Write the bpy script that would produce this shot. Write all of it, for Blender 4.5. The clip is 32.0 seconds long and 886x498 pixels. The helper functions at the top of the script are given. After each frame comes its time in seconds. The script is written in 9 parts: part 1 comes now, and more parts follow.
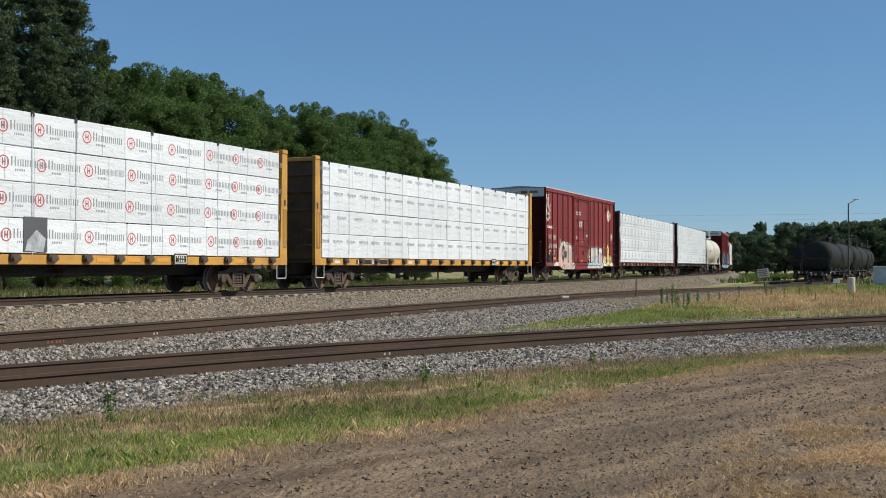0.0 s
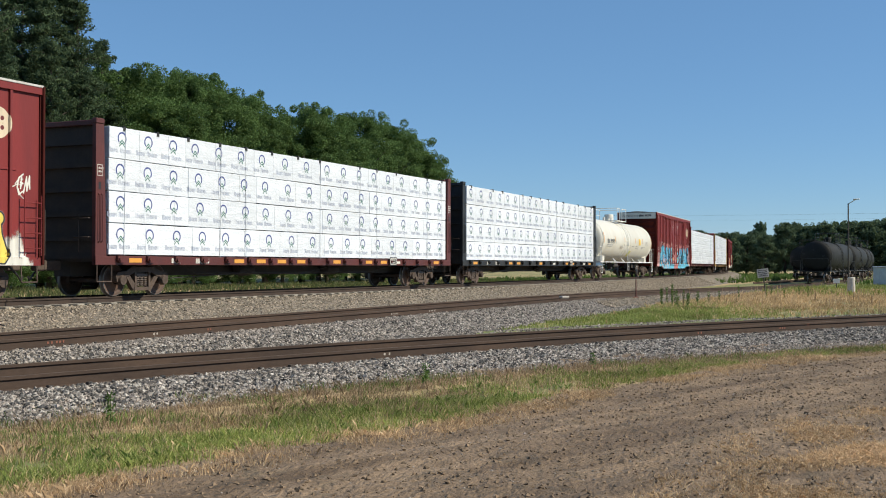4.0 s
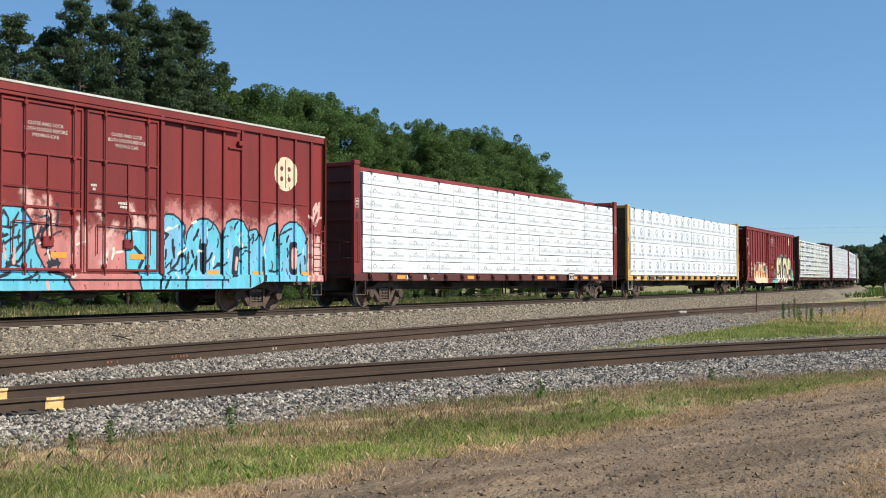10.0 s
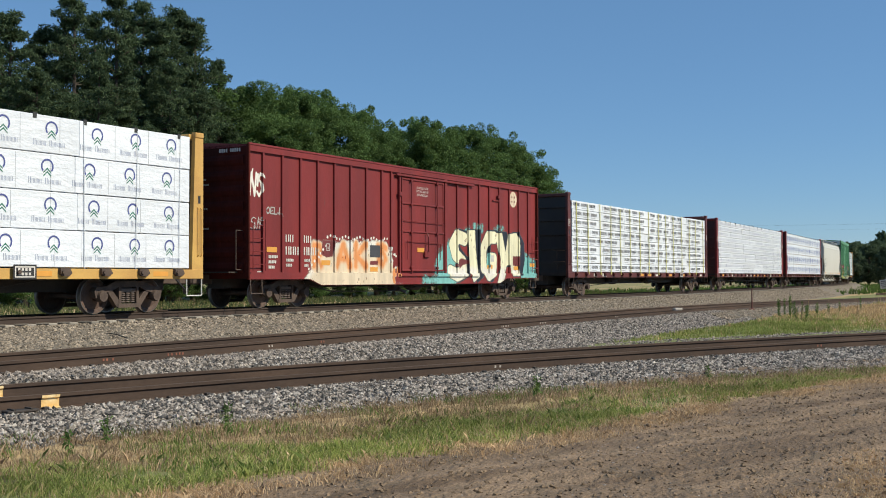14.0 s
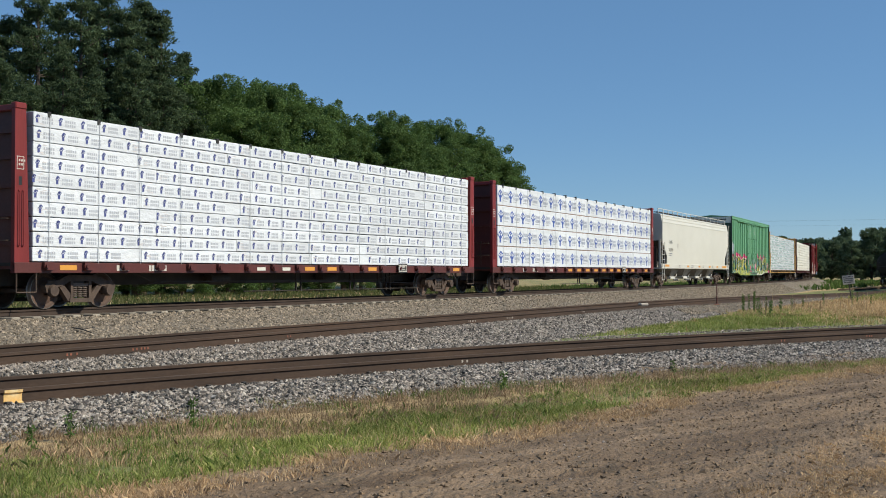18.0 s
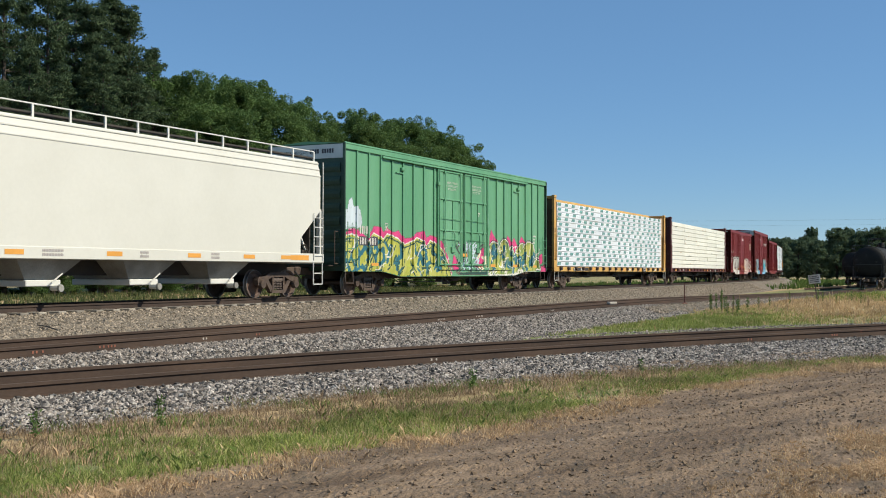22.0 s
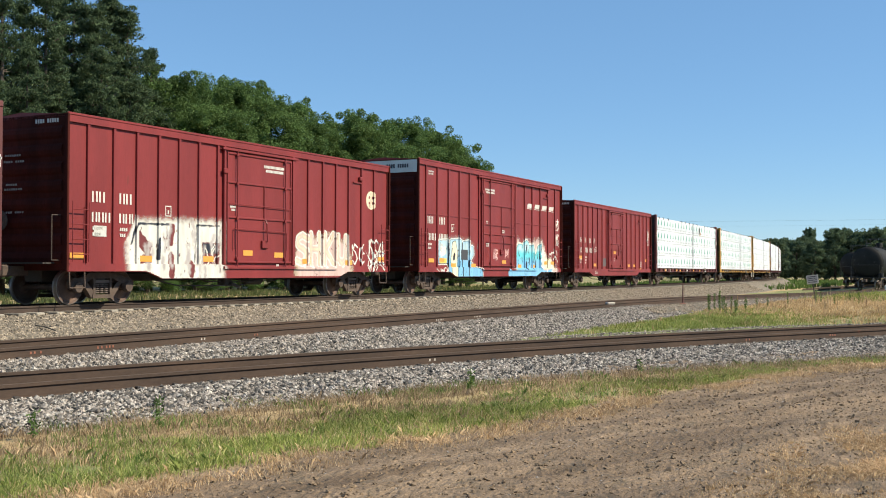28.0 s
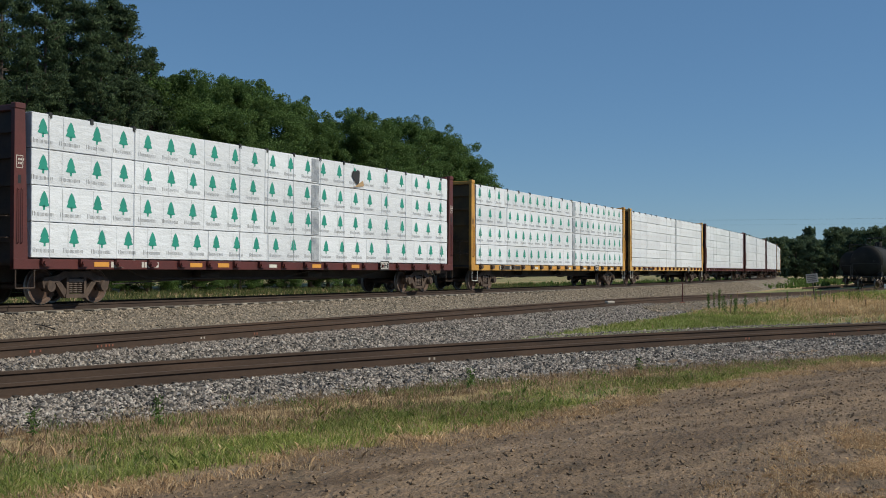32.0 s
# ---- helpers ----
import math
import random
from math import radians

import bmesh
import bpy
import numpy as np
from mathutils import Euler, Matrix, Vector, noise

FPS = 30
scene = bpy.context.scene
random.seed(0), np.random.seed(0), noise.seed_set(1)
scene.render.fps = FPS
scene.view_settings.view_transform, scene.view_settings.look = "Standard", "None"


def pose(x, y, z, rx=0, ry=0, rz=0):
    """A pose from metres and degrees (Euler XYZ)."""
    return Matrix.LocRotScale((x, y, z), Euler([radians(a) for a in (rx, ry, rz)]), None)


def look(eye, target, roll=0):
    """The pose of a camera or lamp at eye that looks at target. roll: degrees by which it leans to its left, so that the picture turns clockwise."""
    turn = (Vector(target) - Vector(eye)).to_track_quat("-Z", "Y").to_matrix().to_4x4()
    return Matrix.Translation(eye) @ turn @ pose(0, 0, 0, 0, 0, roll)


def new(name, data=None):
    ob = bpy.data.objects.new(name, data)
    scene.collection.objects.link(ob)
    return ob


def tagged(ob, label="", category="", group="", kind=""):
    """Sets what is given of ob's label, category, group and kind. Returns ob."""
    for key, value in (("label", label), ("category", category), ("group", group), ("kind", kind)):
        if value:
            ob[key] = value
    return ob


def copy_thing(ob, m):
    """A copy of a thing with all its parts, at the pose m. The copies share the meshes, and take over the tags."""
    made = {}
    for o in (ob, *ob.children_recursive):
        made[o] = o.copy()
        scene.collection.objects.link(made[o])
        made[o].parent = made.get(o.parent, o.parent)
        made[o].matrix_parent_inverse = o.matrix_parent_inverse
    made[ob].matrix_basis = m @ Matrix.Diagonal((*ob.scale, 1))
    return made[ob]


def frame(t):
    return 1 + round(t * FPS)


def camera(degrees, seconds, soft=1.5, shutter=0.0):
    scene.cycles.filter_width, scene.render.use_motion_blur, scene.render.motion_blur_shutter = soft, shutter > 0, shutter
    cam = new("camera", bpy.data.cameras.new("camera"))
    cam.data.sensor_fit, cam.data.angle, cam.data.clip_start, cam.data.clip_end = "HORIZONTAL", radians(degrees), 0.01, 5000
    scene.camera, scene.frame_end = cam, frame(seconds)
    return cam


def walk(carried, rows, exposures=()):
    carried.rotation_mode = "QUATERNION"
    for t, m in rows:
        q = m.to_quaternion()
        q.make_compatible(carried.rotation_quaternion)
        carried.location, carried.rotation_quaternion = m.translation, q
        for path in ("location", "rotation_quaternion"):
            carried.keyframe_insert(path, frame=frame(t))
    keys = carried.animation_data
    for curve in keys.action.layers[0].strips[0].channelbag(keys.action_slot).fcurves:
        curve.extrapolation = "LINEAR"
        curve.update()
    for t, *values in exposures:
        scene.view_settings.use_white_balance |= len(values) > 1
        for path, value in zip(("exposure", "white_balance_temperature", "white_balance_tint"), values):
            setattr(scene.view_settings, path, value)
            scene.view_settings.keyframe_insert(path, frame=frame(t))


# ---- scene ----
# ---------------------------------------------------------------- camera and its path
EYE = 0.85          # metres above the rail heads of the main track
cam = camera(43.4, 32.0, soft=1.0)
ROWS = [(0.0, 24.83, 0.87, 0.09), (0.5, 24.83, 0.87, 0.09), (1.0, 24.83, 0.87, 0.07), (1.5, 24.83, 0.87, 0.07), (2.0, 24.83, 0.87, 0.06), (2.5, 24.83, 0.88, 0.06), (3.0, 24.84, 0.89, 0.05),
        (3.5, 24.83, 0.89, 0.06), (5.5, 24.82, 0.83, 0.10), (6.0, 24.83, 0.84, 0.09), (6.5, 24.85, 0.86, 0.06), (7.0, 25.27, 1.00, 0.01), (7.5, 26.98, 1.40, -0.04), (8.0, 29.16, 1.68, -0.10),
        (8.5, 30.55, 1.76, -0.13), (9.0, 30.95, 1.74, -0.13), (9.5, 30.87, 1.69, -0.13), (10.0, 30.69, 1.66, -0.14), (10.5, 30.57, 1.63, -0.15), (11.0, 30.54, 1.62, -0.17), (11.5, 30.52, 1.61, -0.20),
        (12.0, 30.50, 1.61, -0.21), (12.5, 30.50, 1.59, -0.21), (13.0, 30.50, 1.57, -0.21), (13.5, 30.49, 1.55, -0.21), (14.0, 30.48, 1.52, -0.21), (14.5, 30.46, 1.52, -0.20), (16.5, 29.83, 1.42, -0.11),
        (17.0, 29.79, 1.43, -0.10), (17.5, 29.33, 1.32, -0.08), (18.0, 28.80, 1.25, -0.07), (18.5, 27.98, 1.18, -0.04), (19.0, 27.31, 1.14, -0.02), (19.5, 27.10, 1.17, 0.01), (20.0, 27.15, 1.18, 0.04),
        (20.5, 27.20, 1.19, 0.07), (21.0, 27.24, 1.18, 0.10), (21.5, 27.25, 1.17, 0.12), (22.0, 27.24, 1.16, 0.12), (22.5, 27.23, 1.16, 0.11), (23.0, 27.22, 1.16, 0.10), (23.5, 27.20, 1.15, 0.10),
        (24.0, 27.19, 1.15, 0.09), (24.5, 27.18, 1.15, 0.09), (25.0, 27.17, 1.15, 0.09), (25.5, 27.17, 1.15, 0.09), (27.5, 27.15, 1.19, 0.11), (28.0, 27.15, 1.18, 0.11), (28.5, 27.15, 1.17, 0.10),
        (29.0, 27.15, 1.16, 0.10), (29.5, 27.15, 1.14, 0.10), (30.0, 27.14, 1.14, 0.10), (30.5, 27.13, 1.14, 0.11), (31.0, 27.13, 1.13, 0.10), (31.5, 27.13, 1.13, 0.10), (32.0, 27.13, 1.12, 0.11)]


def eye_pose(yaw, pitch, roll):
    """A camera at the fixed stand, turned yaw degrees to the left of the track's direction."""
    return pose(0, 0, EYE, 90 + pitch, 0, yaw - 90) @ pose(0, 0, 0, 0, 0, roll)


EXPOSURES = [(0, 0.0), (1, 0.05), (2, 0.1), (3, 0.45), (4, 0.2), (5.5, 0.0), (6, 0.05), (7, 0.05), (8, 0.13), (9, 0.3), (10, 0.36), (11, 0.0), (12, -0.06), (13, -0.05), (14, 0.1), (14.5, 0.42), (15.5, 0.3), (16.5, 0.08),
             (17, 0.0), (18, 0.03), (20, 0.1), (21, 0.05), (22, 0.17), (23, 0.42), (24, 0.42), (25, -0.12), (26.5, 0.2), (28, 0.58), (29, 0.68), (30, 0.62), (31, 0.38), (31.5, -0.05), (32, -0.32)]
walk(cam, [(t, eye_pose(a, b, c)) for t, a, b, c in ROWS], [(t, stops, 7050 if 27.5 < t < 31.2 else 6750, 6) for t, stops in EXPOSURES])

# ---------------------------------------------------------------- sky and sun
SUN_EL, SUN_AZ = 40.0, -74.0      # height, and turn from the track's direction (negative: on the camera's side)
world = bpy.data.worlds.new("sky")
scene.world = world
world.use_nodes = True
wn = world.node_tree.nodes
sky = wn.new("ShaderNodeTexSky")
sky.sky_type = "NISHITA"
sky.sun_disc = False
sky.sun_elevation = radians(SUN_EL)
sky.sun_rotation = radians(90 - SUN_AZ)
sky.altitude, sky.air_density, sky.dust_density, sky.ozone_density = 900, 0.95, 0.0, 8.0
wn["Background"].inputs[1].default_value = 0.107
haze = wn.new("ShaderNodeMix")           # thin even summer haze over the whole dome
haze.data_type = "RGBA"
haze.inputs[0].default_value = 0.40
haze.inputs[7].default_value = (1.30, 2.85, 5.2, 1)
world.node_tree.links.new(sky.outputs[0], haze.inputs[6])
world.node_tree.links.new(haze.outputs[2], wn["Background"].inputs[0])
lamp = bpy.data.lights.new("sun", "SUN")
lamp.energy, lamp.angle, lamp.color = 4.7, radians(0.53), (1.0, 0.93, 0.81)
sun = new("sun", lamp)
sd = Vector((math.cos(radians(SUN_EL)) * math.cos(radians(SUN_AZ)), math.cos(radians(SUN_EL)) * math.sin(radians(SUN_AZ)), math.sin(radians(SUN_EL))))
sun.matrix_world = look(sd * 200, (0, 0, 0))


# ---------------------------------------------------------------- materials
def mat(name, colour, rough=0.6, metal=0.0, second=None, scale=2.0, detail=30.0, vary=0.12, bump=0.0, bump_scale=40.0,
        spots=None, spot_scale=6.0, spot_at=0.62, spread=0.0, coords="Object", spec=0.5, island=0.0, stretch=(1, 1, 1)):
    """A procedural surface: base colour, a second colour in large patches, fine grain, spots of wear, and relief."""
    m = bpy.data.materials.new(name)
    m.use_nodes = True
    n, l = m.node_tree.nodes, m.node_tree.links
    p = n["Principled BSDF"]
    tc = n.new("ShaderNodeTexCoord")
    mp = n.new("ShaderNodeMapping")
    mp.inputs["Scale"].default_value = stretch
    l.new(tc.outputs[coords], mp.inputs[0])

    def noise_at(s, d=3.0, r=0.55):
        t = n.new("ShaderNodeTexNoise")
        t.inputs["Scale"].default_value, t.inputs["Detail"].default_value, t.inputs["Roughness"].default_value = s, d, r
        l.new(mp.outputs[0], t.inputs["Vector"])
        return t

    def ramp(src, a, b):
        r = n.new("ShaderNodeMapRange")
        r.inputs[1].default_value, r.inputs[2].default_value = a, b
        l.new(src, r.inputs[0])
        return r.outputs[0]

    def mix(fac, a, b, kind="MIX"):
        x = n.new("ShaderNodeMix")
        x.data_type, x.blend_type = "RGBA", kind
        for sock, v in ((x.inputs[0], fac), (x.inputs[6], a), (x.inputs[7], b)):
            if isinstance(v, (int, float)):
                sock.default_value = v
            elif isinstance(v, tuple):
                sock.default_value = (*v, 1)
            else:
                l.new(v, sock)
        return x.outputs[2]

    second = second or tuple(c * (1 - vary * 1.6) for c in colour)
    big = noise_at(scale)
    col = mix(ramp(big.outputs[0], 0.35, 0.65), colour, second)
    fine = noise_at(detail, 4.0, 0.65)
    col = mix(ramp(fine.outputs[0], 0.3, 0.7), col, mix(1.0, col, (1 - vary, 1 - vary, 1 - vary), "MULTIPLY"))
    if spots:
        sp = noise_at(spot_scale, 5.0, 0.7)
        col = mix(ramp(sp.outputs[0], spot_at, spot_at + 0.08), col, spots)
    if spread or island:
        if island:
            src = n.new("ShaderNodeNewGeometry").outputs["Random Per Island"]
            amount = island
        else:
            src = n.new("ShaderNodeObjectInfo").outputs["Random"]
            amount = spread
        hsv = n.new("ShaderNodeHueSaturation")
        r = n.new("ShaderNodeMapRange")
        r.inputs[3].default_value, r.inputs[4].default_value = 1 - amount, 1 + amount
        l.new(src, r.inputs[0])
        l.new(r.outputs[0], hsv.inputs["Value"])
        l.new(col, hsv.inputs["Color"])
        col = hsv.outputs[0]
    l.new(col, p.inputs["Base Color"])
    rr = n.new("ShaderNodeMapRange")
    rr.inputs[3].default_value, rr.inputs[4].default_value = max(rough - 0.1, 0.03), min(rough + 0.1, 1)
    l.new(fine.outputs[0], rr.inputs[0])
    l.new(rr.outputs[0], p.inputs["Roughness"])
    p.inputs["Metallic"].default_value = metal
    p.inputs["Specular IOR Level"].default_value = spec
    if bump:
        b = n.new("ShaderNodeBump")
        b.inputs["Strength"].default_value, b.inputs["Distance"].default_value = 1.0, bump
        l.new(noise_at(bump_scale, 4.0, 0.6).outputs[0], b.inputs["Height"])
        l.new(b.outputs[0], p.inputs["Normal"])
    return m


def leafy(name, a, b, c, gloss=0.55):
    """Foliage: each leaf takes its own shade between three greens, and lets some light through."""
    m = bpy.data.materials.new(name)
    m.use_nodes = True
    n, l = m.node_tree.nodes, m.node_tree.links
    p = n["Principled BSDF"]
    ramp = n.new("ShaderNodeValToRGB")
    e = ramp.color_ramp.elements
    e[0].color, e[1].color = (*a, 1), (*c, 1)
    mid = e.new(0.55)
    mid.color = (*b, 1)
    geo = n.new("ShaderNodeNewGeometry")
    l.new(geo.outputs["Random Per Island"], ramp.inputs[0])
    tc = n.new("ShaderNodeTexCoord")
    big = n.new("ShaderNodeTexNoise")
    big.inputs["Scale"].default_value = 0.5
    l.new(tc.outputs["Object"], big.inputs["Vector"])
    hsv = n.new("ShaderNodeHueSaturation")
    mr = n.new("ShaderNodeMapRange")
    mr.inputs[1].default_value, mr.inputs[2].default_value = 0.3, 0.7
    mr.inputs[3].default_value, mr.inputs[4].default_value = 0.72, 1.25
    l.new(big.outputs[0], mr.inputs[0])
    l.new(mr.outputs[0], hsv.inputs["Value"])
    l.new(ramp.outputs[0], hsv.inputs["Color"])
    l.new(hsv.outputs[0], p.inputs["Base Color"])
    p.inputs["Roughness"].default_value = gloss + 0.2
    p.inputs["Specular IOR Level"].default_value = 0.2
    tr = n.new("ShaderNodeBsdfTranslucent")
    l.new(hsv.outputs[0], tr.inputs[0])
    mx = n.new("ShaderNodeMixShader")
    mx.inputs[0].default_value = 0.38
    l.new(p.outputs[0], mx.inputs[1])
    l.new(tr.outputs[0], mx.inputs[2])
    l.new(mx.outputs[0], n["Material Output"].inputs[0])
    return m


M = {}
M["wrap"] = mat("white_lumber_wrap", (0.76, 0.79, 0.83), 0.42, second=(0.69, 0.72, 0.76), scale=1.2, detail=14, vary=0.07, bump=0.035, bump_scale=4, spread=0.07, stretch=(0.7, 1, 1.5))
M["wrap_cream"] = mat("cream_lumber_wrap", (0.74, 0.73, 0.66), 0.5, second=(0.66, 0.65, 0.57), scale=1.0, detail=14, vary=0.06, bump=0.012, bump_scale=5, spread=0.07)
M["wrap_grey"] = mat("grey_loose_wrap", (0.26, 0.28, 0.31), 0.3, second=(0.50, 0.52, 0.55), scale=3, detail=12, bump=0.03, bump_scale=8)
M["lumber"] = mat("bare_lumber", (0.52, 0.36, 0.20), 0.75, second=(0.42, 0.28, 0.15), scale=2, detail=40, vary=0.2, stretch=(0.2, 1, 4))
M["spacer"] = mat("weathered_spacer_board", (0.26, 0.15, 0.09), 0.8, second=(0.17, 0.10, 0.065), scale=2, detail=40, vary=0.2, stretch=(0.2, 1, 4))
M["yellow"] = mat("weathered_yellow_paint", (0.60, 0.32, 0.06), 0.6, second=(0.47, 0.24, 0.055), scale=1.5, detail=20, vary=0.15, spots=(0.20, 0.11, 0.06), spot_scale=5, spot_at=0.64, bump=0.002)
M["yellow_pale"] = mat("pale_yellow_paint", (0.62, 0.37, 0.10), 0.6, second=(0.50, 0.28, 0.08), scale=1.5, vary=0.12, spots=(0.24, 0.14, 0.08), spot_scale=4, spot_at=0.66, bump=0.002)
M["red"] = mat("oxide_red_paint", (0.238, 0.034, 0.034), 0.5, spec=0.3, second=(0.185, 0.027, 0.027), scale=0.8, detail=18, vary=0.14, spots=(0.10, 0.035, 0.025), spot_scale=3, spot_at=0.68, bump=0.0015, stretch=(1.6, 1, 0.22))
M["red_dark"] = mat("dark_red_paint", (0.12, 0.026, 0.022), 0.55, second=(0.085, 0.022, 0.02), scale=0.8, detail=18, vary=0.2, bump=0.002)
M["red_fade"] = mat("faded_red_paint", (0.234, 0.031, 0.030), 0.55, spec=0.3, second=(0.168, 0.026, 0.026), scale=0.7, detail=18, vary=0.12, spots=(0.13, 0.05, 0.04), spot_scale=3, spot_at=0.67, bump=0.0015, stretch=(1.6, 1, 0.22))
# End walls take darker versions of the body paints.
M["red_end_dark"] = mat("dark_red_end_paint", (0.105, 0.020, 0.015), 0.9, spec=0.1, second=(0.050, 0.013, 0.010), scale=0.8, detail=18, vary=0.25, bump=0.002, stretch=(1, 1.6, 0.3))
M["green_end_dark"] = mat("dark_green_end_paint", (0.035, 0.085, 0.055), 0.6, second=(0.022, 0.055, 0.038), scale=0.8, detail=18, vary=0.25, bump=0.002, stretch=(1, 1.6, 0.3))
M["black"] = mat("black_car_paint", (0.018, 0.018, 0.02), 0.5, second=(0.03, 0.028, 0.027), scale=1.2, vary=0.2, bump=0.001)
M["green"] = mat("faded_green_paint", (0.15, 0.36, 0.20), 0.5, second=(0.10, 0.29, 0.15), scale=0.6, detail=14, vary=0.12, spots=(0.20, 0.36, 0.24), spot_scale=2, spot_at=0.62, bump=0.0015, stretch=(1.6, 1, 0.22))
M["tank"] = mat("off_white_tank_paint", (0.68, 0.66, 0.59), 0.42, second=(0.62, 0.59, 0.51), scale=0.5, detail=12, vary=0.06, spots=(0.50, 0.44, 0.34), spot_scale=1.6, spot_at=0.70, bump=0.001, stretch=(2.0, 1, 0.25))
M["hopper"] = mat("ivory_hopper_paint", (0.64, 0.625, 0.56), 0.42, second=(0.60, 0.585, 0.52), scale=0.4, detail=10, vary=0.04, bump=0.001)
M["outlet_grey"] = mat("grey_outlet_paint", (0.34, 0.33, 0.30), 0.7, second=(0.22, 0.21, 0.19), scale=1.5, vary=0.25)
M["hopper_rim"] = mat("pale_steel_paint", (0.70, 0.69, 0.64), 0.45, vary=0.08)
M["white"] = mat("white_paint", (0.78, 0.78, 0.75), 0.5, vary=0.08)
M["panel_white"] = mat("weathered_white_end_panel", (0.62, 0.66, 0.62), 0.55, second=(0.54, 0.58, 0.55), vary=0.1)
M["roof"] = mat("galvanised_roof", (0.46, 0.46, 0.44), 0.5, metal=0.4, second=(0.36, 0.33, 0.30), scale=1.0, vary=0.15)
M["roof_lip"] = mat("bright_galvanised_lip", (0.66, 0.63, 0.58), 0.45, metal=0.2, second=(0.55, 0.50, 0.45), scale=3, vary=0.15)
M["steel"] = mat("brown_running_gear", (0.125, 0.088, 0.068), 0.75, spec=0.3, second=(0.078, 0.056, 0.046), scale=4, detail=30, vary=0.3, bump=0.003)
M["wheel"] = mat("rusty_wheel_steel", (0.17, 0.105, 0.078), 0.7, spec=0.3, second=(0.105, 0.070, 0.056), scale=3, vary=0.3)
M["tread"] = mat("bright_wheel_tread", (0.26, 0.24, 0.225), 0.5, metal=0.6, vary=0.1)
M["spring"] = mat("dusty_truck_spring", (0.16, 0.12, 0.10), 0.7, vary=0.2)
M["chalk"] = mat("faded_white_stencil", (0.42, 0.41, 0.39), 0.7, vary=0.2)
# Yellow paint darkened to carry the shade between cars in its colour.
M["yellow_shaded"] = mat("shaded_yellow_brown_steel", (0.13, 0.088, 0.040), 0.75, second=(0.075, 0.052, 0.030), scale=2, vary=0.25)
# Soot of the underframes; also colours the shade at the hopper's ends.
M["under"] = mat("sooty_underframe_and_shade", (0.035, 0.030, 0.027), 0.75, second=(0.055, 0.042, 0.034), scale=2, vary=0.25)
M["rail"] = mat("rusty_rail", (0.092, 0.060, 0.044), 0.75, spec=0.2, second=(0.060, 0.041, 0.032), scale=1.5, detail=25, vary=0.22, spots=(0.17, 0.065, 0.045), spot_scale=2.5, spot_at=0.68, bump=0.002, stretch=(0.25, 1, 1))
M["rail_top"] = mat("worn_rail_head", (0.105, 0.075, 0.058), 0.9, spec=0.1, second=(0.085, 0.062, 0.049), vary=0.15)
M["rail_main"] = mat("dark_main_rail", (0.072, 0.050, 0.040), 0.75, spec=0.2, second=(0.055, 0.040, 0.033), scale=1.5, vary=0.2)
M["mark_yellow"] = mat("yellow_clearance_paint", (0.84, 0.64, 0.34), 0.5, second=(0.74, 0.46, 0.16), scale=9, detail=40, vary=0.2, spots=(0.40, 0.22, 0.10), spot_scale=14, spot_at=0.60)
M["mark_orange"] = mat("orange_spray_mark", (0.36, 0.13, 0.08), 0.8, vary=0.3)
M["mark_white"] = mat("chalk_white_mark", (0.50, 0.44, 0.38), 0.85, vary=0.25)
M["tie"] = mat("creosoted_timber", (0.060, 0.048, 0.040), 0.85, second=(0.10, 0.082, 0.068), scale=3, detail=40, vary=0.3, bump=0.006, stretch=(3, 0.4, 3), spread=0.25)
M["concrete"] = mat("concrete_tie", (0.50, 0.47, 0.42), 0.85, second=(0.42, 0.39, 0.34), scale=5, vary=0.12, spread=0.1, bump=0.003)
M["tie_concrete"] = mat("dusty_concrete_tie", (0.33, 0.295, 0.245), 0.9, second=(0.25, 0.22, 0.18), scale=5, vary=0.15, spread=0.25, bump=0.003)
# Kept darker than the stones: the shade of their gaps is put into colour.
M["gravel_bed"] = mat("grey_ballast_bed", (0.060, 0.050, 0.041), 0.95, second=(0.16, 0.138, 0.115), scale=14, detail=45, vary=0.55, bump=0.05, bump_scale=22)
M["gravel_tan_bed"] = mat("tan_ballast_bed", (0.15, 0.125, 0.095), 0.95, second=(0.32, 0.265, 0.20), scale=14, detail=45, vary=0.5, bump=0.05, bump_scale=22)
M["cinder"] = mat("dark_cinder_bed", (0.11, 0.09, 0.07), 0.95, second=(0.17, 0.14, 0.105), scale=3, detail=30, vary=0.4, bump=0.03, bump_scale=14)
M["stone"] = mat("grey_ballast_stone", (0.335, 0.288, 0.246), 0.9, second=(0.195, 0.166, 0.140), scale=25, detail=60, vary=0.3, island=0.75, spots=(0.46, 0.39, 0.32), spot_scale=3, spot_at=0.64)
M["stone_tan"] = mat("tan_ballast_stone", (0.34, 0.275, 0.205), 0.9, second=(0.22, 0.178, 0.13), scale=25, detail=60, vary=0.3, island=0.65)
M["stone_pale"] = mat("pale_ballast_stone", (0.48, 0.435, 0.385), 0.9, second=(0.37, 0.33, 0.285), scale=25, detail=60, vary=0.2, island=0.3)
M["stone_dark"] = mat("dark_ballast_stone", (0.085, 0.08, 0.075), 0.9, second=(0.05, 0.048, 0.045), scale=25, detail=60, vary=0.3, island=0.5)
M["clod_brown"] = mat("brown_soil_crumb", (0.265, 0.182, 0.112), 0.95, vary=0.25, island=0.3)
M["clod"] = mat("dark_soil_clod", (0.222, 0.157, 0.102), 0.95, vary=0.3, island=0.5)
M["lamp_white"] = mat("white_lamp_arm", (0.75, 0.77, 0.78), 0.4, vary=0.05)
M["pole"] = mat("dark_weathered_pole", (0.055, 0.05, 0.045), 0.8, vary=0.25, second=(0.08, 0.07, 0.06))
M["sign"] = mat("faded_white_sign", (0.55, 0.54, 0.50), 0.6, vary=0.15)
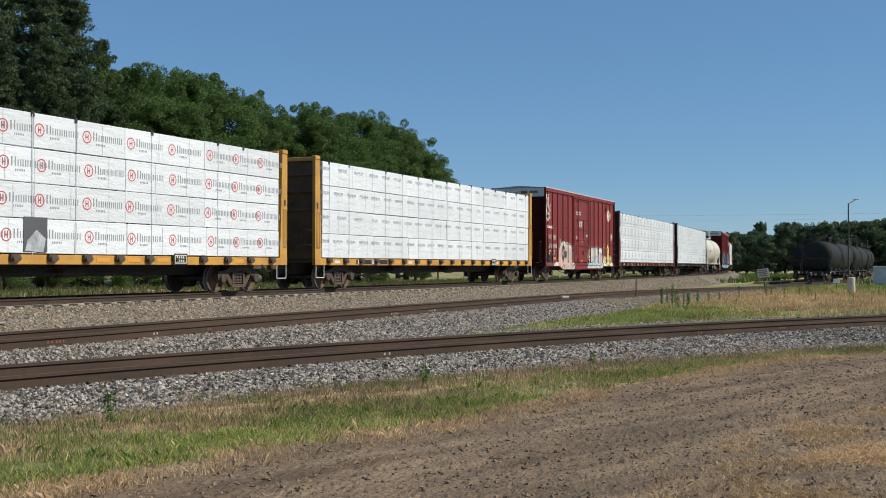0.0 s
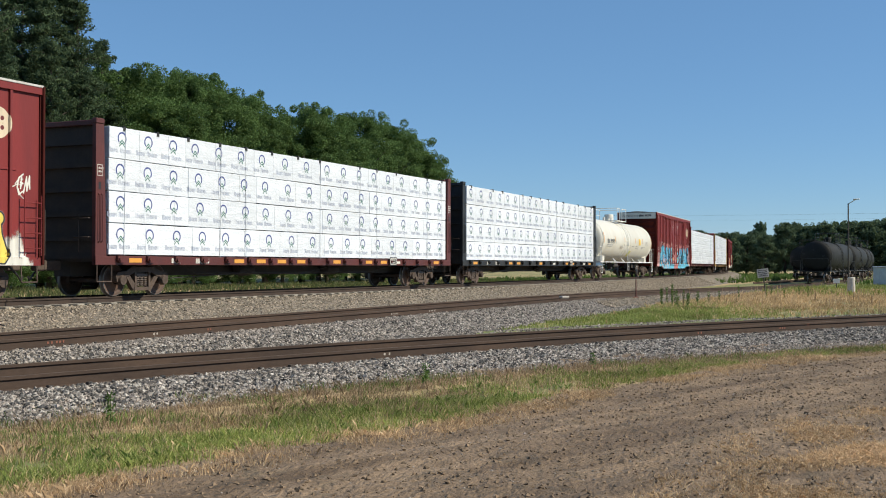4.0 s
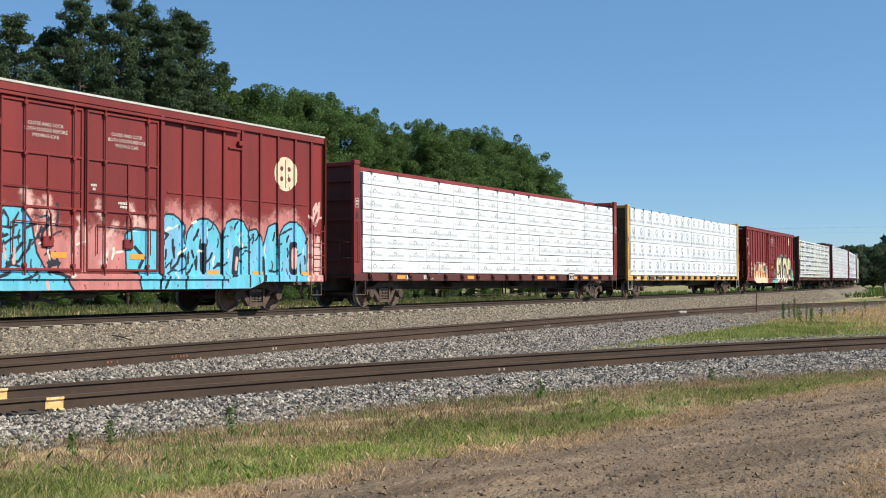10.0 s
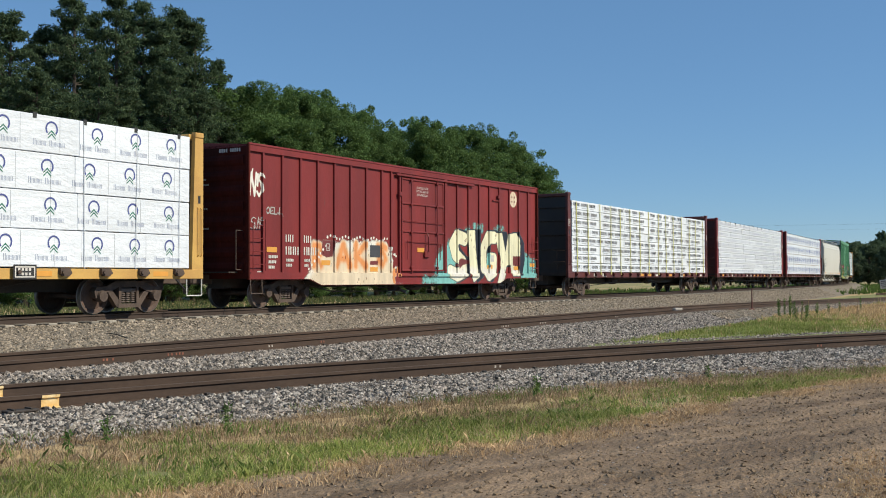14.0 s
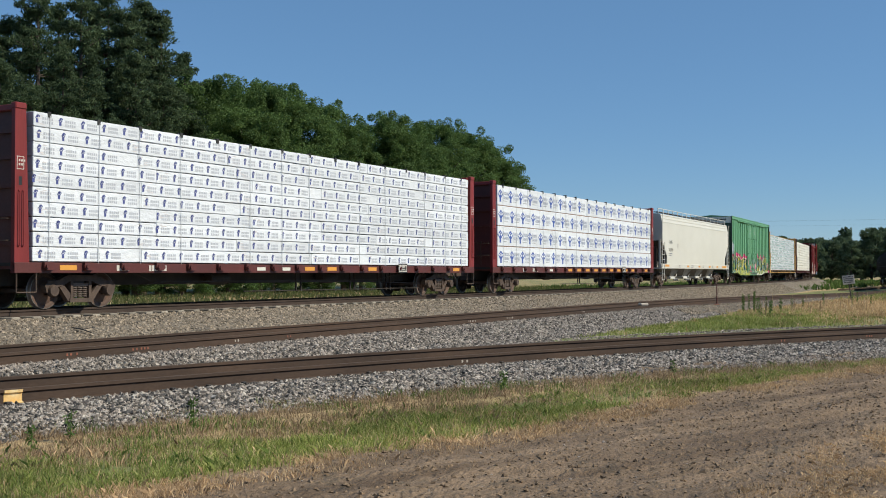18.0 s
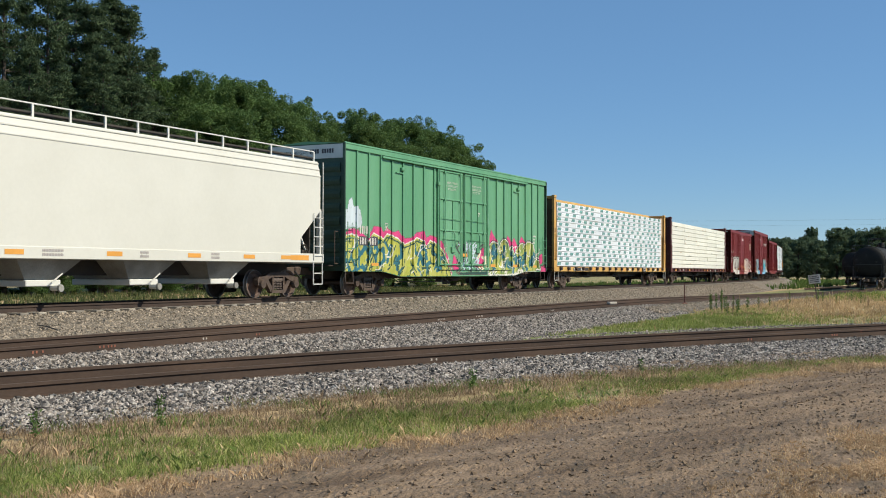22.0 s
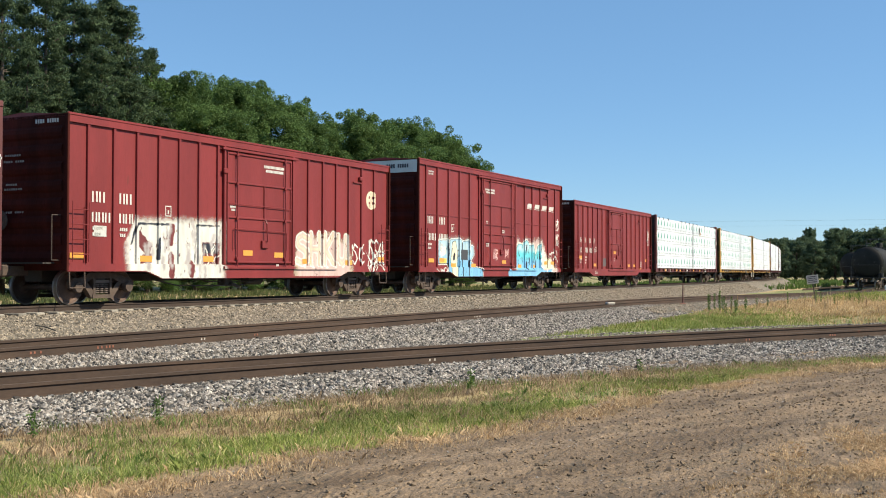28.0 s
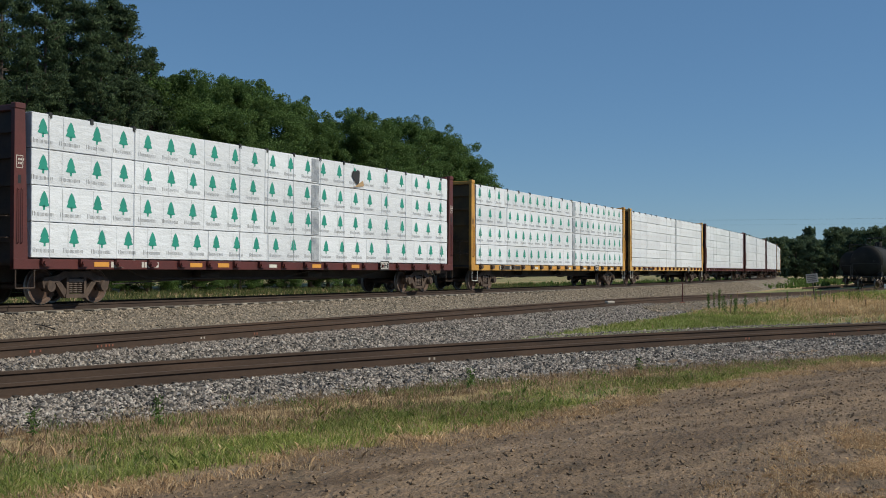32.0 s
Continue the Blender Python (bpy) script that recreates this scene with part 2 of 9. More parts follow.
M["tank_black"] = mat("black_tank_paint", (0.011, 0.011, 0.011), 0.7, spec=0.25, second=(0.020, 0.020, 0.019), scale=0.8, vary=0.2, spots=(0.06, 0.06, 0.06), spot_scale=1.2, spot_at=0.62)
M["pale_blue"] = mat("pale_blue_grey_metal", (0.48, 0.52, 0.56), 0.5, vary=0.08)
M["ink_grey"] = mat("grey_printing", (0.30, 0.31, 0.33), 0.6, vary=0.1)
M["ink_dark"] = mat("dark_printing", (0.06, 0.06, 0.07), 0.6, vary=0.1)
M["ink_blue"] = mat("blue_printing", (0.06, 0.12, 0.42), 0.6, vary=0.1)
M["ink_navy"] = mat("navy_printing", (0.07, 0.09, 0.28), 0.6, vary=0.1)
M["ink_blue_pale"] = mat("pale_blue_grey_printing", (0.34, 0.38, 0.50), 0.6, vary=0.1)
M["ink_faint"] = mat("faint_grey_printing", (0.50, 0.53, 0.59), 0.6, vary=0.1)
M["ink_red"] = mat("red_printing", (0.62, 0.10, 0.11), 0.6, vary=0.1)
M["ink_green"] = mat("green_printing", (0.02, 0.31, 0.23), 0.6, vary=0.1)
M["ink_pine"] = mat("dark_green_printing", (0.03, 0.17, 0.12), 0.6, vary=0.1)
M["ink_teal"] = mat("teal_label_printing", (0.12, 0.27, 0.25), 0.6, vary=0.2)
M["strap_yellow"] = mat("yellow_webbing_strap", (0.60, 0.57, 0.16), 0.6, vary=0.12)
M["ink_pink"] = mat("faded_pink_printing", (0.72, 0.69, 0.70), 0.6, vary=0.1)
M["band"] = mat("pale_plastic_banding", (0.60, 0.63, 0.67), 0.4, vary=0.1)
M["crib"] = mat("dark_crib_fill", (0.045, 0.036, 0.030), 0.95, second=(0.075, 0.06, 0.05), scale=6, detail=40, vary=0.4, bump=0.02, bump_scale=20)
M["strap_dark"] = mat("dark_strap", (0.03, 0.03, 0.03), 0.6, vary=0.2)
M["reflector"] = mat("orange_reflective_tape", (0.72, 0.33, 0.06), 0.45, vary=0.06)
M["reflector_white"] = mat("white_reflective_tape", (0.72, 0.70, 0.62), 0.4, vary=0.08)
M["stencil"] = mat("white_stencil_paint", (0.70, 0.66, 0.60), 0.6, vary=0.15)
M["placard_yellow"] = mat("yellow_placard", (0.80, 0.52, 0.06), 0.5, vary=0.08)
SPRAY = dict(cyan=(0.13, 0.50, 0.66), sky=(0.20, 0.46, 0.68), pink=(0.52, 0.20, 0.19), rosy=(0.66, 0.40, 0.37), ice=(0.46, 0.60, 0.64), blushed=(0.58, 0.42, 0.38), cream=(0.70, 0.58, 0.42), bone=(0.72, 0.69, 0.62), chalk=(0.66, 0.64, 0.58), navy=(0.02, 0.025, 0.04),
             magenta=(0.62, 0.06, 0.20), lime=(0.40, 0.41, 0.07), orange=(0.70, 0.28, 0.10), peach=(0.72, 0.48, 0.30), aqua=(0.12, 0.56, 0.62), mint=(0.20, 0.48, 0.45), grey=(0.42, 0.38, 0.36), butter=(0.74, 0.58, 0.12), pewter=(0.10, 0.10, 0.11), leafy=(0.22, 0.30, 0.08), olive=(0.48, 0.47, 0.12),
             forest=(0.025, 0.075, 0.06), teal=(0.03, 0.15, 0.20), custard=(0.76, 0.72, 0.50), oxide=(0.16, 0.035, 0.035), sooty=(0.03, 0.015, 0.015), primer=(0.55, 0.62, 0.66))
for k in ("grey", "mint", "pewter"):
    M["spray_" + k] = mat("spray_paint_" + k, SPRAY[k], 0.55, second=tuple(v * 0.86 for v in SPRAY[k]), scale=1.3, detail=9, vary=0.1)
M["pewter"] = mat("pewter_patch_paint", (0.13, 0.10, 0.10), 0.6, vary=0.2)
M["leaf"] = leafy("broadleaf_foliage", (0.068, 0.118, 0.038), (0.100, 0.172, 0.052), (0.142, 0.220, 0.078))
M["needle"] = leafy("pine_foliage", (0.038, 0.064, 0.034), (0.068, 0.108, 0.054), (0.118, 0.165, 0.080))
# The haze of distance is put into these paler, bluer greens.
M["leaf_hazed"] = leafy("hazed_distant_foliage", (0.075, 0.112, 0.066), (0.105, 0.152, 0.086), (0.140, 0.192, 0.106))
M["bark"] = mat("tree_bark", (0.11, 0.085, 0.065), 0.9, vary=0.3, second=(0.07, 0.055, 0.045), bump=0.02, bump_scale=12)
M["grass"] = leafy("green_grass_blades", (0.155, 0.20, 0.050), (0.285, 0.335, 0.092), (0.46, 0.435, 0.19), 0.6)
# Darker greens: the trees' shade on the field is put into the colour.
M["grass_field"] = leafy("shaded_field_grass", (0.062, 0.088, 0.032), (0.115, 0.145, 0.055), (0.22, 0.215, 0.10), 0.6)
M["grass_dry"] = leafy("dry_grass_blades", (0.35, 0.235, 0.13), (0.55, 0.39, 0.235), (0.70, 0.54, 0.35), 0.6)
M["grass_brown"] = leafy("brown_seeding_weeds", (0.20, 0.135, 0.082), (0.36, 0.262, 0.165), (0.54, 0.43, 0.28), 0.6)
M["grass_tan"] = leafy("tan_yard_grass", (0.36, 0.25, 0.13), (0.57, 0.41, 0.23), (0.72, 0.565, 0.35), 0.6)
M["weed_light"] = leafy("light_weed_leaves", (0.09, 0.14, 0.035), (0.16, 0.235, 0.06), (0.24, 0.31, 0.09), 0.6)
M["weed"] = leafy("weed_leaves", (0.060, 0.11, 0.030), (0.10, 0.17, 0.045), (0.15, 0.22, 0.07))


# ---------------------------------------------------------------- mesh tools
class Solid:
    """Collects faces of one mesh."""

    def __init__(self):
        self.v, self.f = [], []

    def add(self, vs, fs):
        o = len(self.v)
        self.v += [tuple(p) for p in vs]
        self.f += [tuple(i + o for i in f) for f in fs]
        return self

    def box(self, x0, x1, y0, y1, z0, z1, c=0.0):
        if c:
            return self.cham(x0, x1, y0, y1, z0, z1, c)
        return self.add([(x, y, z) for x in (x0, x1) for y in (y0, y1) for z in (z0, z1)],
                        [(0, 1, 3, 2), (4, 6, 7, 5), (0, 4, 5, 1), (2, 3, 7, 6), (0, 2, 6, 4), (1, 5, 7, 3)])

    def cham(self, x0, x1, y0, y1, z0, z1, c):
        """A box with chamfered edges."""
        b = bmesh.new()
        bmesh.ops.create_cube(b, size=1)
        for p in b.verts:
            p.co = ((x0 + x1) / 2 + p.co.x * (x1 - x0), (y0 + y1) / 2 + p.co.y * (y1 - y0), (z0 + z1) / 2 + p.co.z * (z1 - z0))
        bmesh.ops.bevel(b, geom=b.edges[:], offset=c, segments=1, affect="EDGES")
        b.verts.index_update()
        self.add([p.co.copy() for p in b.verts], [[p.index for p in f.verts] for f in b.faces])
        b.free()
        return self

    def tube(self, p0, p1, r, n=6, r1=None, caps=True):
        a, b = Vector(p0), Vector(p1)
        q = (b - a).to_track_quat("Z", "Y")
        r1 = r if r1 is None else r1
        vs = [a + q @ Vector((r * math.cos(2 * math.pi * i / n), r * math.sin(2 * math.pi * i / n), 0)) for i in range(n)]
        vs += [b + q @ Vector((r1 * math.cos(2 * math.pi * i / n), r1 * math.sin(2 * math.pi * i / n), 0)) for i in range(n)]
        fs = [(i, (i + 1) % n, n + (i + 1) % n, n + i) for i in range(n)]
        if caps:
            fs += [tuple(range(n - 1, -1, -1)), tuple(range(n, 2 * n))]
        return self.add(vs, fs)

    def pipe(self, pts, r, n=5):
        for a, b in zip(pts, pts[1:]):
            self.tube(a, b, r, n)
        return self

    def turn(self, prof, n=24, axis="y", centre=(0, 0, 0)):
        """Turns a profile of (radius, along) round an axis."""
        vs, fs = [], []
        for i in range(n):
            c, s = math.cos(2 * math.pi * i / n), math.sin(2 * math.pi * i / n)
            for r, t in prof:
                p = {"y": (r * c, t, r * s), "x": (t, r * c, r * s), "z": (r * c, r * s, t)}[axis]
                vs.append(tuple(p[k] + centre[k] for k in range(3)))
        k = len(prof)
        for i in range(n):
            j = (i + 1) % n
            for a in range(k - 1):
                fs.append((i * k + a, i * k + a + 1, j * k + a + 1, j * k + a))
        return self.add(vs, fs)

    def prism(self, pts, y0, y1):
        """Extrudes an outline in x and z from y0 to y1."""
        n = len(pts)
        vs = [(x, y0, z) for x, z in pts] + [(x, y1, z) for x, z in pts]
        fs = [tuple(range(n)), tuple(range(2 * n - 1, n - 1, -1))] + [(i, n + i, n + (i + 1) % n, (i + 1) % n) for i in range(n)]
        return self.add(vs, fs)

    def flat(self, pts, y):
        """One face in the plane y, seen from the near side."""
        n = len(pts)
        return self.add([(x, y, z) for x, z in pts], [tuple(range(n))])

    def rect(self, x0, x1, z0, z1, y):
        return self.flat([(x0, z0), (x1, z0), (x1, z1), (x0, z1)], y)

    def ring(self, cx, cz, r0, r1, y, n=18, a0=0.0, a1=360.0):
        st = [radians(a0 + (a1 - a0) * i / n) for i in range(n + 1)]
        for a, b in zip(st, st[1:]):
            self.flat([(cx + r * math.cos(t), cz + r * math.sin(t)) for r, t in ((r0, a), (r1, a), (r1, b), (r0, b))], y)
        return self

    def stamp(self, me, x, z, narrow=1.0):
        """Adds a flat mesh, moved along x and z."""
        return self.add([(p.co.x * narrow + x, p.co.y, p.co.z + z) for p in me.vertices], [tuple(f.vertices) for f in me.polygons])

    def mesh(self, name, material, smooth=0):
        me = bpy.data.meshes.new(name)
        me.from_pydata(self.v, [], self.f)
        me.materials.append(material)
        if smooth:
            me.polygons.foreach_set("use_smooth", [True] * len(me.polygons))
            me.set_sharp_from_angle(angle=radians(smooth))
        me.update()
        return me


MERGED = {"wrap_print", "car_number", "stencil_row", "wire", "end_ladder", "end_stencil", "scrawl"}


def part(name, shape, material, parent, label="", at=None, smooth=0):
    """Links one mesh under a thing or a part. shape: a Solid, or a mesh that alike parts share."""
    me = shape if isinstance(shape, bpy.types.Mesh) else shape.mesh(name, material, smooth)
    ob = new(name, me)
    ob.parent = parent
    if at is not None:
        ob.matrix_basis = at if isinstance(at, Matrix) else Matrix.Translation(at)
    if label:
        ob["label"] = label
    if name in MERGED:
        tagged(ob, label, kind="stuff")
    return ob


def big_mesh(name, verts, faces, material, smooth=False):
    """A mesh from numpy arrays, all faces with as many corners."""
    me = bpy.data.meshes.new(name)
    k = faces.shape[1]
    me.vertices.add(len(verts))
    me.vertices.foreach_set("co", verts.astype(np.float32).ravel())
    me.loops.add(faces.size)
    me.loops.foreach_set("vertex_index", faces.astype(np.int32).ravel())
    me.polygons.add(len(faces))
    me.polygons.foreach_set("loop_start", np.arange(0, faces.size, k, dtype=np.int32))
    me.polygons.foreach_set("use_smooth", np.full(len(faces), smooth))
    me.materials.append(material)
    me.update(calc_edges=True)
    me.validate()
    return me


# ---------------------------------------------------------------- the lines of the tracks
MAIN_Y, BEND_AT, EASE, BEND_R = 22.0, 22.4, 24.0, 880.0
_g = np.arange(0, 760, 0.5)
_k = np.clip((_g - BEND_AT) / EASE, 0, 1) / BEND_R
_th = np.concatenate([[0], np.cumsum((_k[1:] + _k[:-1]) / 2 * 0.5)])
_px = np.concatenate([[0], np.cumsum(np.cos((_th[1:] + _th[:-1]) / 2) * 0.5)])
_py = np.concatenate([[0], np.cumsum(np.sin((_th[1:] + _th[:-1]) / 2) * 0.5)])


def main_at(s):
    """Place and heading on the main track, s metres along it from abreast of the camera."""
    if s < 0:
        return s, MAIN_Y, 0.0
    return float(np.interp(s, _g, _px)), MAIN_Y + float(np.interp(s, _g, _py)), float(np.interp(s, _g, _th))


def line_main(s0, s1, step):
    n = max(int((s1 - s0) / step), 1)
    return [main_at(s0 + (s1 - s0) * i / n) for i in range(n + 1)]


def y_two(x):
    return 14.1 if x < 63 else (14.1 - 0.000594 * (x - 63) ** 2 if x < 113 else 12.615 - 0.0594 * (x - 113) + 0.00093 * min(x - 113, 60) * (2 * (x - 113) - min(x - 113, 60)))


def fall_two(x):
    """The siding runs down to the level of the far yard."""
    f = min(max((x - 38) / 66, 0), 1)
    return -0.46 * f * f * (3 - 2 * f)


def y_three(x):
    if x < 4:
        return 12.77 - 0.153 * (x - 4) * 0.55
    return 13.18 - 0.1160 * x - 0.0074 * x * x if x < 40 else -3.30 - 0.708 * (x - 40)


def line_of(fn, x0, x1, step):
    n = max(int((x1 - x0) / step), 1)
    out = []
    for i in range(n + 1):
        x = x0 + (x1 - x0) * i / n
        out.append((x, fn(x), math.atan2(fn(x + 0.1) - fn(x - 0.1), 0.2)))
    return out


def sweep(line, prof, closed=True, cap=False):
    """Carries a profile of (offset to the left, height) along a line."""
    s, k = Solid(), len(prof)
    vs = [(p[0] - o * math.sin(p[2]), p[1] + o * math.cos(p[2]), z + (p[3] if len(p) > 3 else 0)) for p in line for o, z in prof]
    fs = []
    for i in range(len(line) - 1):
        for a in range(k if closed else k - 1):
            b = (a + 1) % k
            fs.append((i * k + a, (i + 1) * k + a, (i + 1) * k + b, i * k + b))
    if closed or cap:
        fs += [tuple(range(k)), tuple((len(line) - 1) * k + a for a in range(k - 1, -1, -1))]
    return s.add(vs, fs)


Z_MAIN, Z_TWO, Z_THREE, Z_GROUND = 0.0, -0.30, -0.50, -0.80
RAIL_H = 0.182


# ---------------------------------------------------------------- ground
def ground_height(x, y):
    """Nearly level soil with a shallow road and soft swells."""
    far = min(max((math.hypot(x, y) - 60) / 200, 0), 1)
    dip = min(max((x - 55) / 50, 0), 1) * 0.16
    z = Z_GROUND - dip + 0.05 * noise.noise((x * 0.11, y * 0.2, 0.3)) * (1 - far)
    if abs(x) < 60 and -20 < y < 14:
        z += 0.040 * noise.noise((x * 0.3 - y * 0.2, y * 1.7 + x * 0.6, 4)) + 0.030 * noise.noise((x * 2.2, y * 3.4 + x * 0.8, 9)) + 0.026 * noise.noise((x * 6.5, y * 7.5, 2))
    return z


def spaced(dense0, dense1, step, lo, hi):
    a = list(np.arange(dense0, dense1 + 1e-6, step))
    d = step
    while a[-1] < hi:
        d *= 1.22
        a.append(a[-1] + d)
    d = step
    while a[0] > lo:
        d *= 1.22
        a.insert(0, a[0] - d)
    return a


def ground_material():
    """Soil of the dirt road, straw-coloured turf and green turf, laid out by slow noise and by the distance from the near track."""
    m = mat("soil_and_turf", (0.25, 0.166, 0.098), 0.95, second=(0.315, 0.217, 0.135), scale=0.6, detail=34, vary=0.55, bump=0.055, bump_scale=13, spots=(0.150, 0.107, 0.066), spot_scale=4.5, spot_at=0.55, stretch=(0.75, 1.2, 1))
    n, l = m.node_tree.nodes, m.node_tree.links
    p = n["Principled BSDF"]
    soil = p.inputs["Base Color"].links[0].from_socket
    at = n.new("ShaderNodeAttribute")
    at.attribute_name = "turf"
    tc = n.new("ShaderNodeTexCoord")
    wheel_way = n.new("ShaderNodeMapping")
    wheel_way.vector_type = "TEXTURE"
    wheel_way.inputs["Rotation"].default_value = (0, 0, radians(-19))
    wheel_way.inputs["Scale"].default_value = (5.0, 0.45, 1)
    l.new(tc.outputs["Object"], wheel_way.inputs[0])

    def tex(s, d=4):
        t = n.new("ShaderNodeTexNoise")
        t.inputs["Scale"].default_value, t.inputs["Detail"].default_value = s, d
        l.new(tc.outputs["Object"], t.inputs["Vector"])
        return t.outputs[0]

    def rng(src, a, b):
        r = n.new("ShaderNodeMapRange")
        r.inputs[1].default_value, r.inputs[2].default_value = a, b
        l.new(src, r.inputs[0])
        return r.outputs[0]

    def mix(f, a, b):
        x = n.new("ShaderNodeMix")
        x.data_type = "RGBA"
        for sock, v in ((x.inputs[0], f), (x.inputs[6], a), (x.inputs[7], b)):
            if isinstance(v, tuple):
                sock.default_value = (*v, 1)
            else:
                l.new(v, sock)
        return x.outputs[2]

    ruts = n.new("ShaderNodeTexNoise")
    ruts.inputs["Scale"].default_value, ruts.inputs["Detail"].default_value = 1.3, 6
    l.new(wheel_way.outputs[0], ruts.inputs["Vector"])
    shade = n.new("ShaderNodeMix")
    shade.data_type, shade.blend_type = "RGBA", "MULTIPLY"
    shade.inputs[0].default_value = 1.0
    l.new(soil, shade.inputs[6])
    l.new(mix(rng(ruts.outputs[0], 0.36, 0.62), (0.58, 0.55, 0.52), (1.12, 1.12, 1.12)), shade.inputs[7])
    soil = shade.outputs[2]
    dry = n.new("ShaderNodeAttribute")
    dry.attribute_name = "dry"
    lean = n.new("ShaderNodeMath")
    l.new(tex(0.22), lean.inputs[0]), l.new(dry.outputs["Fac"], lean.inputs[1])
    turf = mix(rng(lean.outputs[0], 0.42, 0.62), (0.16, 0.19, 0.055), (0.44, 0.315, 0.155))
    turf = mix(rng(tex(6.0), 0.46, 0.8), turf, (0.20, 0.145, 0.08))
    add = n.new("ShaderNodeMath")
    add.operation = "MULTIPLY_ADD"
    l.new(tex(1.6), add.inputs[0])
    add.inputs[1].default_value = 0.5
    l.new(at.outputs["Fac"], add.inputs[2])
    l.new(mix(rng(add.outputs[0], 0.62, 0.86), soil, turf), p.inputs["Base Color"])
    return m


EDGE = ((0, 10.5, 13.4, 16.5, 20), (6.1, 6.05, 5.5, 5.15, 4.85))       # where the grass strip ends, by x
GRAVEL = ((9, 11.7, 15, 19, 22), (2.15, 2.3, 2.7, 3.4, 4.0))            # where the ballast ends


def near_three(x, y):
    """How far a place lies on the camera's side of the near track's middle line."""
    sl = (y_three(x + 0.1) - y_three(x - 0.1)) / 0.2
    return (y_three(x) - y) / math.hypot(1, sl)


def build_ground():
    xs, ys = spaced(1, 36, 0.13, -2500, 4500), spaced(-4, 9, 0.10, -2500, 4500)
    vs = np.array([(x, y, ground_height(x, y)) for x in xs for y in ys])
    nx, ny = len(xs), len(ys)
    i, j = np.meshgrid(np.arange(nx - 1), np.arange(ny - 1), indexing="ij")
    a = (i * ny + j).ravel()
    fs = np.stack([a, a + ny, a + ny + 1, a + 1], 1)
    me = big_mesh("ground", vs, fs, ground_material(), True)
    turf = me.attributes.new("turf", "FLOAT", "POINT")
    val = []
    for x, y, _ in vs:
        d = near_three(x, y) if -60 < x < 60 else 30
        g = 1.0
        if -60 < x < 60 and y < y_three(x):
            e = float(np.interp(x, *EDGE))
            g = 1.0 if d < e - 0.7 else max(0.0, 1 - (d - e + 0.7) / 1.1)
            g *= min(max((d - float(np.interp(x, *GRAVEL)) - 0.1) / 0.4, 0), 1)
            straw = math.hypot((x - 10.6) / 4.2, (y - 0.9 + 0.1 * (x - 10.6)) / 1.5)
            g = max(g, 0.26 * max(0, 1.3 - straw))
        val.append(g)
    turf.data.foreach_set("value", val)
    dry = me.attributes.new("dry", "FLOAT", "POINT")
    def near_dry(x, y):
        """Brown at the foot of the ballast, green in the strip, straw at its edge."""
        d, e = near_three(x, y), float(np.interp(x, *EDGE))
        return float(np.interp(d, (3.2, 4.0, 4.5, e - 0.5, e - 0.1), (0.24, 0.20, -0.10, -0.08, 0.22)))

    dry.data.foreach_set("value", [near_dry(x, y) if -10 < x < 32 and y < y_three(x) else 0.30 * min(max((x - 38) / 14, 0), 1) * min(max((95 - x) / 14, 0), 1) - (0.12 if x > 40 or y > y_three(x) else 0.08) if y < 20 else 0.26 * (y < 52) for x, y, _ in vs])
    g = new("ground", me)
    return tagged(g, "brown dirt road and straw-green turf of the flat yard", "ground", kind="structure")


build_ground()


# ---------------------------------------------------------------- tracks
def rail_profile(off, top, w=1.0):
    h = RAIL_H
    return [(off + o * w, top + z) for o, z in ((-0.036, 0), (-0.036, -0.036), (-0.010, -0.052), (-0.010, -h + 0.03), (-0.070, -h + 0.012), (-0.070, -h),
                                                 (0.070, -h), (0.070, -h + 0.012), (0.010, -h + 0.03), (0.010, -0.052), (0.036, -0.036), (0.036, 0))]


def track(name, label, line, near_line, top, railmat, tie_mesh, tie_gap, tie_top, bed, bed_mat, bed_line=None):
    base = new(name)
    tagged(base, label, "railway track", kind="structure")
    for off in (-0.755, 0.755):
        r = part("rail", sweep(line, rail_profile(off, top)), railmat, base, smooth=30)
        part("rail_head", sweep(line, [(off - 0.030, top + 0.001), (off + 0.030, top + 0.001), (off + 0.026, top + 0.005), (off - 0.026, top + 0.005)]), M["rail_top"], r, "polished running surface")
    part("ballast_bed", bed if isinstance(bed, Solid) else sweep(bed_line or line, bed, closed=False, cap=True), bed_mat, base)
    d = 0.0
    for (xa, ya, ha), (xb, yb, hb) in zip(near_line, near_line[1:]):
        seg = math.hypot(xb - xa, yb - ya)
        while d < seg:
            f = d / seg
            part("tie", tie_mesh, None, base, at=Matrix.Translation((xa + (xb - xa) * f, ya + (yb - ya) * f, tie_top)) @ Matrix.Rotation(ha + random.uniform(-0.01, 0.01), 4, "Z") @ Matrix.Translation((0, random.uniform(-0.04, 0.04), 0)))
            d += tie_gap
        d -= seg
    return base


def tie_solid(w, l, h, c):
    return Solid().cham(-w / 2, w / 2, -l / 2, l / 2, -h, 0, c)


wood_tie = tie_solid(0.22, 2.6, 0.18, 0.012).mesh("tie", M["tie"])
block_tie = tie_solid(0.26, 2.46, 0.2, 0.02).mesh("tie", M["tie_concrete"])
main_line = [(-460.0, MAIN_Y, 0.0), (-60.0, MAIN_Y, 0.0)] + line_main(-20, 700, 2.0)
bed_main = [(-8.4, -1.35), (-7.2, Z_GROUND + 0.18), (-5.0, -0.60), (-3.4, -0.36), (-1.95, -0.205), (1.95, -0.205), (3.2, -0.50), (4.4, Z_GROUND + 0.03), (4.9, Z_GROUND - 0.2)]


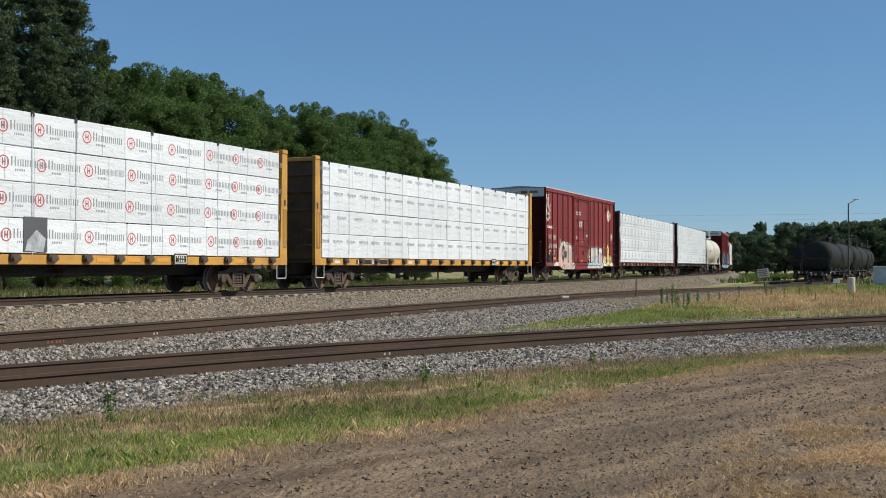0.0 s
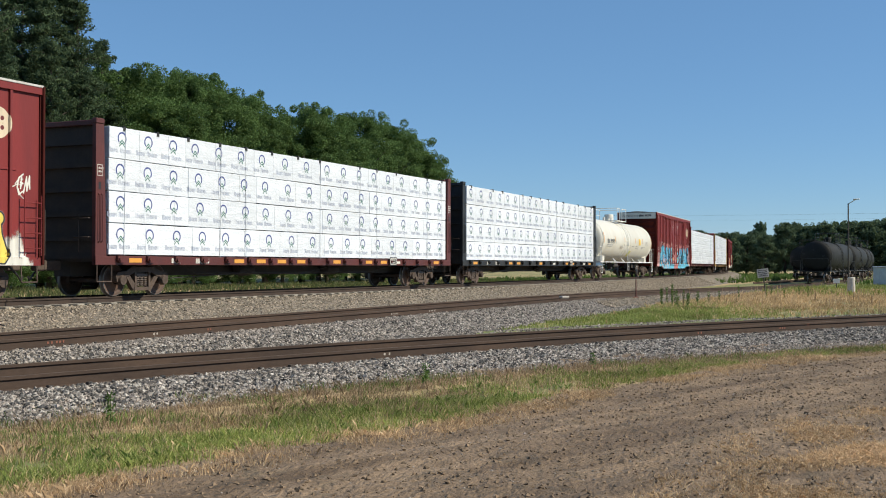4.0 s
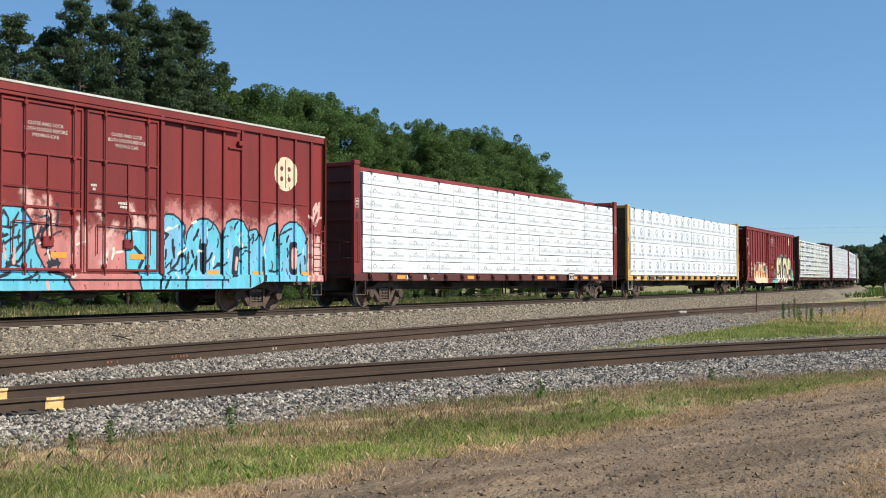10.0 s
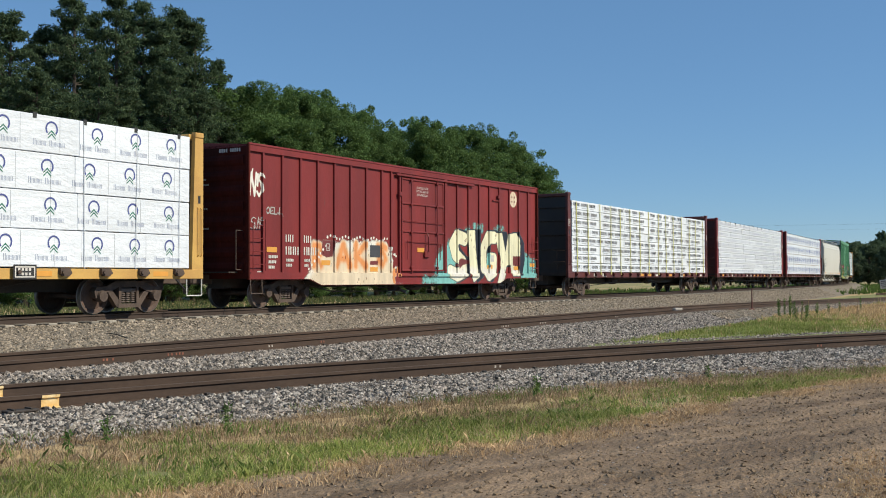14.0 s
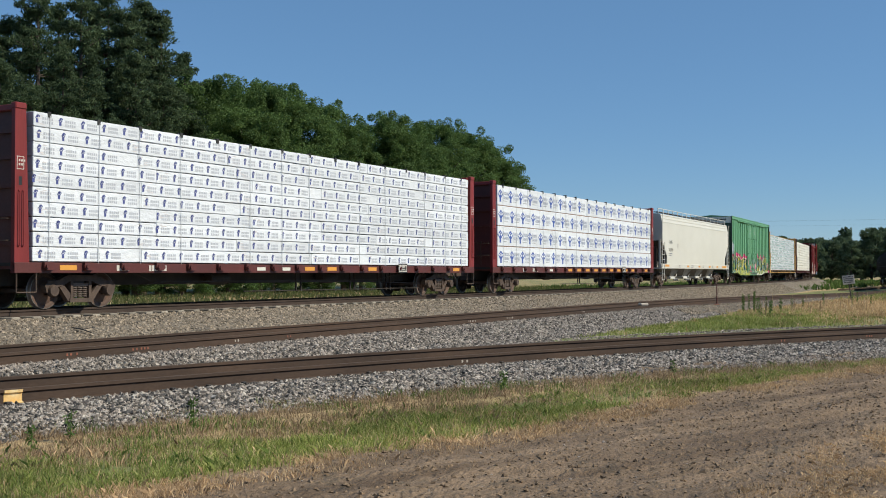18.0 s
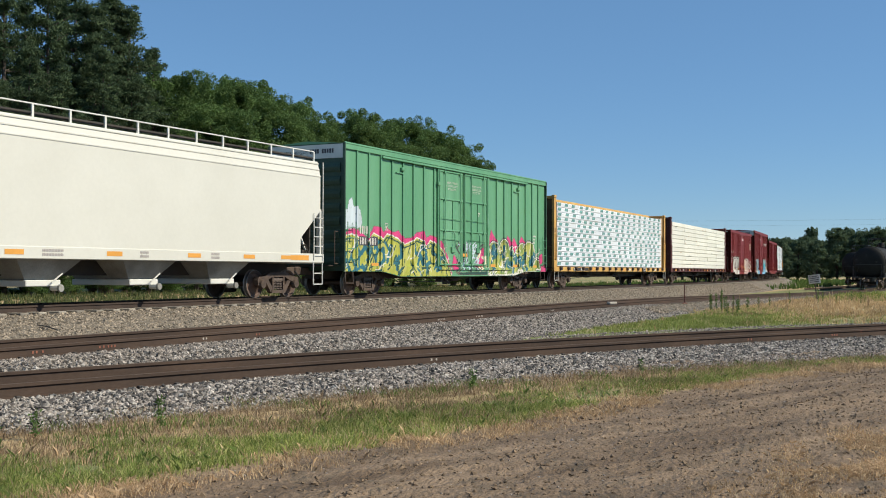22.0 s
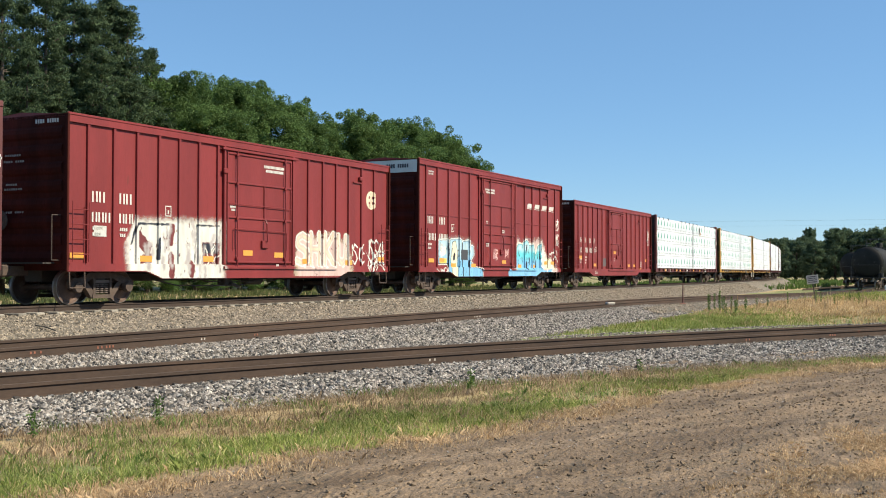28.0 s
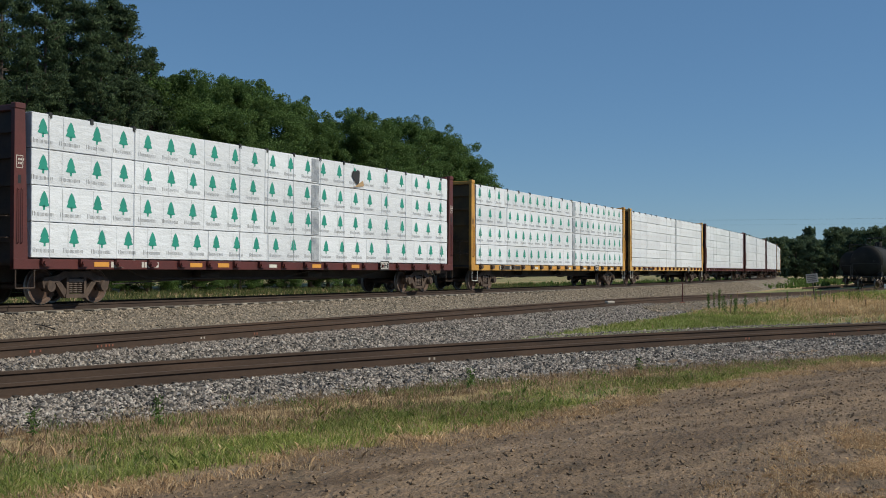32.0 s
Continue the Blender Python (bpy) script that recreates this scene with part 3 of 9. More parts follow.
def main_bed(s):
    """The ballast's section s metres along: its near shoulder is broad beside the siding and draws in at the bend."""
    f = min(max((s - 40) / 40, 0), 1)
    slim = [(-4.9, -1.5), (-4.2, -1.0), (-3.3, -0.72), (-2.6, -0.42)]
    return [(o + (p - o) * f, z + (q - z) * f) for (o, z), (p, q) in zip(bed_main, slim)] + bed_main[4:]


def main_ballast(line):
    s, k, far = Solid(), len(bed_main), 0.0
    vs = []
    for i, (x, y, h) in enumerate(line):
        far = x if i == 0 else far + math.hypot(x - line[i - 1][0], y - line[i - 1][1])
        vs += [(x - o * math.sin(h), y + o * math.cos(h), z) for o, z in main_bed(far)]
    return s.add(vs, [(i * k + a, (i + 1) * k + a, (i + 1) * k + a + 1, i * k + a + 1) for i in range(len(line) - 1) for a in range(k - 1)])


main_track = track("main_track", "main line with dark rails on concrete ties and tan ballast", main_line, line_main(6, 130, 2.0), Z_MAIN, M["rail_main"], block_tie, 0.61, -0.145, main_ballast(main_line), M["gravel_tan_bed"])
two_line = [(x, y, h, fall_two(x)) for x, y, h in line_of(y_two, -60, 262, 1.5)]
bed_two = [(-3.9, Z_GROUND - 0.3), (-3.2, -0.80), (-2.1, -0.72), (-1.55, -0.54), (-1.3, -0.50), (-0.9, -0.485), (-0.6, -0.51), (0.6, -0.51), (0.9, -0.485), (1.6, -0.485), (3.4, -0.62), (4.4, -0.90)]
track_two = track("siding_track", "siding with rusty brown rails in grey ballast", two_line, line_of(y_two, 4, 38, 1.0), Z_TWO, M["rail"], wood_tie, 0.54, -0.478, bed_two, M["gravel_bed"], [(p[0], p[1], p[2], p[3] - 0.10 * max(0, i - 67)) for i, p in enumerate(two_line[:74])])
part("cinder_bed", sweep(two_line[68:], [(-2.6, -0.86), (-1.6, -0.50), (1.6, -0.50), (2.8, -0.86)], closed=False), M["cinder"], track_two)
three_line = line_of(y_three, -40, 90, 1.0)
bed_three = [(-3.1, Z_GROUND - 0.1), (-2.55, -0.81), (-1.65, -0.70), (-0.9, -0.675), (-0.6, -0.715), (0.6, -0.715), (0.9, -0.68), (1.7, -0.68), (2.6, -0.72), (3.6, -0.95)]
track_three = track("yard_track", "curved yard track with rusty brown rails in grey ballast", three_line, line_of(y_three, 3, 40, 1.0), Z_THREE, M["rail"], wood_tie, 0.54, -0.668, bed_three, M["gravel_bed"])


for tr, ln, z in ((track_two, [p for p in two_line if p[0] < 46], -0.484), (track_three, line_of(y_three, -10, 44, 1.0), -0.676)):
    part("crib_fill", sweep(ln, [(-0.69, z), (0.69, z), (0.69, z - 0.03), (-0.69, z - 0.03)]), M["crib"], tr, "dark fill between the rails")


def rail_marks():
    """Yellow clearance paint across the near track's rails, and faint sprayed marks on the rail webs."""
    for name, off, x, w in (("clearance_paint", -0.755, 9.12, 0.22), ("clearance_paint", 0.755, 9.08, 0.24)):
        ln = line_of(y_three, x, x + w, 0.1)
        o = off - 0.012
        part(name, sweep(ln, [(o - 0.030, Z_THREE - 0.008), (o - 0.030, Z_THREE - 0.040), (o - 0.004, Z_THREE - 0.054), (o - 0.004, Z_THREE - RAIL_H + 0.036), (o - 0.064, Z_THREE - RAIL_H + 0.02)], closed=False),
             M["mark_yellow"], track_three, "bright yellow clearance-point paint on the rail")
    for fn, top, tr, xs in ((y_three, Z_THREE, track_three, ((24.6, "mark_orange"), (27.3, "mark_orange"), (16.4, "mark_white"))),
                            (y_two, Z_TWO, track_two, ((13.6, "mark_orange"), (16.2, "mark_white"), (17.8, "mark_orange"), (25.6, "mark_white"), (27.9, "mark_white"), (33.5, "mark_white"), (12.2, "mark_orange")))):
        for x, k in xs:
            s = Solid()
            rk = random.Random(int(x * 10))
            for i in range(rk.randint(2, 5)):
                x0 = x + i * 0.09 + rk.uniform(0, 0.05)
                (xa, ya, ha), (xb, yb, hb) = line_of(fn, x0, x0 + 0.035, 0.035)
                o = -0.755 - 0.016
                s.add([(xx - o * math.sin(h), yy + o * math.cos(h), z) for xx, yy, h, z in ((xa, ya, ha, top - 0.115), (xb, yb, hb, top - 0.115), (xb, yb, hb, top - 0.075), (xa, ya, ha, top - 0.075))], [(0, 1, 2, 3)])
            part("sprayed_mark", s, M[k], tr, "faded sprayed marking on the rail web")


def rail_anchors():
    """Dark spring anchors and spike heads at the foot of the rails."""
    me = Solid().cham(-0.035, 0.035, -0.05, 0.02, -0.012, 0.03, 0.008).mesh("rail_anchor", M["under"])
    rk = random.Random(8)
    for fn, top, tr, xs in ((y_three, Z_THREE, track_three, np.arange(3.2, 30, 0.54)), (y_two, Z_TWO, track_two, np.arange(6, 32, 0.54))):
        for x in xs:
            if rk.random() < 0.8:
                (xa, ya, ha), _ = line_of(fn, float(x), float(x) + 0.1, 0.1)
                o = -0.755 - 0.075
                part("rail_anchor", me, None, tr, at=Matrix.Translation((xa - o * math.sin(ha), ya + o * math.cos(ha), top - RAIL_H + 0.015)) @ Matrix.Rotation(ha, 4, "Z"))


rail_marks(), rail_anchors()


# ---------------------------------------------------------------- running gear shared by all cars
WHEEL_R = 0.44


def gear_meshes():
    g = {}
    s = Solid()
    for y in (-0.755, 0.755):
        e = 1 if y > 0 else -1
        prof = [(0.09, y - 0.05 * e), (0.11, y + 0.10 * e), (0.17, y + 0.07 * e), (0.33, y + 0.02 * e), (0.37, y + 0.06 * e), (WHEEL_R - 0.015, y + 0.065 * e)]
        s.turn(prof, 24)
        prof = [(WHEEL_R - 0.015, y - 0.055 * e), (0.35, y - 0.055 * e), (0.32, y - 0.01 * e), (0.17, y + 0.02 * e), (0.09, y - 0.05 * e)]
        s.turn(prof, 24)
    s.tube((0, -1.06, 0), (0, 1.06, 0), 0.075, 12)
    k0 = len(s.f)
    for y in (-0.755, 0.755):
        e = 1 if y > 0 else -1
        s.turn([(WHEEL_R - 0.016, y + 0.065 * e), (WHEEL_R, y + 0.06 * e), (WHEEL_R, y - 0.03 * e), (WHEEL_R + 0.026, y - 0.05 * e), (WHEEL_R + 0.02, y - 0.06 * e), (WHEEL_R - 0.016, y - 0.058 * e)], 24)
    g["wheelset"] = s.mesh("wheelset", M["wheel"], 35)
    g["wheelset"].materials.append(M["tread"])
    for p in g["wheelset"].polygons[k0:]:
        p.material_index = 1
    s = Solid()
    # a cast frame: the outline in strips that leave two windows open
    s.prism([(-1.12, 0.56), (-1.05, 0.66), (-0.72, 0.69), (-0.45, 0.81), (0.45, 0.81), (0.72, 0.69), (1.05, 0.66), (1.12, 0.56), (1.08, 0.40), (0.82, 0.40), (0.80, 0.52), (0.58, 0.56), (0.36, 0.66), (-0.36, 0.66), (-0.58, 0.56), (-0.80, 0.52), (-0.82, 0.40), (-1.08, 0.40)], -0.09, 0.09)
    s.prism([(-0.70, 0.56), (-0.52, 0.56), (-0.26, 0.28), (-0.26, 0.16), (-0.40, 0.18)], -0.07, 0.07)
    s.prism([(0.70, 0.56), (0.40, 0.18), (0.26, 0.16), (0.26, 0.28), (0.52, 0.56)], -0.07, 0.07)
    s.box(-0.36, 0.36, -0.09, 0.09, 0.15, 0.25)
    s.box(-0.33, -0.25, -0.08, 0.08, 0.25, 0.67)
    s.box(0.25, 0.33, -0.08, 0.08, 0.25, 0.67)
    g["side_frame"] = s.mesh("side_frame", M["steel"])
    s = Solid()
    for cx in (-0.16, 0.0, 0.16):
        for k in range(5):
            s.turn([(0.045, 0.27 + k * 0.052), (0.075, 0.285 + k * 0.052), (0.075, 0.30 + k * 0.052), (0.045, 0.315 + k * 0.052)], 10, "z", (cx, 0, 0))
    s.box(-0.25, 0.25, -0.06, 0.06, 0.54, 0.62)
    g["spring"] = s.mesh("spring_nest", M["spring"], 40)
    g["bolster"] = Solid().cham(-0.2, 0.2, -1.0, 1.0, 0.44, 0.72, 0.03).box(-0.75, 0.75, -0.05, 0.05, 0.36, 0.46).mesh("bolster", M["under"])
    s = Solid()
    s.turn([(0.0, -0.10), (0.13, -0.10), (0.15, -0.04), (0.15, 0.04), (0.0, 0.05)], 14)
    g["bearing"] = s.mesh("bearing_cap", M["steel"], 40)
    s = Solid().cham(0.0, 0.62, -0.11, 0.11, 0.72, 0.98, 0.02).cham(0.55, 0.86, -0.16, 0.10, 0.70, 1.0, 0.04)
    g["coupler"] = s.mesh("coupler", M["steel"])
    s = Solid().pipe([(0.2, -0.35, 0.85), (0.45, -0.38, 0.62), (0.72, -0.25, 0.45), (0.9, -0.12, 0.55)], 0.028)
    g["hose"] = s.mesh("brake_hose", M["black"], 60)
    return g


G = gear_meshes()
SPIN = []


def truck(car, x):
    """A two-axle bogie with sprung side frames; its wheelsets turn."""
    t = part("truck", G["bolster"], None, car, at=(x, 0, 0), label="two-axle freight truck with cast side frames")
    for y in (-1.0, 1.0):
        part("side_frame", G["side_frame"], None, t, at=(0, y, 0))
        tagged(part("spring_nest", G["spring"], None, t, at=(0, y, 0)), kind="stuff")
    for ax in (-0.89, 0.89):
        w = part("wheelset", G["wheelset"], None, t, at=(ax, 0, WHEEL_R))
        for y, turned in ((-1.06, 0), (1.06, 1)):
            part("bearing_cap", G["bearing"], None, t, at=Matrix.Translation((ax, y, WHEEL_R)) @ Matrix.Rotation(math.pi * turned, 4, "Z"))
        SPIN.append(w)
    return t


def ends(car, half):
    for s in (1, -1):
        m = Matrix.Rotation(0 if s > 0 else math.pi, 4, "Z")
        part("coupler", G["coupler"], None, car, at=Matrix.Translation((s * (half - 0.15), 0, 0)) @ m)
        part("brake_hose", G["hose"], None, car, at=Matrix.Translation((s * (half - 0.1), 0, 0)) @ m)


def ladder(x0, x1, z0, z1, y, rungs, r=0.014):
    s = Solid()
    for x in (x0, x1):
        s.tube((x, y, z0), (x, y, z1), r, 5)
    for i in range(rungs):
        z = z0 + (z1 - z0) * (i + 0.5) / rungs
        s.tube((x0, y, z), (x1, y, z), r * 0.9, 5)
    return s


def bars(x, z, h, n, y, s=None, wide=0.62, gap=0.28, skip=()):
    """A row of plain bars the size of lettering, from x to the right."""
    s = s or Solid()
    w = h * wide
    for i in range(n):
        if i not in skip:
            s.rect(x + i * w * (1 + gap), x + i * w * (1 + gap) + w, z, z + h, y)
    return s


def outline(x0, x1, z0, z1, y, t, s=None):
    s = s or Solid()
    s.rect(x0, x1, z0, z0 + t, y), s.rect(x0, x1, z1 - t, z1, y), s.rect(x0, x0 + t, z0 + t, z1 - t, y), s.rect(x1 - t, x1, z0 + t, z1 - t, y)
    return s


_words = {}


def word(text, height, y, material, slant=0.0):
    """Lettering in the built-in font, standing in the plane y with its left foot at the origin."""
    key = (text, height, y, material.name, slant)
    if key not in _words:
        c = bpy.data.curves.new("lettering", "FONT")
        c.body, c.size, c.resolution_u, c.shear = text, height * 1.4, 2, slant
        ob = bpy.data.objects.new("lettering", c)
        scene.collection.objects.link(ob)
        me = bpy.data.meshes.new_from_object(ob.evaluated_get(bpy.context.evaluated_depsgraph_get()))
        bpy.data.objects.remove(ob)
        me.transform(Matrix.Translation((0, y, 0)) @ Matrix.Rotation(radians(90), 4, "X"))
        me.materials.clear()
        me.materials.append(material)
        _words[key] = me
    return _words[key]


# ---------------------------------------------------------------- printing on the lumber wrap
def print_marks(style, w, h, rnd):
    """Printed marks on one bundle's face, w wide and h high, round its middle. Returns pairs of Solid and ink."""
    y = -0.004
    a, b, c = Solid(), Solid(), Solid()
    out = []

    def along(step):
        n = max(round(w / step), 1)
        pitch, first = w / n, rnd.uniform(-0.02, 0.10 if h > 0.5 else 0.28 * step)
        for i in range(n):
            if h > 0.5 or pitch * i + first + step * 0.80 < w:
                yield -w / 2 + first + pitch * i

    def caps(x, z, h, n, sol, wide=0.5, first=1.35):
        """A row of letter-sized bars, the first one taller."""
        glyph_bars(x, z, h * first, 1, y, sol, wide * 0.95, 0.2, 0.26)
        glyph_bars(x + h * wide * 1.75, z, h, n - 1, y, sol, wide * 1.0, 0.36, 0.26)

    if style == "ring_red":
        for x in along(1.42):
            a.ring(x + 0.17, 0.02, 0.135, 0.165, y, 20)
            for q in (-0.055, 0.03):
                a.rect(x + 0.17 + q, x + 0.195 + q, -0.065, 0.105, y)
            a.rect(x + 0.14, x + 0.20, 0.0, 0.04, y)
            caps(x + 0.40, -0.05, 0.165, 7, b, 0.70), bars(x + 0.52, -0.17, 0.05, 6, y, b, 0.6, 0.9)
        out = [(a, "ink_red"), (b, "ink_grey")]
    elif style == "word_grey":
        for x in along(1.10):
            b.stamp(word("PREMIUM", 0.135, y, M["ink_grey"]), x - 0.25, 0.10, 0.88)
            bars(x - 0.12, -0.14, 0.04, 7, y, c, 1.2, 0.6)
        out = [(b, "ink_grey"), (c, "ink_pink")]
    elif style == "ring_blue":
        for x in along(1.20):
            x0 = x + 0.45
            a.ring(x0, 0.13, 0.135, 0.178, y, 18, -42, 222)
            for q in (0.0, 0.075):
                b.flat([(x0 - 0.11, -0.07 + q), (x0 - 0.11, -0.105 + q), (x0, -0.01 + q), (x0, 0.03 + q)], y), b.flat([(x0 + 0.11, -0.07 + q), (x0, 0.03 + q), (x0, -0.01 + q), (x0 + 0.11, -0.105 + q)], y)
            caps(x0 - 0.52, -0.27, 0.105, 5, c), caps(x0 - 0.06, -0.27, 0.105, 6, c)
        out = [(a, "ink_navy"), (b, "ink_pine"), (c, "ink_blue_pale")]
    elif style == "ring_small":
        for x in along(1.16):
            x0 = x + 0.42
            a.ring(x0, 0.01, 0.062, 0.095, y, 14, -42, 222)
            b.flat([(x0 - 0.06, -0.06), (x0 - 0.06, -0.09), (x0, -0.02), (x0, 0.015)], y), b.flat([(x0 + 0.06, -0.06), (x0, 0.015), (x0, -0.02), (x0 + 0.06, -0.09)], y)
            caps(x0 - 0.42, -0.07, 0.07, 5, c, 0.7), caps(x0 + 0.13, -0.07, 0.07, 6, c, 0.7)
        out = [(a, "ink_grey"), (b, "ink_faint"), (c, "ink_faint")]
    elif style == "bold_black":
        for x in along(1.08):
            glyph_bars(x, -0.04, 0.15, 7, y, a, 0.60, 0.26, 0.34), bars(x + 0.06, -0.13, 0.035, 8, y, b, 1.2, 0.6)
            b.flat([(x - 0.22, -0.07), (x - 0.17, -0.07), (x - 0.10, 0.02), (x - 0.17, 0.11), (x - 0.20, 0.11), (x - 0.15, 0.02)], y)
        out = [(a, "ink_dark"), (b, "ink_grey")]
    elif style == "small_blue":
        for x in along(0.68):
            a.rect(x - 0.012, x + 0.057, -0.085, 0.02, y).ring(x + 0.045, 0.055, 0.02, 0.055, y, 9, 0, 200).flat([(x - 0.035, 0.03), (x, -0.01), (x, 0.03), (x - 0.02, 0.055)], y).flat([(x + 0.08, 0.03), (x + 0.065, 0.055), (x + 0.045, 0.03), (x + 0.045, -0.01)], y).ring(x + 0.022, 0.06, 0.0, 0.03, y, 8)
            bars(x + 0.17, 0.0, 0.06, 5, y, b, 0.8, 0.4), bars(x + 0.17, -0.09, 0.06, 5, y, b, 0.8, 0.4)
        out = [(a, "ink_navy"), (b, "ink_faint")]
    elif style == "tree_blue":
        for x in along(1.12):
            x0 = x + 0.27
            a.flat([(x0 - 0.085, -0.28), (x0 + 0.085, -0.28), (x0 + 0.06, 0.03), (x0 - 0.06, 0.03)], y)
            a.flat([(x0 - 0.27, 0.06), (x0 - 0.06, -0.13), (x0 - 0.06, -0.03), (x0 - 0.25, 0.10)], y).flat([(x0 + 0.27, 0.06), (x0 + 0.25, 0.10), (x0 + 0.06, -0.03), (x0 + 0.06, -0.13)], y)
            a.ring(x0, 0.085, 0.0, 0.05, y, 8).flat([(x0 - 0.20, 0.11), (x0 - 0.13, 0.09), (x0, 0.17), (x0 + 0.13, 0.09), (x0 + 0.20, 0.11), (x0, 0.26)], y)
            caps(x0 + 0.27, 0.03, 0.13, 6, b, 0.50), caps(x0 + 0.27, -0.15, 0.13, 7, b, 0.46)
            bars(x0 + 0.28, -0.24, 0.035, 6, y, c, 1.2, 0.8)
        out = [(a, "ink_blue"), (b, "ink_blue_pale"), (c, "ink_grey")]
    elif style == "label_teal":
        for x in along(1.05):
            z = rnd.uniform(-0.01, 0.01)
            z += 0.02
            a.flat([(x, z - 0.076), (x + 0.50, z - 0.076), (x + 0.57, z + 0.076), (x + 0.07, z + 0.076)], y)
            bars(x + 0.66, z - 0.03, 0.045, 6, y, b, 0.8, 0.4)
            bars(x + 0.10, z + 0.008, 0.044, 8, y - 0.003, c, 0.85, 0.3), bars(x + 0.08, z - 0.054, 0.036, 9, y - 0.003, c, 0.85, 0.3)
        out = [(a, "ink_teal"), (b, "ink_pink"), (c, "spray_mint")]
    elif style == "tree_green":
        for x in along(1.04):
            x0 = x + 0.36
            for k in range(2):
                z0, ww = -0.05 + k * 0.12, 0.17 - k * 0.035
                a.flat([(x0 - ww, z0), (x0, z0 - 0.03), (x0 + ww, z0), (x0 + ww * 0.45, z0 + 0.17), (x0, z0 + 0.24), (x0 - ww * 0.45, z0 + 0.17)], y - 0.0003 * k)
            a.rect(x0 - 0.03, x0 + 0.03, -0.15, -0.04, y)
            caps(x0 - 0.36, -0.30, 0.085, 8, b, 0.7)
        out = [(a, "ink_green"), (b, "ink_grey")]
    elif style == "faint_blue":
        for x in along(0.8):
            bars(x, -0.02, 0.07, 5, y, a, 0.7, 0.35)
        out = [(a, "ink_pink")]
    return [(s, k) for s, k in out if s.f]


# ---------------------------------------------------------------- centerbeam flatcars
BEAM_L = 22.75


def stakes(paint_name):
    s = Solid().prism([(-0.17, 1.115), (0.10, 1.115), (0.17, 1.0), (0.08, 0.93), (-0.10, 0.93), (-0.17, 0.99)], -0.085, 0.0)
    s.tube((-0.1, -0.08, 1.02), (-0.1, -0.13, 1.02), 0.05, 8)
    return s.mesh("winch", M[paint_name])


STAKE = {k: stakes(k) for k in ("steel", "red_dark", "black")}
TAPE = Solid().rect(-0.26, 0.26, 0.93, 1.05, -1.438).mesh("reflective_tape", M["reflector"])
TAPE_W = Solid().rect(-0.2, 0.2, 0.93, 1.03, -1.438).mesh("reflective_tape", M["reflector_white"])
STRAP_TOP = Solid().box(-0.05, 0.05, -1.425, -1.30, -0.10, 0.03).mesh("strap_corner", M["strap_dark"])


def beam_end(car, s, half, paint, dark):
    """A bulkhead: two posts, ribbed plate and a top beam."""
    x0, x1 = sorted((s * half, s * (half - 0.42)))
    # The dark paint of plate and ribs puts the end's shade into colour.
    b = part("bulkhead", Solid().box(min(s * (half - 0.12), s * (half - 0.18)), max(s * (half - 0.12), s * (half - 0.18)), -1.36, 1.36, 0.95, 4.62), dark, car, "ribbed steel end bulkhead")
    for y in (-1, 1):
        q = Solid().prism([(s * half, 0.86), (s * half, 4.72), (s * (half - 0.30), 4.72), (s * (half - 0.42), 1.1), (s * (half - 0.42), 0.86)], y * 1.42, y * 1.30)
        part("corner_post", q, paint, b)
    for z in (1.5, 2.15, 2.8, 3.45, 4.05):
        part("rib", Solid().box(min(s * (half - 0.12), s * (half - 0.02)), max(s * (half - 0.12), s * (half - 0.02)), -1.30, 1.30, z, z + 0.12), dark, b)
    part("top_beam", Solid().cham(x0, x1, -1.3, 1.3, 4.56, 4.70, 0.015), paint, b)
    part("grab_iron", ladder(s * (half + 0.06), s * (half + 0.06) + 0.001, 1.2, 2.2, -0.9, 1).pipe([(s * (half - 0.02), -1.25, 1.6), (s * (half + 0.09), -1.25, 1.6), (s * (half + 0.09), -0.75, 1.6), (s * (half - 0.02), -0.75, 1.6)], 0.014).pipe([(s * (half - 0.02), -1.25, 2.1), (s * (half + 0.09), -1.25, 2.1), (s * (half + 0.09), -0.75, 2.1), (s * (half - 0.02), -0.75, 2.1)], 0.014), M["steel"], b)
    st = Solid().pipe([(s * (half - 0.06), -1.42, 0.85), (s * (half - 0.06), -1.42, 0.42), (s * (half - 0.62), -1.42, 0.42), (s * (half - 0.62), -1.42, 0.85)], 0.016)
    part("step", st, M["hopper_rim"] if paint in (M["yellow"], M["yellow_pale"]) else M["steel"], b)
    for q in (0.10, 0.21):
        part("handrail", Solid().pipe([(s * (half - q), -1.42, 1.45), (s * (half - q), -1.47, 1.5), (s * (half - q), -1.47, 2.7), (s * (half - q), -1.42, 2.75)], 0.012), paint, b)
    xs = s * (half - 0.15)
    # Nothing is cut; a black face gives the slot's inner shade.
    part("tie_slot", Solid().rect(xs - 0.045, xs + 0.045, 2.86, 3.06, -1.4225), M["black"], b, "flat black patch for a slot in the corner post")
    part("slot_rim", outline(xs - 0.075, xs + 0.075, 2.82, 3.10, -1.424, 0.02), paint, b)
    if paint in (M["red"], M["red_dark"]):
        part("stencil_frame", outline(xs - 0.10, xs + 0.10, 3.22, 3.52, -1.424, 0.016, bars(xs - 0.05, 3.40, 0.05, 3, -1.424, bars(xs - 0.05, 3.31, 0.05, 2, -1.424, None, 0.9, 0.5), 0.9, 0.5)), M["stencil"], b)
    part("corner_cap", Solid().cham(min(xs - 0.16, xs + 0.16), max(xs - 0.16, xs + 0.16), -1.445, -1.28, 4.60, 4.745, 0.02), paint, b)
    return b


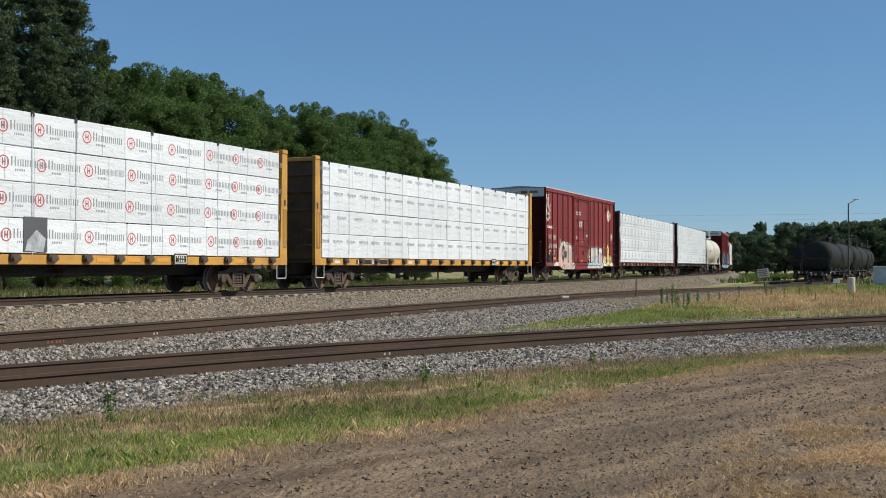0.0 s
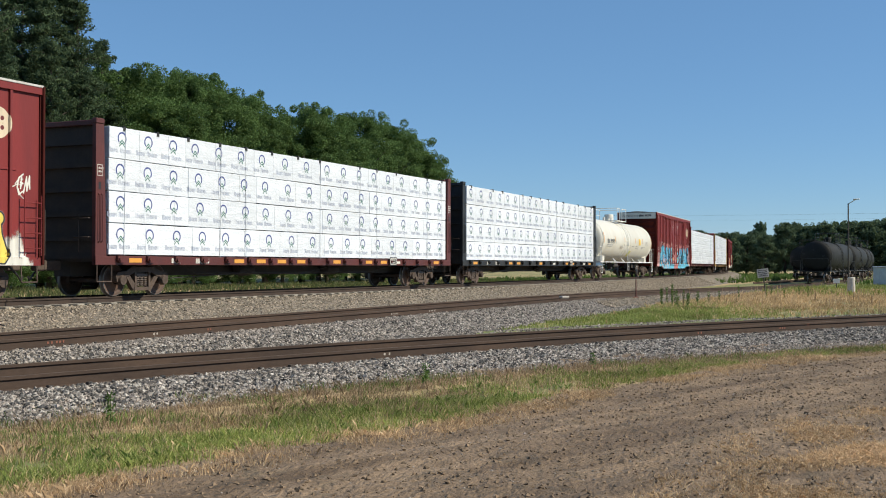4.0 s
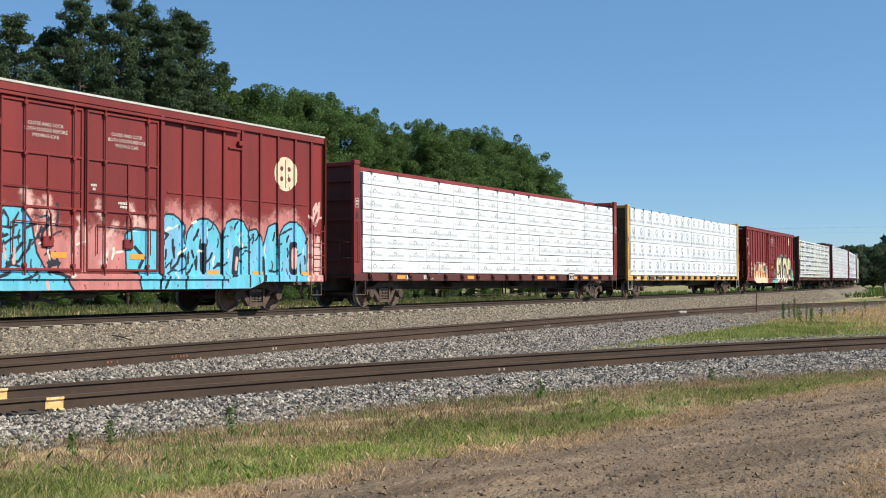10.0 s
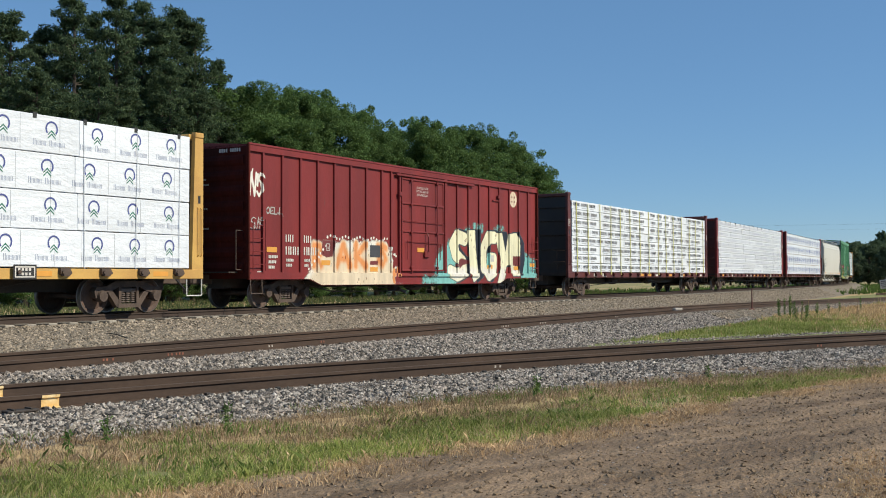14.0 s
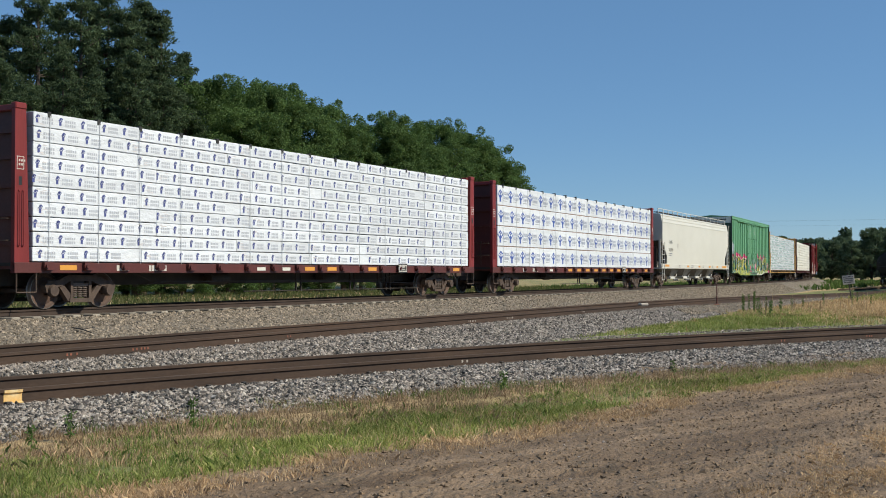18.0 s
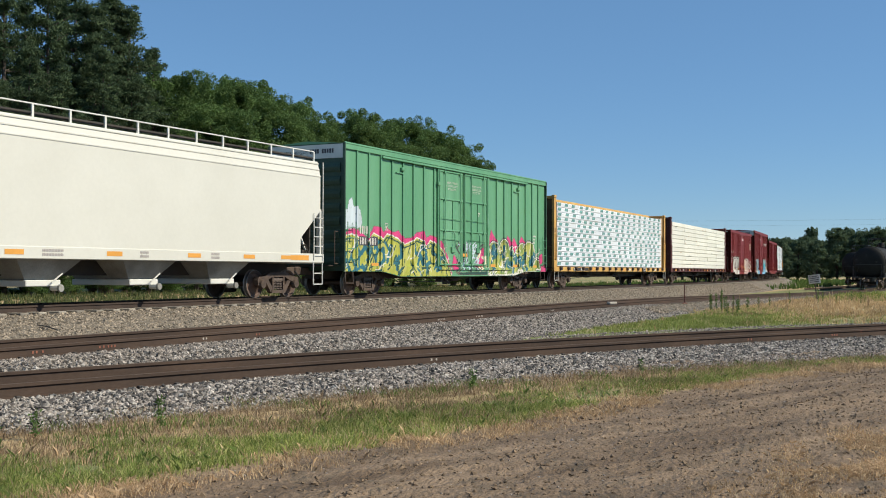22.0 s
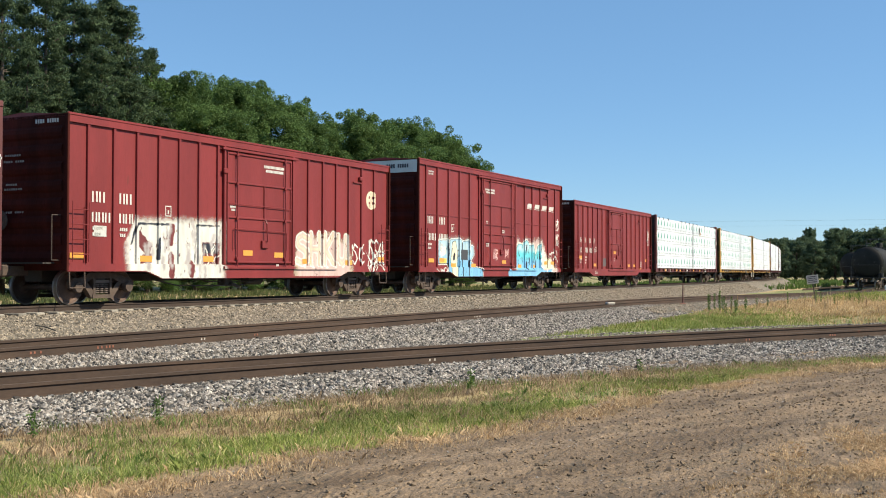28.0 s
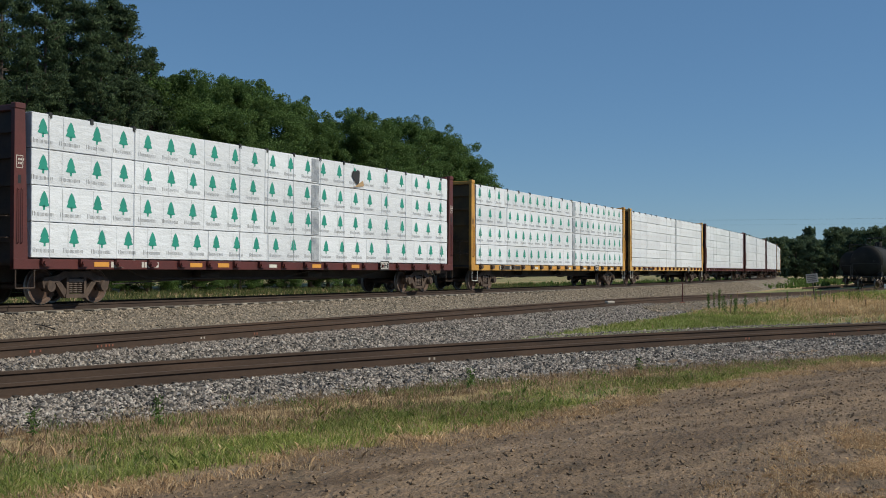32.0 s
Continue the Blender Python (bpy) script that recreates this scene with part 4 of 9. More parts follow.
def centerbeam(kind, label):
    """kind: paint, dark paint, winch paint, tiers, cols, style, wrap, seed, extras."""
    paint, dark, winch, tiers, cols, style, wrap, seed, extras = kind
    rnd = random.Random(seed)
    car = new("centerbeam_flatcar")
    tagged(car, label, "railway flatcar", "freight train cars")
    half = BEAM_L / 2
    P, D = M[paint], M[dark]
    part("deck", Solid().box(-half + 0.05, half - 0.05, -1.30, 1.30, 1.02, 1.10).box(-half + 0.3, half - 0.3, -0.28, 0.28, 0.55, 1.02), M["under"], car)
    for y in (-1, 1):
        part("side_sill", Solid().cham(-half, half, min(y * 1.43, y * 1.31), max(y * 1.43, y * 1.31), 0.86, 1.105, 0.01), M["red_dark"] if paint == "red" else P, car)
    part("truss_rod", Solid().pipe([(-half + 4.2, -0.9, 0.9), (-half + 5.0, -0.9, 0.62), (half - 6.5, -0.9, 0.62), (half - 4.5, -0.9, 0.9)], 0.02), M["under"], car)
    if paint == "red":
        part("brake_rod", Solid().pipe([(half - 15.5, -0.9, 0.62), (half - 7.0, -0.9, 0.55), (half - 4.6, -0.9, 0.50), (half - 3.5, -0.9, 0.46)], 0.016).pipe([(half - 14.0, -0.9, 0.32), (half - 3.6, -0.9, 0.30)], 0.014), M["under"], car, "long brake rods slung under the deck")
        for x, z in ((half - 11.4, 0.32), (half - 8.29, 0.32), (half - 6.53, 0.52), (half - 5.95, 0.27)):
            for q in (0.0, 0.26):
                part("rod_hanger", Solid().box(x + q - 0.018, x + q + 0.018, -0.93, -0.88, z - 0.02, 1.03), M["under"], car)
    else:
        part("brake_rod", Solid().pipe([(-half + 3.6, -1.0, 0.48), (-half + 7.5, -1.0, 0.62), (-half + 11.0, -1.0, 0.58), (-half + 13.0, -1.0, 0.85)], 0.016), M["under"], car)
    for x in (-3.4, 2.2):
        part("air_reservoir", Solid().turn([(0.0, -0.45), (0.17, -0.42), (0.2, -0.3), (0.2, 0.3), (0.17, 0.42), (0.0, 0.45)], 12, "x", (x, -0.55, 0.72)), M["under"], car, smooth=40)
    part("top_chord", Solid().cham(-half + 0.3, half - 0.3, -0.42, 0.42, 4.36 if "flat_top" in extras else 4.58, 4.50 if "flat_top" in extras else 4.72, 0.02), P, car)
    for i in range(7):
        x = -half + 2.2 + i * (BEAM_L - 4.4) / 6
        part("web_post", Solid().box(x - 0.08, x + 0.08, -0.09, 0.09, 1.1, 4.58), D, car)
    for s in (-1, 1):
        beam_end(car, s, half, P, D)
        truck(car, s * (half - 2.3))
    ends(car, half)
    n = 18
    for i in range(n):
        x = -half + 0.95 + i * (BEAM_L - 1.9) / (n - 1)
        part("winch", STAKE[winch], None, car, at=(x, -1.43, 0))
        if i < n - 1:
            r = rnd.random()
            xm = x + (BEAM_L - 1.9) / (n - 1) / 2
            if r < 0.34 and i not in (2, 3):
                part("reflective_tape", TAPE, None, car, at=(xm, 0, 0))
            elif r < 0.48 and i not in (2, 3):
                part("reflective_tape", TAPE_W, None, car, at=(xm, 0, 0))
    # data panel and the plain bars of the car's number
    xb = -half + 3.0
    if "yellow" in paint:
        part("number_panel", Solid().rect(xb, xb + 2.6, 0.90, 1.075, -1.4335), M["black"], car, "black panel behind the car's number")
    part("car_number", bars(xb + 0.12, 0.915, 0.145, 4, -1.437, None, 0.62, 0.25, ()).rect(xb + 0.12, xb + 0.12, 0.92, 0.92, -1.437), M["stencil"], car)
    part("car_number", bars(xb + 1.25, 0.915, 0.145, 6, -1.437, None, 0.62, 0.25, (3,)), M["stencil"], car)
    xd = half - 6.1
    part("data_plate", Solid().rect(xd, xd + 0.62, 0.86, 1.19, -1.518), M["black"], car, "black data plate with white frame")
    part("data_frame", outline(xd + 0.04, xd + 0.58, 0.90, 1.15, -1.521, 0.03, bars(xd + 0.12, 0.95, 0.06, 4, -1.521, bars(xd + 0.12, 1.05, 0.06, 4, -1.521, None, 1.0, 0.6), 1.0, 0.6)), M["stencil"], car)
    part("data_bracket", Solid().box(xd + 0.2, xd + 0.4, -1.515, -1.43, 0.9, 1.1), P, car)
    # the load: wrapped bundles in tiers
    z0, z1 = 1.125, 4.42 if "low" in extras else 4.60
    x0, x1 = -half + 0.52, half - 0.50
    if "short_load" in extras:
        x1 -= 0.6
    h = (z1 - z0) / tiers
    edges = [x0 + (x1 - x0) * i / cols for i in range(cols + 1)]
    for i in range(1, cols):
        edges[i] += rnd.uniform(-0.35, 0.35)
    for k in range(tiers):
        shift = rnd.uniform(-0.45, 0.45) if "ragged" in extras else (rnd.choice((-0.5, -0.1, 0.0, 0.05, 0.6)) if tiers > 6 else rnd.uniform(-0.2, 0.2))
        for i in range(cols):
            a, b = edges[i] + (shift if i else 0), edges[i + 1] + (shift if i < cols - 1 else 0)
            w = b - a
            out = rnd.uniform(0, 0.022)
            hh = h - (0.034 if "spacers" in extras else rnd.uniform(0.012, 0.028))
            bd = part("lumber_pack", Solid().cham(-w / 2 + 0.003, w / 2 - 0.003, 0.0, 1.05, -hh / 2, hh / 2, 0.012), M[wrap], car, at=Matrix.Translation(((a + b) / 2, -1.395 - out, z0 + h * (k + 0.5))) @ Matrix.Rotation(rnd.uniform(-0.0022, 0.0022), 4, "Y"))
            for sol, ink in print_marks(style, w, hh, rnd):
                part("wrap_print", sol, M[ink], bd)
            if tiers in (8, 10):
                crease = Solid()
                for q in range(5):
                    xx, zz = -w / 2 + rnd.uniform(0.02, 0.30), rnd.uniform(-0.36, 0.36) * hh
                    crease.flat([(xx, zz), (xx + 0.10, zz - 0.012), (xx + 0.16, zz + 0.010), (xx + 0.05, zz + 0.022)], -0.003 - 0.0003 * q)
                tagged(part("wrap_fold", crease, M["ink_pink"], bd), kind="stuff")
            if tiers <= 4:
                nf = max(int(w / 1.2), 1)
                fold = Solid()
                for q in range(1, nf + 1):
                    xx = -w / 2 + w * q / (nf + 0.6) + rnd.uniform(-0.15, 0.15)
                    fold.rect(xx, xx + 0.012, -hh / 2 + 0.03, hh / 2 - 0.03, -0.003)
                tagged(part("wrap_fold", fold, M["wrap_grey"], bd), kind="stuff")
    for y0, y1, nm in ((0.32, 1.395, "lumber_pack"),):
        for k in range(min(tiers, 4)):
            hf = (z1 - z0) / min(tiers, 4)
            part(nm, Solid().cham(x0, x1, y0, y1, z0 + hf * k + 0.01, z0 + hf * (k + 1) - 0.01, 0.03), M[wrap], car)
    if "spacers" in extras:
        for k in range(1, tiers):
            part("spacer_board", Solid().box(x0 + 0.05, x1 - 0.05, -1.393, -0.4, z0 + h * k - 0.019, z0 + h * k + 0.016), M["spacer"], car, "bare timber spacer between tiers")
    n = 15
    for i in range(n):
        x = x0 + 0.5 + i * (x1 - x0 - 1.0) / (n - 1) + rnd.uniform(-0.1, 0.1)
        if "yellow_straps" in extras:
            lean, top = rnd.uniform(-0.16, 0.02), 4.46 - rnd.uniform(0, 0.15)
            part("webbing_strap", Solid().prism([(x - 0.035, 1.04), (x + 0.035, 1.04), (x + 0.035 + lean, top), (x - 0.035 + lean, top)], -1.446, -1.437), M["strap_yellow"], car, "yellow webbing strap")
            part("strap_hook", Solid().cham(x - 0.05, x + 0.05, -1.47, -1.42, 1.0, 1.12, 0.012), M["strap_yellow"], car)
        elif rnd.random() < 0.85 and tiers <= 10:
            part("strap_corner", STRAP_TOP, None, car, at=(x, 0, z1))
            lean = rnd.uniform(-0.05, 0.05)
            if rnd.random() < 0.75:
                part("banding_strap", Solid().prism([(x - 0.009, z0 - 0.04), (x + 0.009, z0 - 0.04), (x + 0.009 + lean, z1 - 0.06), (x - 0.009 + lean, z1 - 0.06)], -1.4285, -1.4235), M["band"], car)
    if "torn" in extras:
        tx, tz = extras["torn"]
        jag = [(tx + 0.32 * math.cos(a) * rnd.uniform(0.6, 1.2), tz + 0.30 * math.sin(a) * rnd.uniform(0.6, 1.2)) for a in [radians(k * 36) for k in range(10)]]
        # The wrap stays whole; a dark face paints the shade inside the tear.
        part("tear", Solid().flat(jag, -1.43), M["strap_dark"], car, "flat dark patch for a torn hole in the wrap")
        part("torn_flap", Solid().flat([(tx - 0.5, tz - 0.42), (tx + 0.5, tz - 0.30), (tx + 0.42, tz - 0.1), (tx - 0.1, tz - 0.34)], -1.436), M["lumber"], car)
    if "scuffed" in extras:
        for q in range(26):
            sx, sz = rnd.uniform(x0 + 0.5, x1 - 0.8), z0 + h * rnd.randint(1, tiers - 1) + rnd.uniform(-0.06, 0.06)
            w = rnd.uniform(0.12, 0.7)
            part("scuff", Solid().flat([(sx, sz), (sx + w, sz - 0.01), (sx + w * 0.9, sz + 0.05), (sx + w * 0.3, sz + 0.03)], -1.4235 - 0.0002 * q), M["lumber" if q % 3 else "strap_dark"], car, "torn strip of wrap")
    if "missing" in extras:
        mx = extras["missing"]
        part("torn_wrap", Solid().rect(mx, mx + 0.78, 1.17, 2.03, -1.432), M["spray_pewter"], car, "grey opening where the wrap is torn off")
        part("loose_wrap", Solid().flat([(mx + 0.05, 1.2), (mx + 0.65, 1.16), (mx + 0.72, 1.5), (mx + 0.42, 1.72), (mx + 0.12, 1.45)], -1.438), M["wrap_grey"], car)
    if "fold" in extras:
        fx = extras["fold"]
        for k in range(tiers):
            part("loose_wrap", Solid().cham(fx - 0.22, fx + 0.22, -1.432, -1.40, z0 + h * k + 0.05, z0 + h * (k + 1) - 0.05, 0.012), M["wrap_grey"], car, "crumpled grey plastic at the joint of bundles")
    if "wood_end" in extras:
        part("exposed_lumber", Solid().cham(x1 + 0.02, x1 + 0.5, -1.37, -0.4, 3.2, 4.5, 0.02).cham(x1 + 0.02, x1 + 0.3, -1.37, -0.4, 1.13, 3.2, 0.02), M["lumber"], car, "bare timber ends")
    return car


# ---------------------------------------------------------------- boxcars
def end_wall(car, s, half, wide, z0, z1, paint, panel):
    """A corrugated end of a boxcar."""
    x = s * half
    b = part("end_wall", Solid().box(min(x, x - s * 0.06), max(x, x - s * 0.06), -wide + 0.02, wide - 0.02, z0, z1), paint, car, "corrugated steel end")
    zt = z1 - (0.5 if panel else 0.12)
    n = 8
    for i in range(n):
        za = z0 + 0.15 + (zt - z0 - 0.2) * i / n
        zb = za + (zt - z0 - 0.2) / n * 0.72
        zc = (za + zb) / 2
        pr = [(za, 0.0), (za + 0.06, 0.05), (zc, 0.075), (zb - 0.06, 0.05), (zb, 0.0)]
        vs = [(x + s * d, y, z) for y in (-wide + 0.16, wide - 0.16) for z, d in pr]
        k = len(pr)
        r = Solid().add(vs, [(j, j + 1, k + j + 1, k + j) for j in range(k - 1)] + [tuple(range(k)), tuple(range(2 * k - 1, k - 1, -1))])
        part("corrugation", r, paint, b)
    for y in (-1, 1):
        part("corner_post", Solid().cham(min(x - s * 0.02, x + s * 0.05), max(x - s * 0.02, x + s * 0.05), y * wide - 0.05, y * wide + 0.05, z0, z1, 0.01), paint, b)
    if panel:
        part("height_panel", Solid().box(min(x, x + s * 0.02), max(x, x + s * 0.02), -wide + 0.06, wide - 0.06, z1 - 0.52, z1 - 0.04), M["panel_white"], b, "white excess-height warning panel")
        if s < 0:
            me = word("EXCESS HEIGHT CAR", 0.13, 0, M["ink_dark"])
            part("lettering", me, None, b, at=Matrix.Translation((x + s * 0.025, wide - 0.35, z1 - 0.36)) @ Matrix.Rotation(radians(-90), 4, "Z"))
            part("car_number", Solid().add(*plane_bars(x + s * 0.025, -0.15, -1.15, z1 - 0.34, 0.15, 10)), M["ink_dark"], b)
    else:
        part("car_number", Solid().add(*plane_bars(x + s * 0.085, -0.55, -1.35, z1 - 0.22, 0.10, 10)), M["stencil"], b)
    for q, (f, n) in enumerate(((0.74, 7), (0.70, 9), (0.55, 5), (0.52, 8), (0.37, 9))):
        part("end_stencil", Solid().add(*plane_bars(x + s * 0.085, 0.35 + 0.02 * n, 0.35 - 0.06 * n, z0 + (z1 - z0) * f, 0.05, n)), M["chalk"], b)
    part("crossover_platform", Solid().box(min(x + s * 0.05, x + s * 0.42), max(x + s * 0.05, x + s * 0.42), -1.2, 1.2, 1.02, 1.06), M["under"], b)
    part("end_ladder", Solid().pipe([(x + s * 0.02, wide - 0.25, z0 + 1.4), (x + s * 0.14, wide - 0.25, z0 + 1.4), (x + s * 0.14, wide - 0.75, z0 + 1.4), (x + s * 0.02, wide - 0.75, z0 + 1.4)], 0.014).pipe([(x + s * 0.02, wide - 0.25, z0 + 0.9), (x + s * 0.14, wide - 0.25, z0 + 0.9), (x + s * 0.14, wide - 0.75, z0 + 0.9), (x + s * 0.02, wide - 0.75, z0 + 0.9)], 0.014)
         .pipe([(x + s * 0.02, -wide + 0.2, z0 + 0.25), (x + s * 0.3, -wide + 0.2, z0 + 0.25), (x + s * 0.3, -wide + 0.2, z0 + 1.35), (x + s * 0.02, -wide + 0.2, z0 + 1.35)], 0.014), M["steel"], b)
    part("hand_brake", Solid().turn([(0.0, -0.03), (0.05, -0.03), (0.24, -0.02), (0.26, 0.0), (0.24, 0.02), (0.0, 0.03)], 14, "x", (x + s * 0.16, 0.55, z0 + 1.25)), M["steel"], b, smooth=40)
    return b


def plane_bars(x, ya, yb, z, h, n):
    """Bars across an end wall, for Solid.add."""
    vs, fs = [], []
    w = (yb - ya) / n
    for i in range(n):
        if i == 4 and n > 8:
            continue
        o = len(vs)
        vs += [(x, ya + w * i, z), (x, ya + w * (i + 0.75), z), (x, ya + w * (i + 0.75), z + h), (x, ya + w * i, z + h)]
        fs.append((o, o + 1, o + 2, o + 3))
    return vs, fs


def boxcar(length, top, paint, posts, doors, label, wide=1.58, bottom=0.80, panel=False, belt=None, inset=1.7, roof="roof", rails=(3.75, 2.5), rod=3.0, hooks=(), track_to=(0.2, 0.3), taper=(2.8, 3.4)):
    """posts: places of the side posts. doors: (x0, x1, places of the door's upright bars)."""
    car = new("boxcar")
    tagged(car, label, "railway boxcar", "freight train cars")
    half, P = length / 2, M[paint]
    face = -wide + 0.074
    d0, d1 = doors[0][0], doors[-1][1]
    part("body", Solid().box(-half + 0.06, half - 0.06, face, -face, bottom + 0.12, top - 0.06), P, car)
    for s in (-1, 1):
        end_wall(car, s, half, wide - 0.02, bottom + 0.06, top, M["green_end_dark" if paint == "green" else "red_end_dark"], panel)
        truck(car, s * (half - inset))
    ends(car, half)
    r = Solid().add([(-half, -wide + 0.02, top - 0.02), (-half, 0, top + 0.10), (-half, wide - 0.02, top - 0.02), (half, -wide + 0.02, top - 0.02), (half, 0, top + 0.10), (half, wide - 0.02, top - 0.02),
                     (-half, -wide + 0.02, top - 0.07), (half, -wide + 0.02, top - 0.07), (-half, wide - 0.02, top - 0.07), (half, wide - 0.02, top - 0.07)],
                    [(0, 3, 4, 1), (1, 4, 5, 2), (6, 7, 3, 0), (2, 5, 9, 8), (0, 1, 2, 8, 6), (3, 7, 9, 5, 4), (6, 8, 9, 7)])
    part("roof", r, M[roof], car)
    part("roof_lip", Solid().cham(-half - 0.02, half + 0.02, -wide - 0.012, -wide + 0.03, top - 0.03, top + 0.03, 0.008), M["roof_lip" if roof == "roof" else roof], car)
    part("roof_edge", Solid().box(-half, half, -wide + 0.006, -wide + 0.05, top - 0.20, top - 0.015), P, car)
    lo, up = taper
    for y in (-1, 1):
        pts = [(-half, bottom + 0.04), (-half + lo, bottom + 0.04), (-half + up, bottom - 0.15), (half - up, bottom - 0.15), (half - lo, bottom + 0.04), (half, bottom + 0.04), (half, bottom + 0.24), (-half, bottom + 0.24)]
        part("side_sill", Solid().prism(pts, y * (wide - 0.02), y * (wide - 0.08)), P, car)
    part("underframe", Solid().box(-half + 0.4, half - 0.4, -0.3, 0.3, 0.58, bottom + 0.12).box(-half + 3.4, half - 3.4, -1.1, 1.1, bottom - 0.02, bottom + 0.12), M["under"], car)
    part("brake_rigging", Solid().pipe([(-2.6, -1.0, 0.75), (-1.9, -1.0, 0.55), (1.4, -1.0, 0.55), (2.2, -1.0, 0.75)], 0.02).turn([(0.0, -0.4), (0.16, -0.38), (0.19, -0.3), (0.19, 0.3), (0.16, 0.38), (0.0, 0.4)], 10, "x", (0.6, -0.8, 0.62)), M["under"], car, smooth=40)
    part("brake_rod", Solid().pipe([(-half + 3.2, -1.2, 0.66), (-half + 4.4, -1.2, 0.46), (-0.6, -1.2, 0.42), (0.4, -1.2, 0.6)], 0.017), M["under"], car)
    part("brake_valve", Solid().cham(-1.2, -0.85, -1.15, -0.85, 0.42, 0.68, 0.03).tube((-1.0, -1.2, 0.5), (-0.6, -1.2, 0.38), 0.05, 7), M["under"], car)
    post = Solid().cham(-0.042, 0.042, -wide + 0.017, face + 0.01, bottom + 0.2, top - 0.19, 0.010).mesh("post", P)
    for x in posts:
        part("post", post, None, car, at=(x, 0, 0))
    if belt:
        for a, b in ((-half + 0.75, d0 - 0.06), (d1 + 0.25, half - 0.75)):
            edges = [a] + [x for x in posts if a + 0.1 < x < b - 0.1] + [b]
            for xa, xb in zip(edges, edges[1:]):
                part("belt_seam", Solid().cham(xa + 0.06, xb - 0.06, face - 0.022, face + 0.004, belt, belt + 0.05, 0.006), P, car)
    z0, z1 = bottom + 0.28, top - 0.32
    for x0, x1, uprights in doors:
        d = part("door", Solid().cham(x0 + 0.03, x1 - 0.03, -wide + 0.025, face, z0, z1, 0.012), P, car, "plug door with locking bars")
        for zz in (z0 + 0.02, rails[1], rails[0], z1 - 0.09):
            part("door_rail", Solid().cham(x0 + 0.05, x1 - 0.05, -wide - 0.012, -wide + 0.03, zz, zz + 0.06, 0.01), P, d)
        for x in (x0 + 0.05, x1 - 0.10):
            part("door_stile", Solid().cham(x, x + 0.055, -wide - 0.008, -wide + 0.03, z0 + 0.04, z1 - 0.04, 0.01), P, d)
        for x in uprights:
            part("locking_bar", Solid().tube((x, -wide - 0.035, bottom + 0.20), (x, -wide - 0.035, top - 0.24), 0.021, 6), P, d, smooth=50)
            for zz in (z0 + 0.10, rails[1] - 0.05, rails[0] - 0.05, z1 - 0.15):
                part("bar_keeper", Solid().cham(x - 0.05, x + 0.05, -wide - 0.06, -wide + 0.02, zz, zz + 0.09, 0.012), P, d)
        part("cross_rod", Solid().tube((x0 + 0.12, -wide - 0.03, rod), (x1 - 0.12, -wide - 0.03, rod - 0.03), 0.013, 5), P, d)
        xm = x0 + (x1 - x0) * 0.56
        part("center_post", Solid().cham(xm - 0.025, xm + 0.025, -wide - 0.01, -wide + 0.03, rails[1] + 0.06, rails[0], 0.008), P, d)
        part("door_lever", Solid().pipe([(xm, -wide - 0.03, rails[1]), (xm, -wide - 0.09, rails[1] - 0.12), (xm + 0.03, -wide - 0.09, rails[1] - 0.66)], 0.024).cham(xm - 0.16, xm + 0.14, -wide - 0.05, -wide + 0.03, rails[1] - 0.86, rails[1] - 0.62, 0.02), P, d)
        part("lever_guard", Solid().pipe([(x0 + 0.35, -wide - 0.03, z0 + 0.42), (x0 + 0.35, -wide - 0.03, rails[1] - 0.3), (x1 - 0.35, -wide - 0.03, rails[1] - 0.34), (x1 - 0.35, -wide - 0.03, z0 + 0.42)], 0.014), P, d)
    part("door_track", Solid().cham(d0 - 0.1, d1 + 2.6, -wide - 0.035, -wide + 0.05, bottom + 0.12, bottom + 0.20, 0.01), P, car)
    part("door_track", Solid().cham(d0 - track_to[0], d1 + track_to[1], -wide - 0.05, -wide + 0.03, top - 0.31, top - 0.235, 0.01), P, car)
    part("door_post", Solid().cham(d0 - 0.10, d0 - 0.02, -wide - 0.012, face, bottom + 0.24, top - 0.2, 0.01).cham(d0 - 0.16, d0 + 0.02, -wide - 0.06, -wide, top - 1.0, top - 0.85, 0.02), P, car)
    part("pocket_panel", Solid().cham(d1 + 0.03, d1 + 0.16, -wide - 0.005, face, bottom + 0.24, top - 0.2, 0.01), P, car)
    for xa in (-half + 0.10, half - 0.64):
        part("ladder", ladder(xa, xa + 0.54, bottom + 0.28, bottom + 1.75, -wide - 0.06, 4, 0.016), P, car)
        part("step", Solid().pipe([(xa, -wide + 0.05, bottom + 0.1), (xa, -wide + 0.02, bottom - 0.36), (xa + 0.5, -wide + 0.02, bottom - 0.36), (xa + 0.5, -wide + 0.05, bottom + 0.1)], 0.018), M["steel"], car)
    for xa in hooks:
        part("hook_bracket", Solid().cham(xa - 0.20, xa - 0.02, -wide - 0.03, face, top - 0.66, top - 0.52, 0.02).box(xa - 0.55, xa - 0.04, -wide + 0.02, face, top - 0.76, top - 0.72), P, car)
    car["face"], car["half"], car["wide"], car["sill"], car["taper"] = face, half, wide, bottom, list(taper)
    car["posts"] = list(posts)
    car["doors"] = [v for d in doors for v in d[:2]]
    return car


def tapes(car, spots, z=1.02, h=0.13, w=0.46):
    """Orange reflective strips along the foot of the side."""
    for x, dz in spots:
        at = next((q for q in range(0, len(car["doors"]), 2) if car["doors"][q] < x < car["doors"][q + 1]), None)
        part("reflective_tape", Solid().rect(x, x + w, z + dz, z + dz + h, (car["face"] if at is None else -car["wide"] + 0.024) - 0.012), M["reflector"], car, "orange reflective tape")


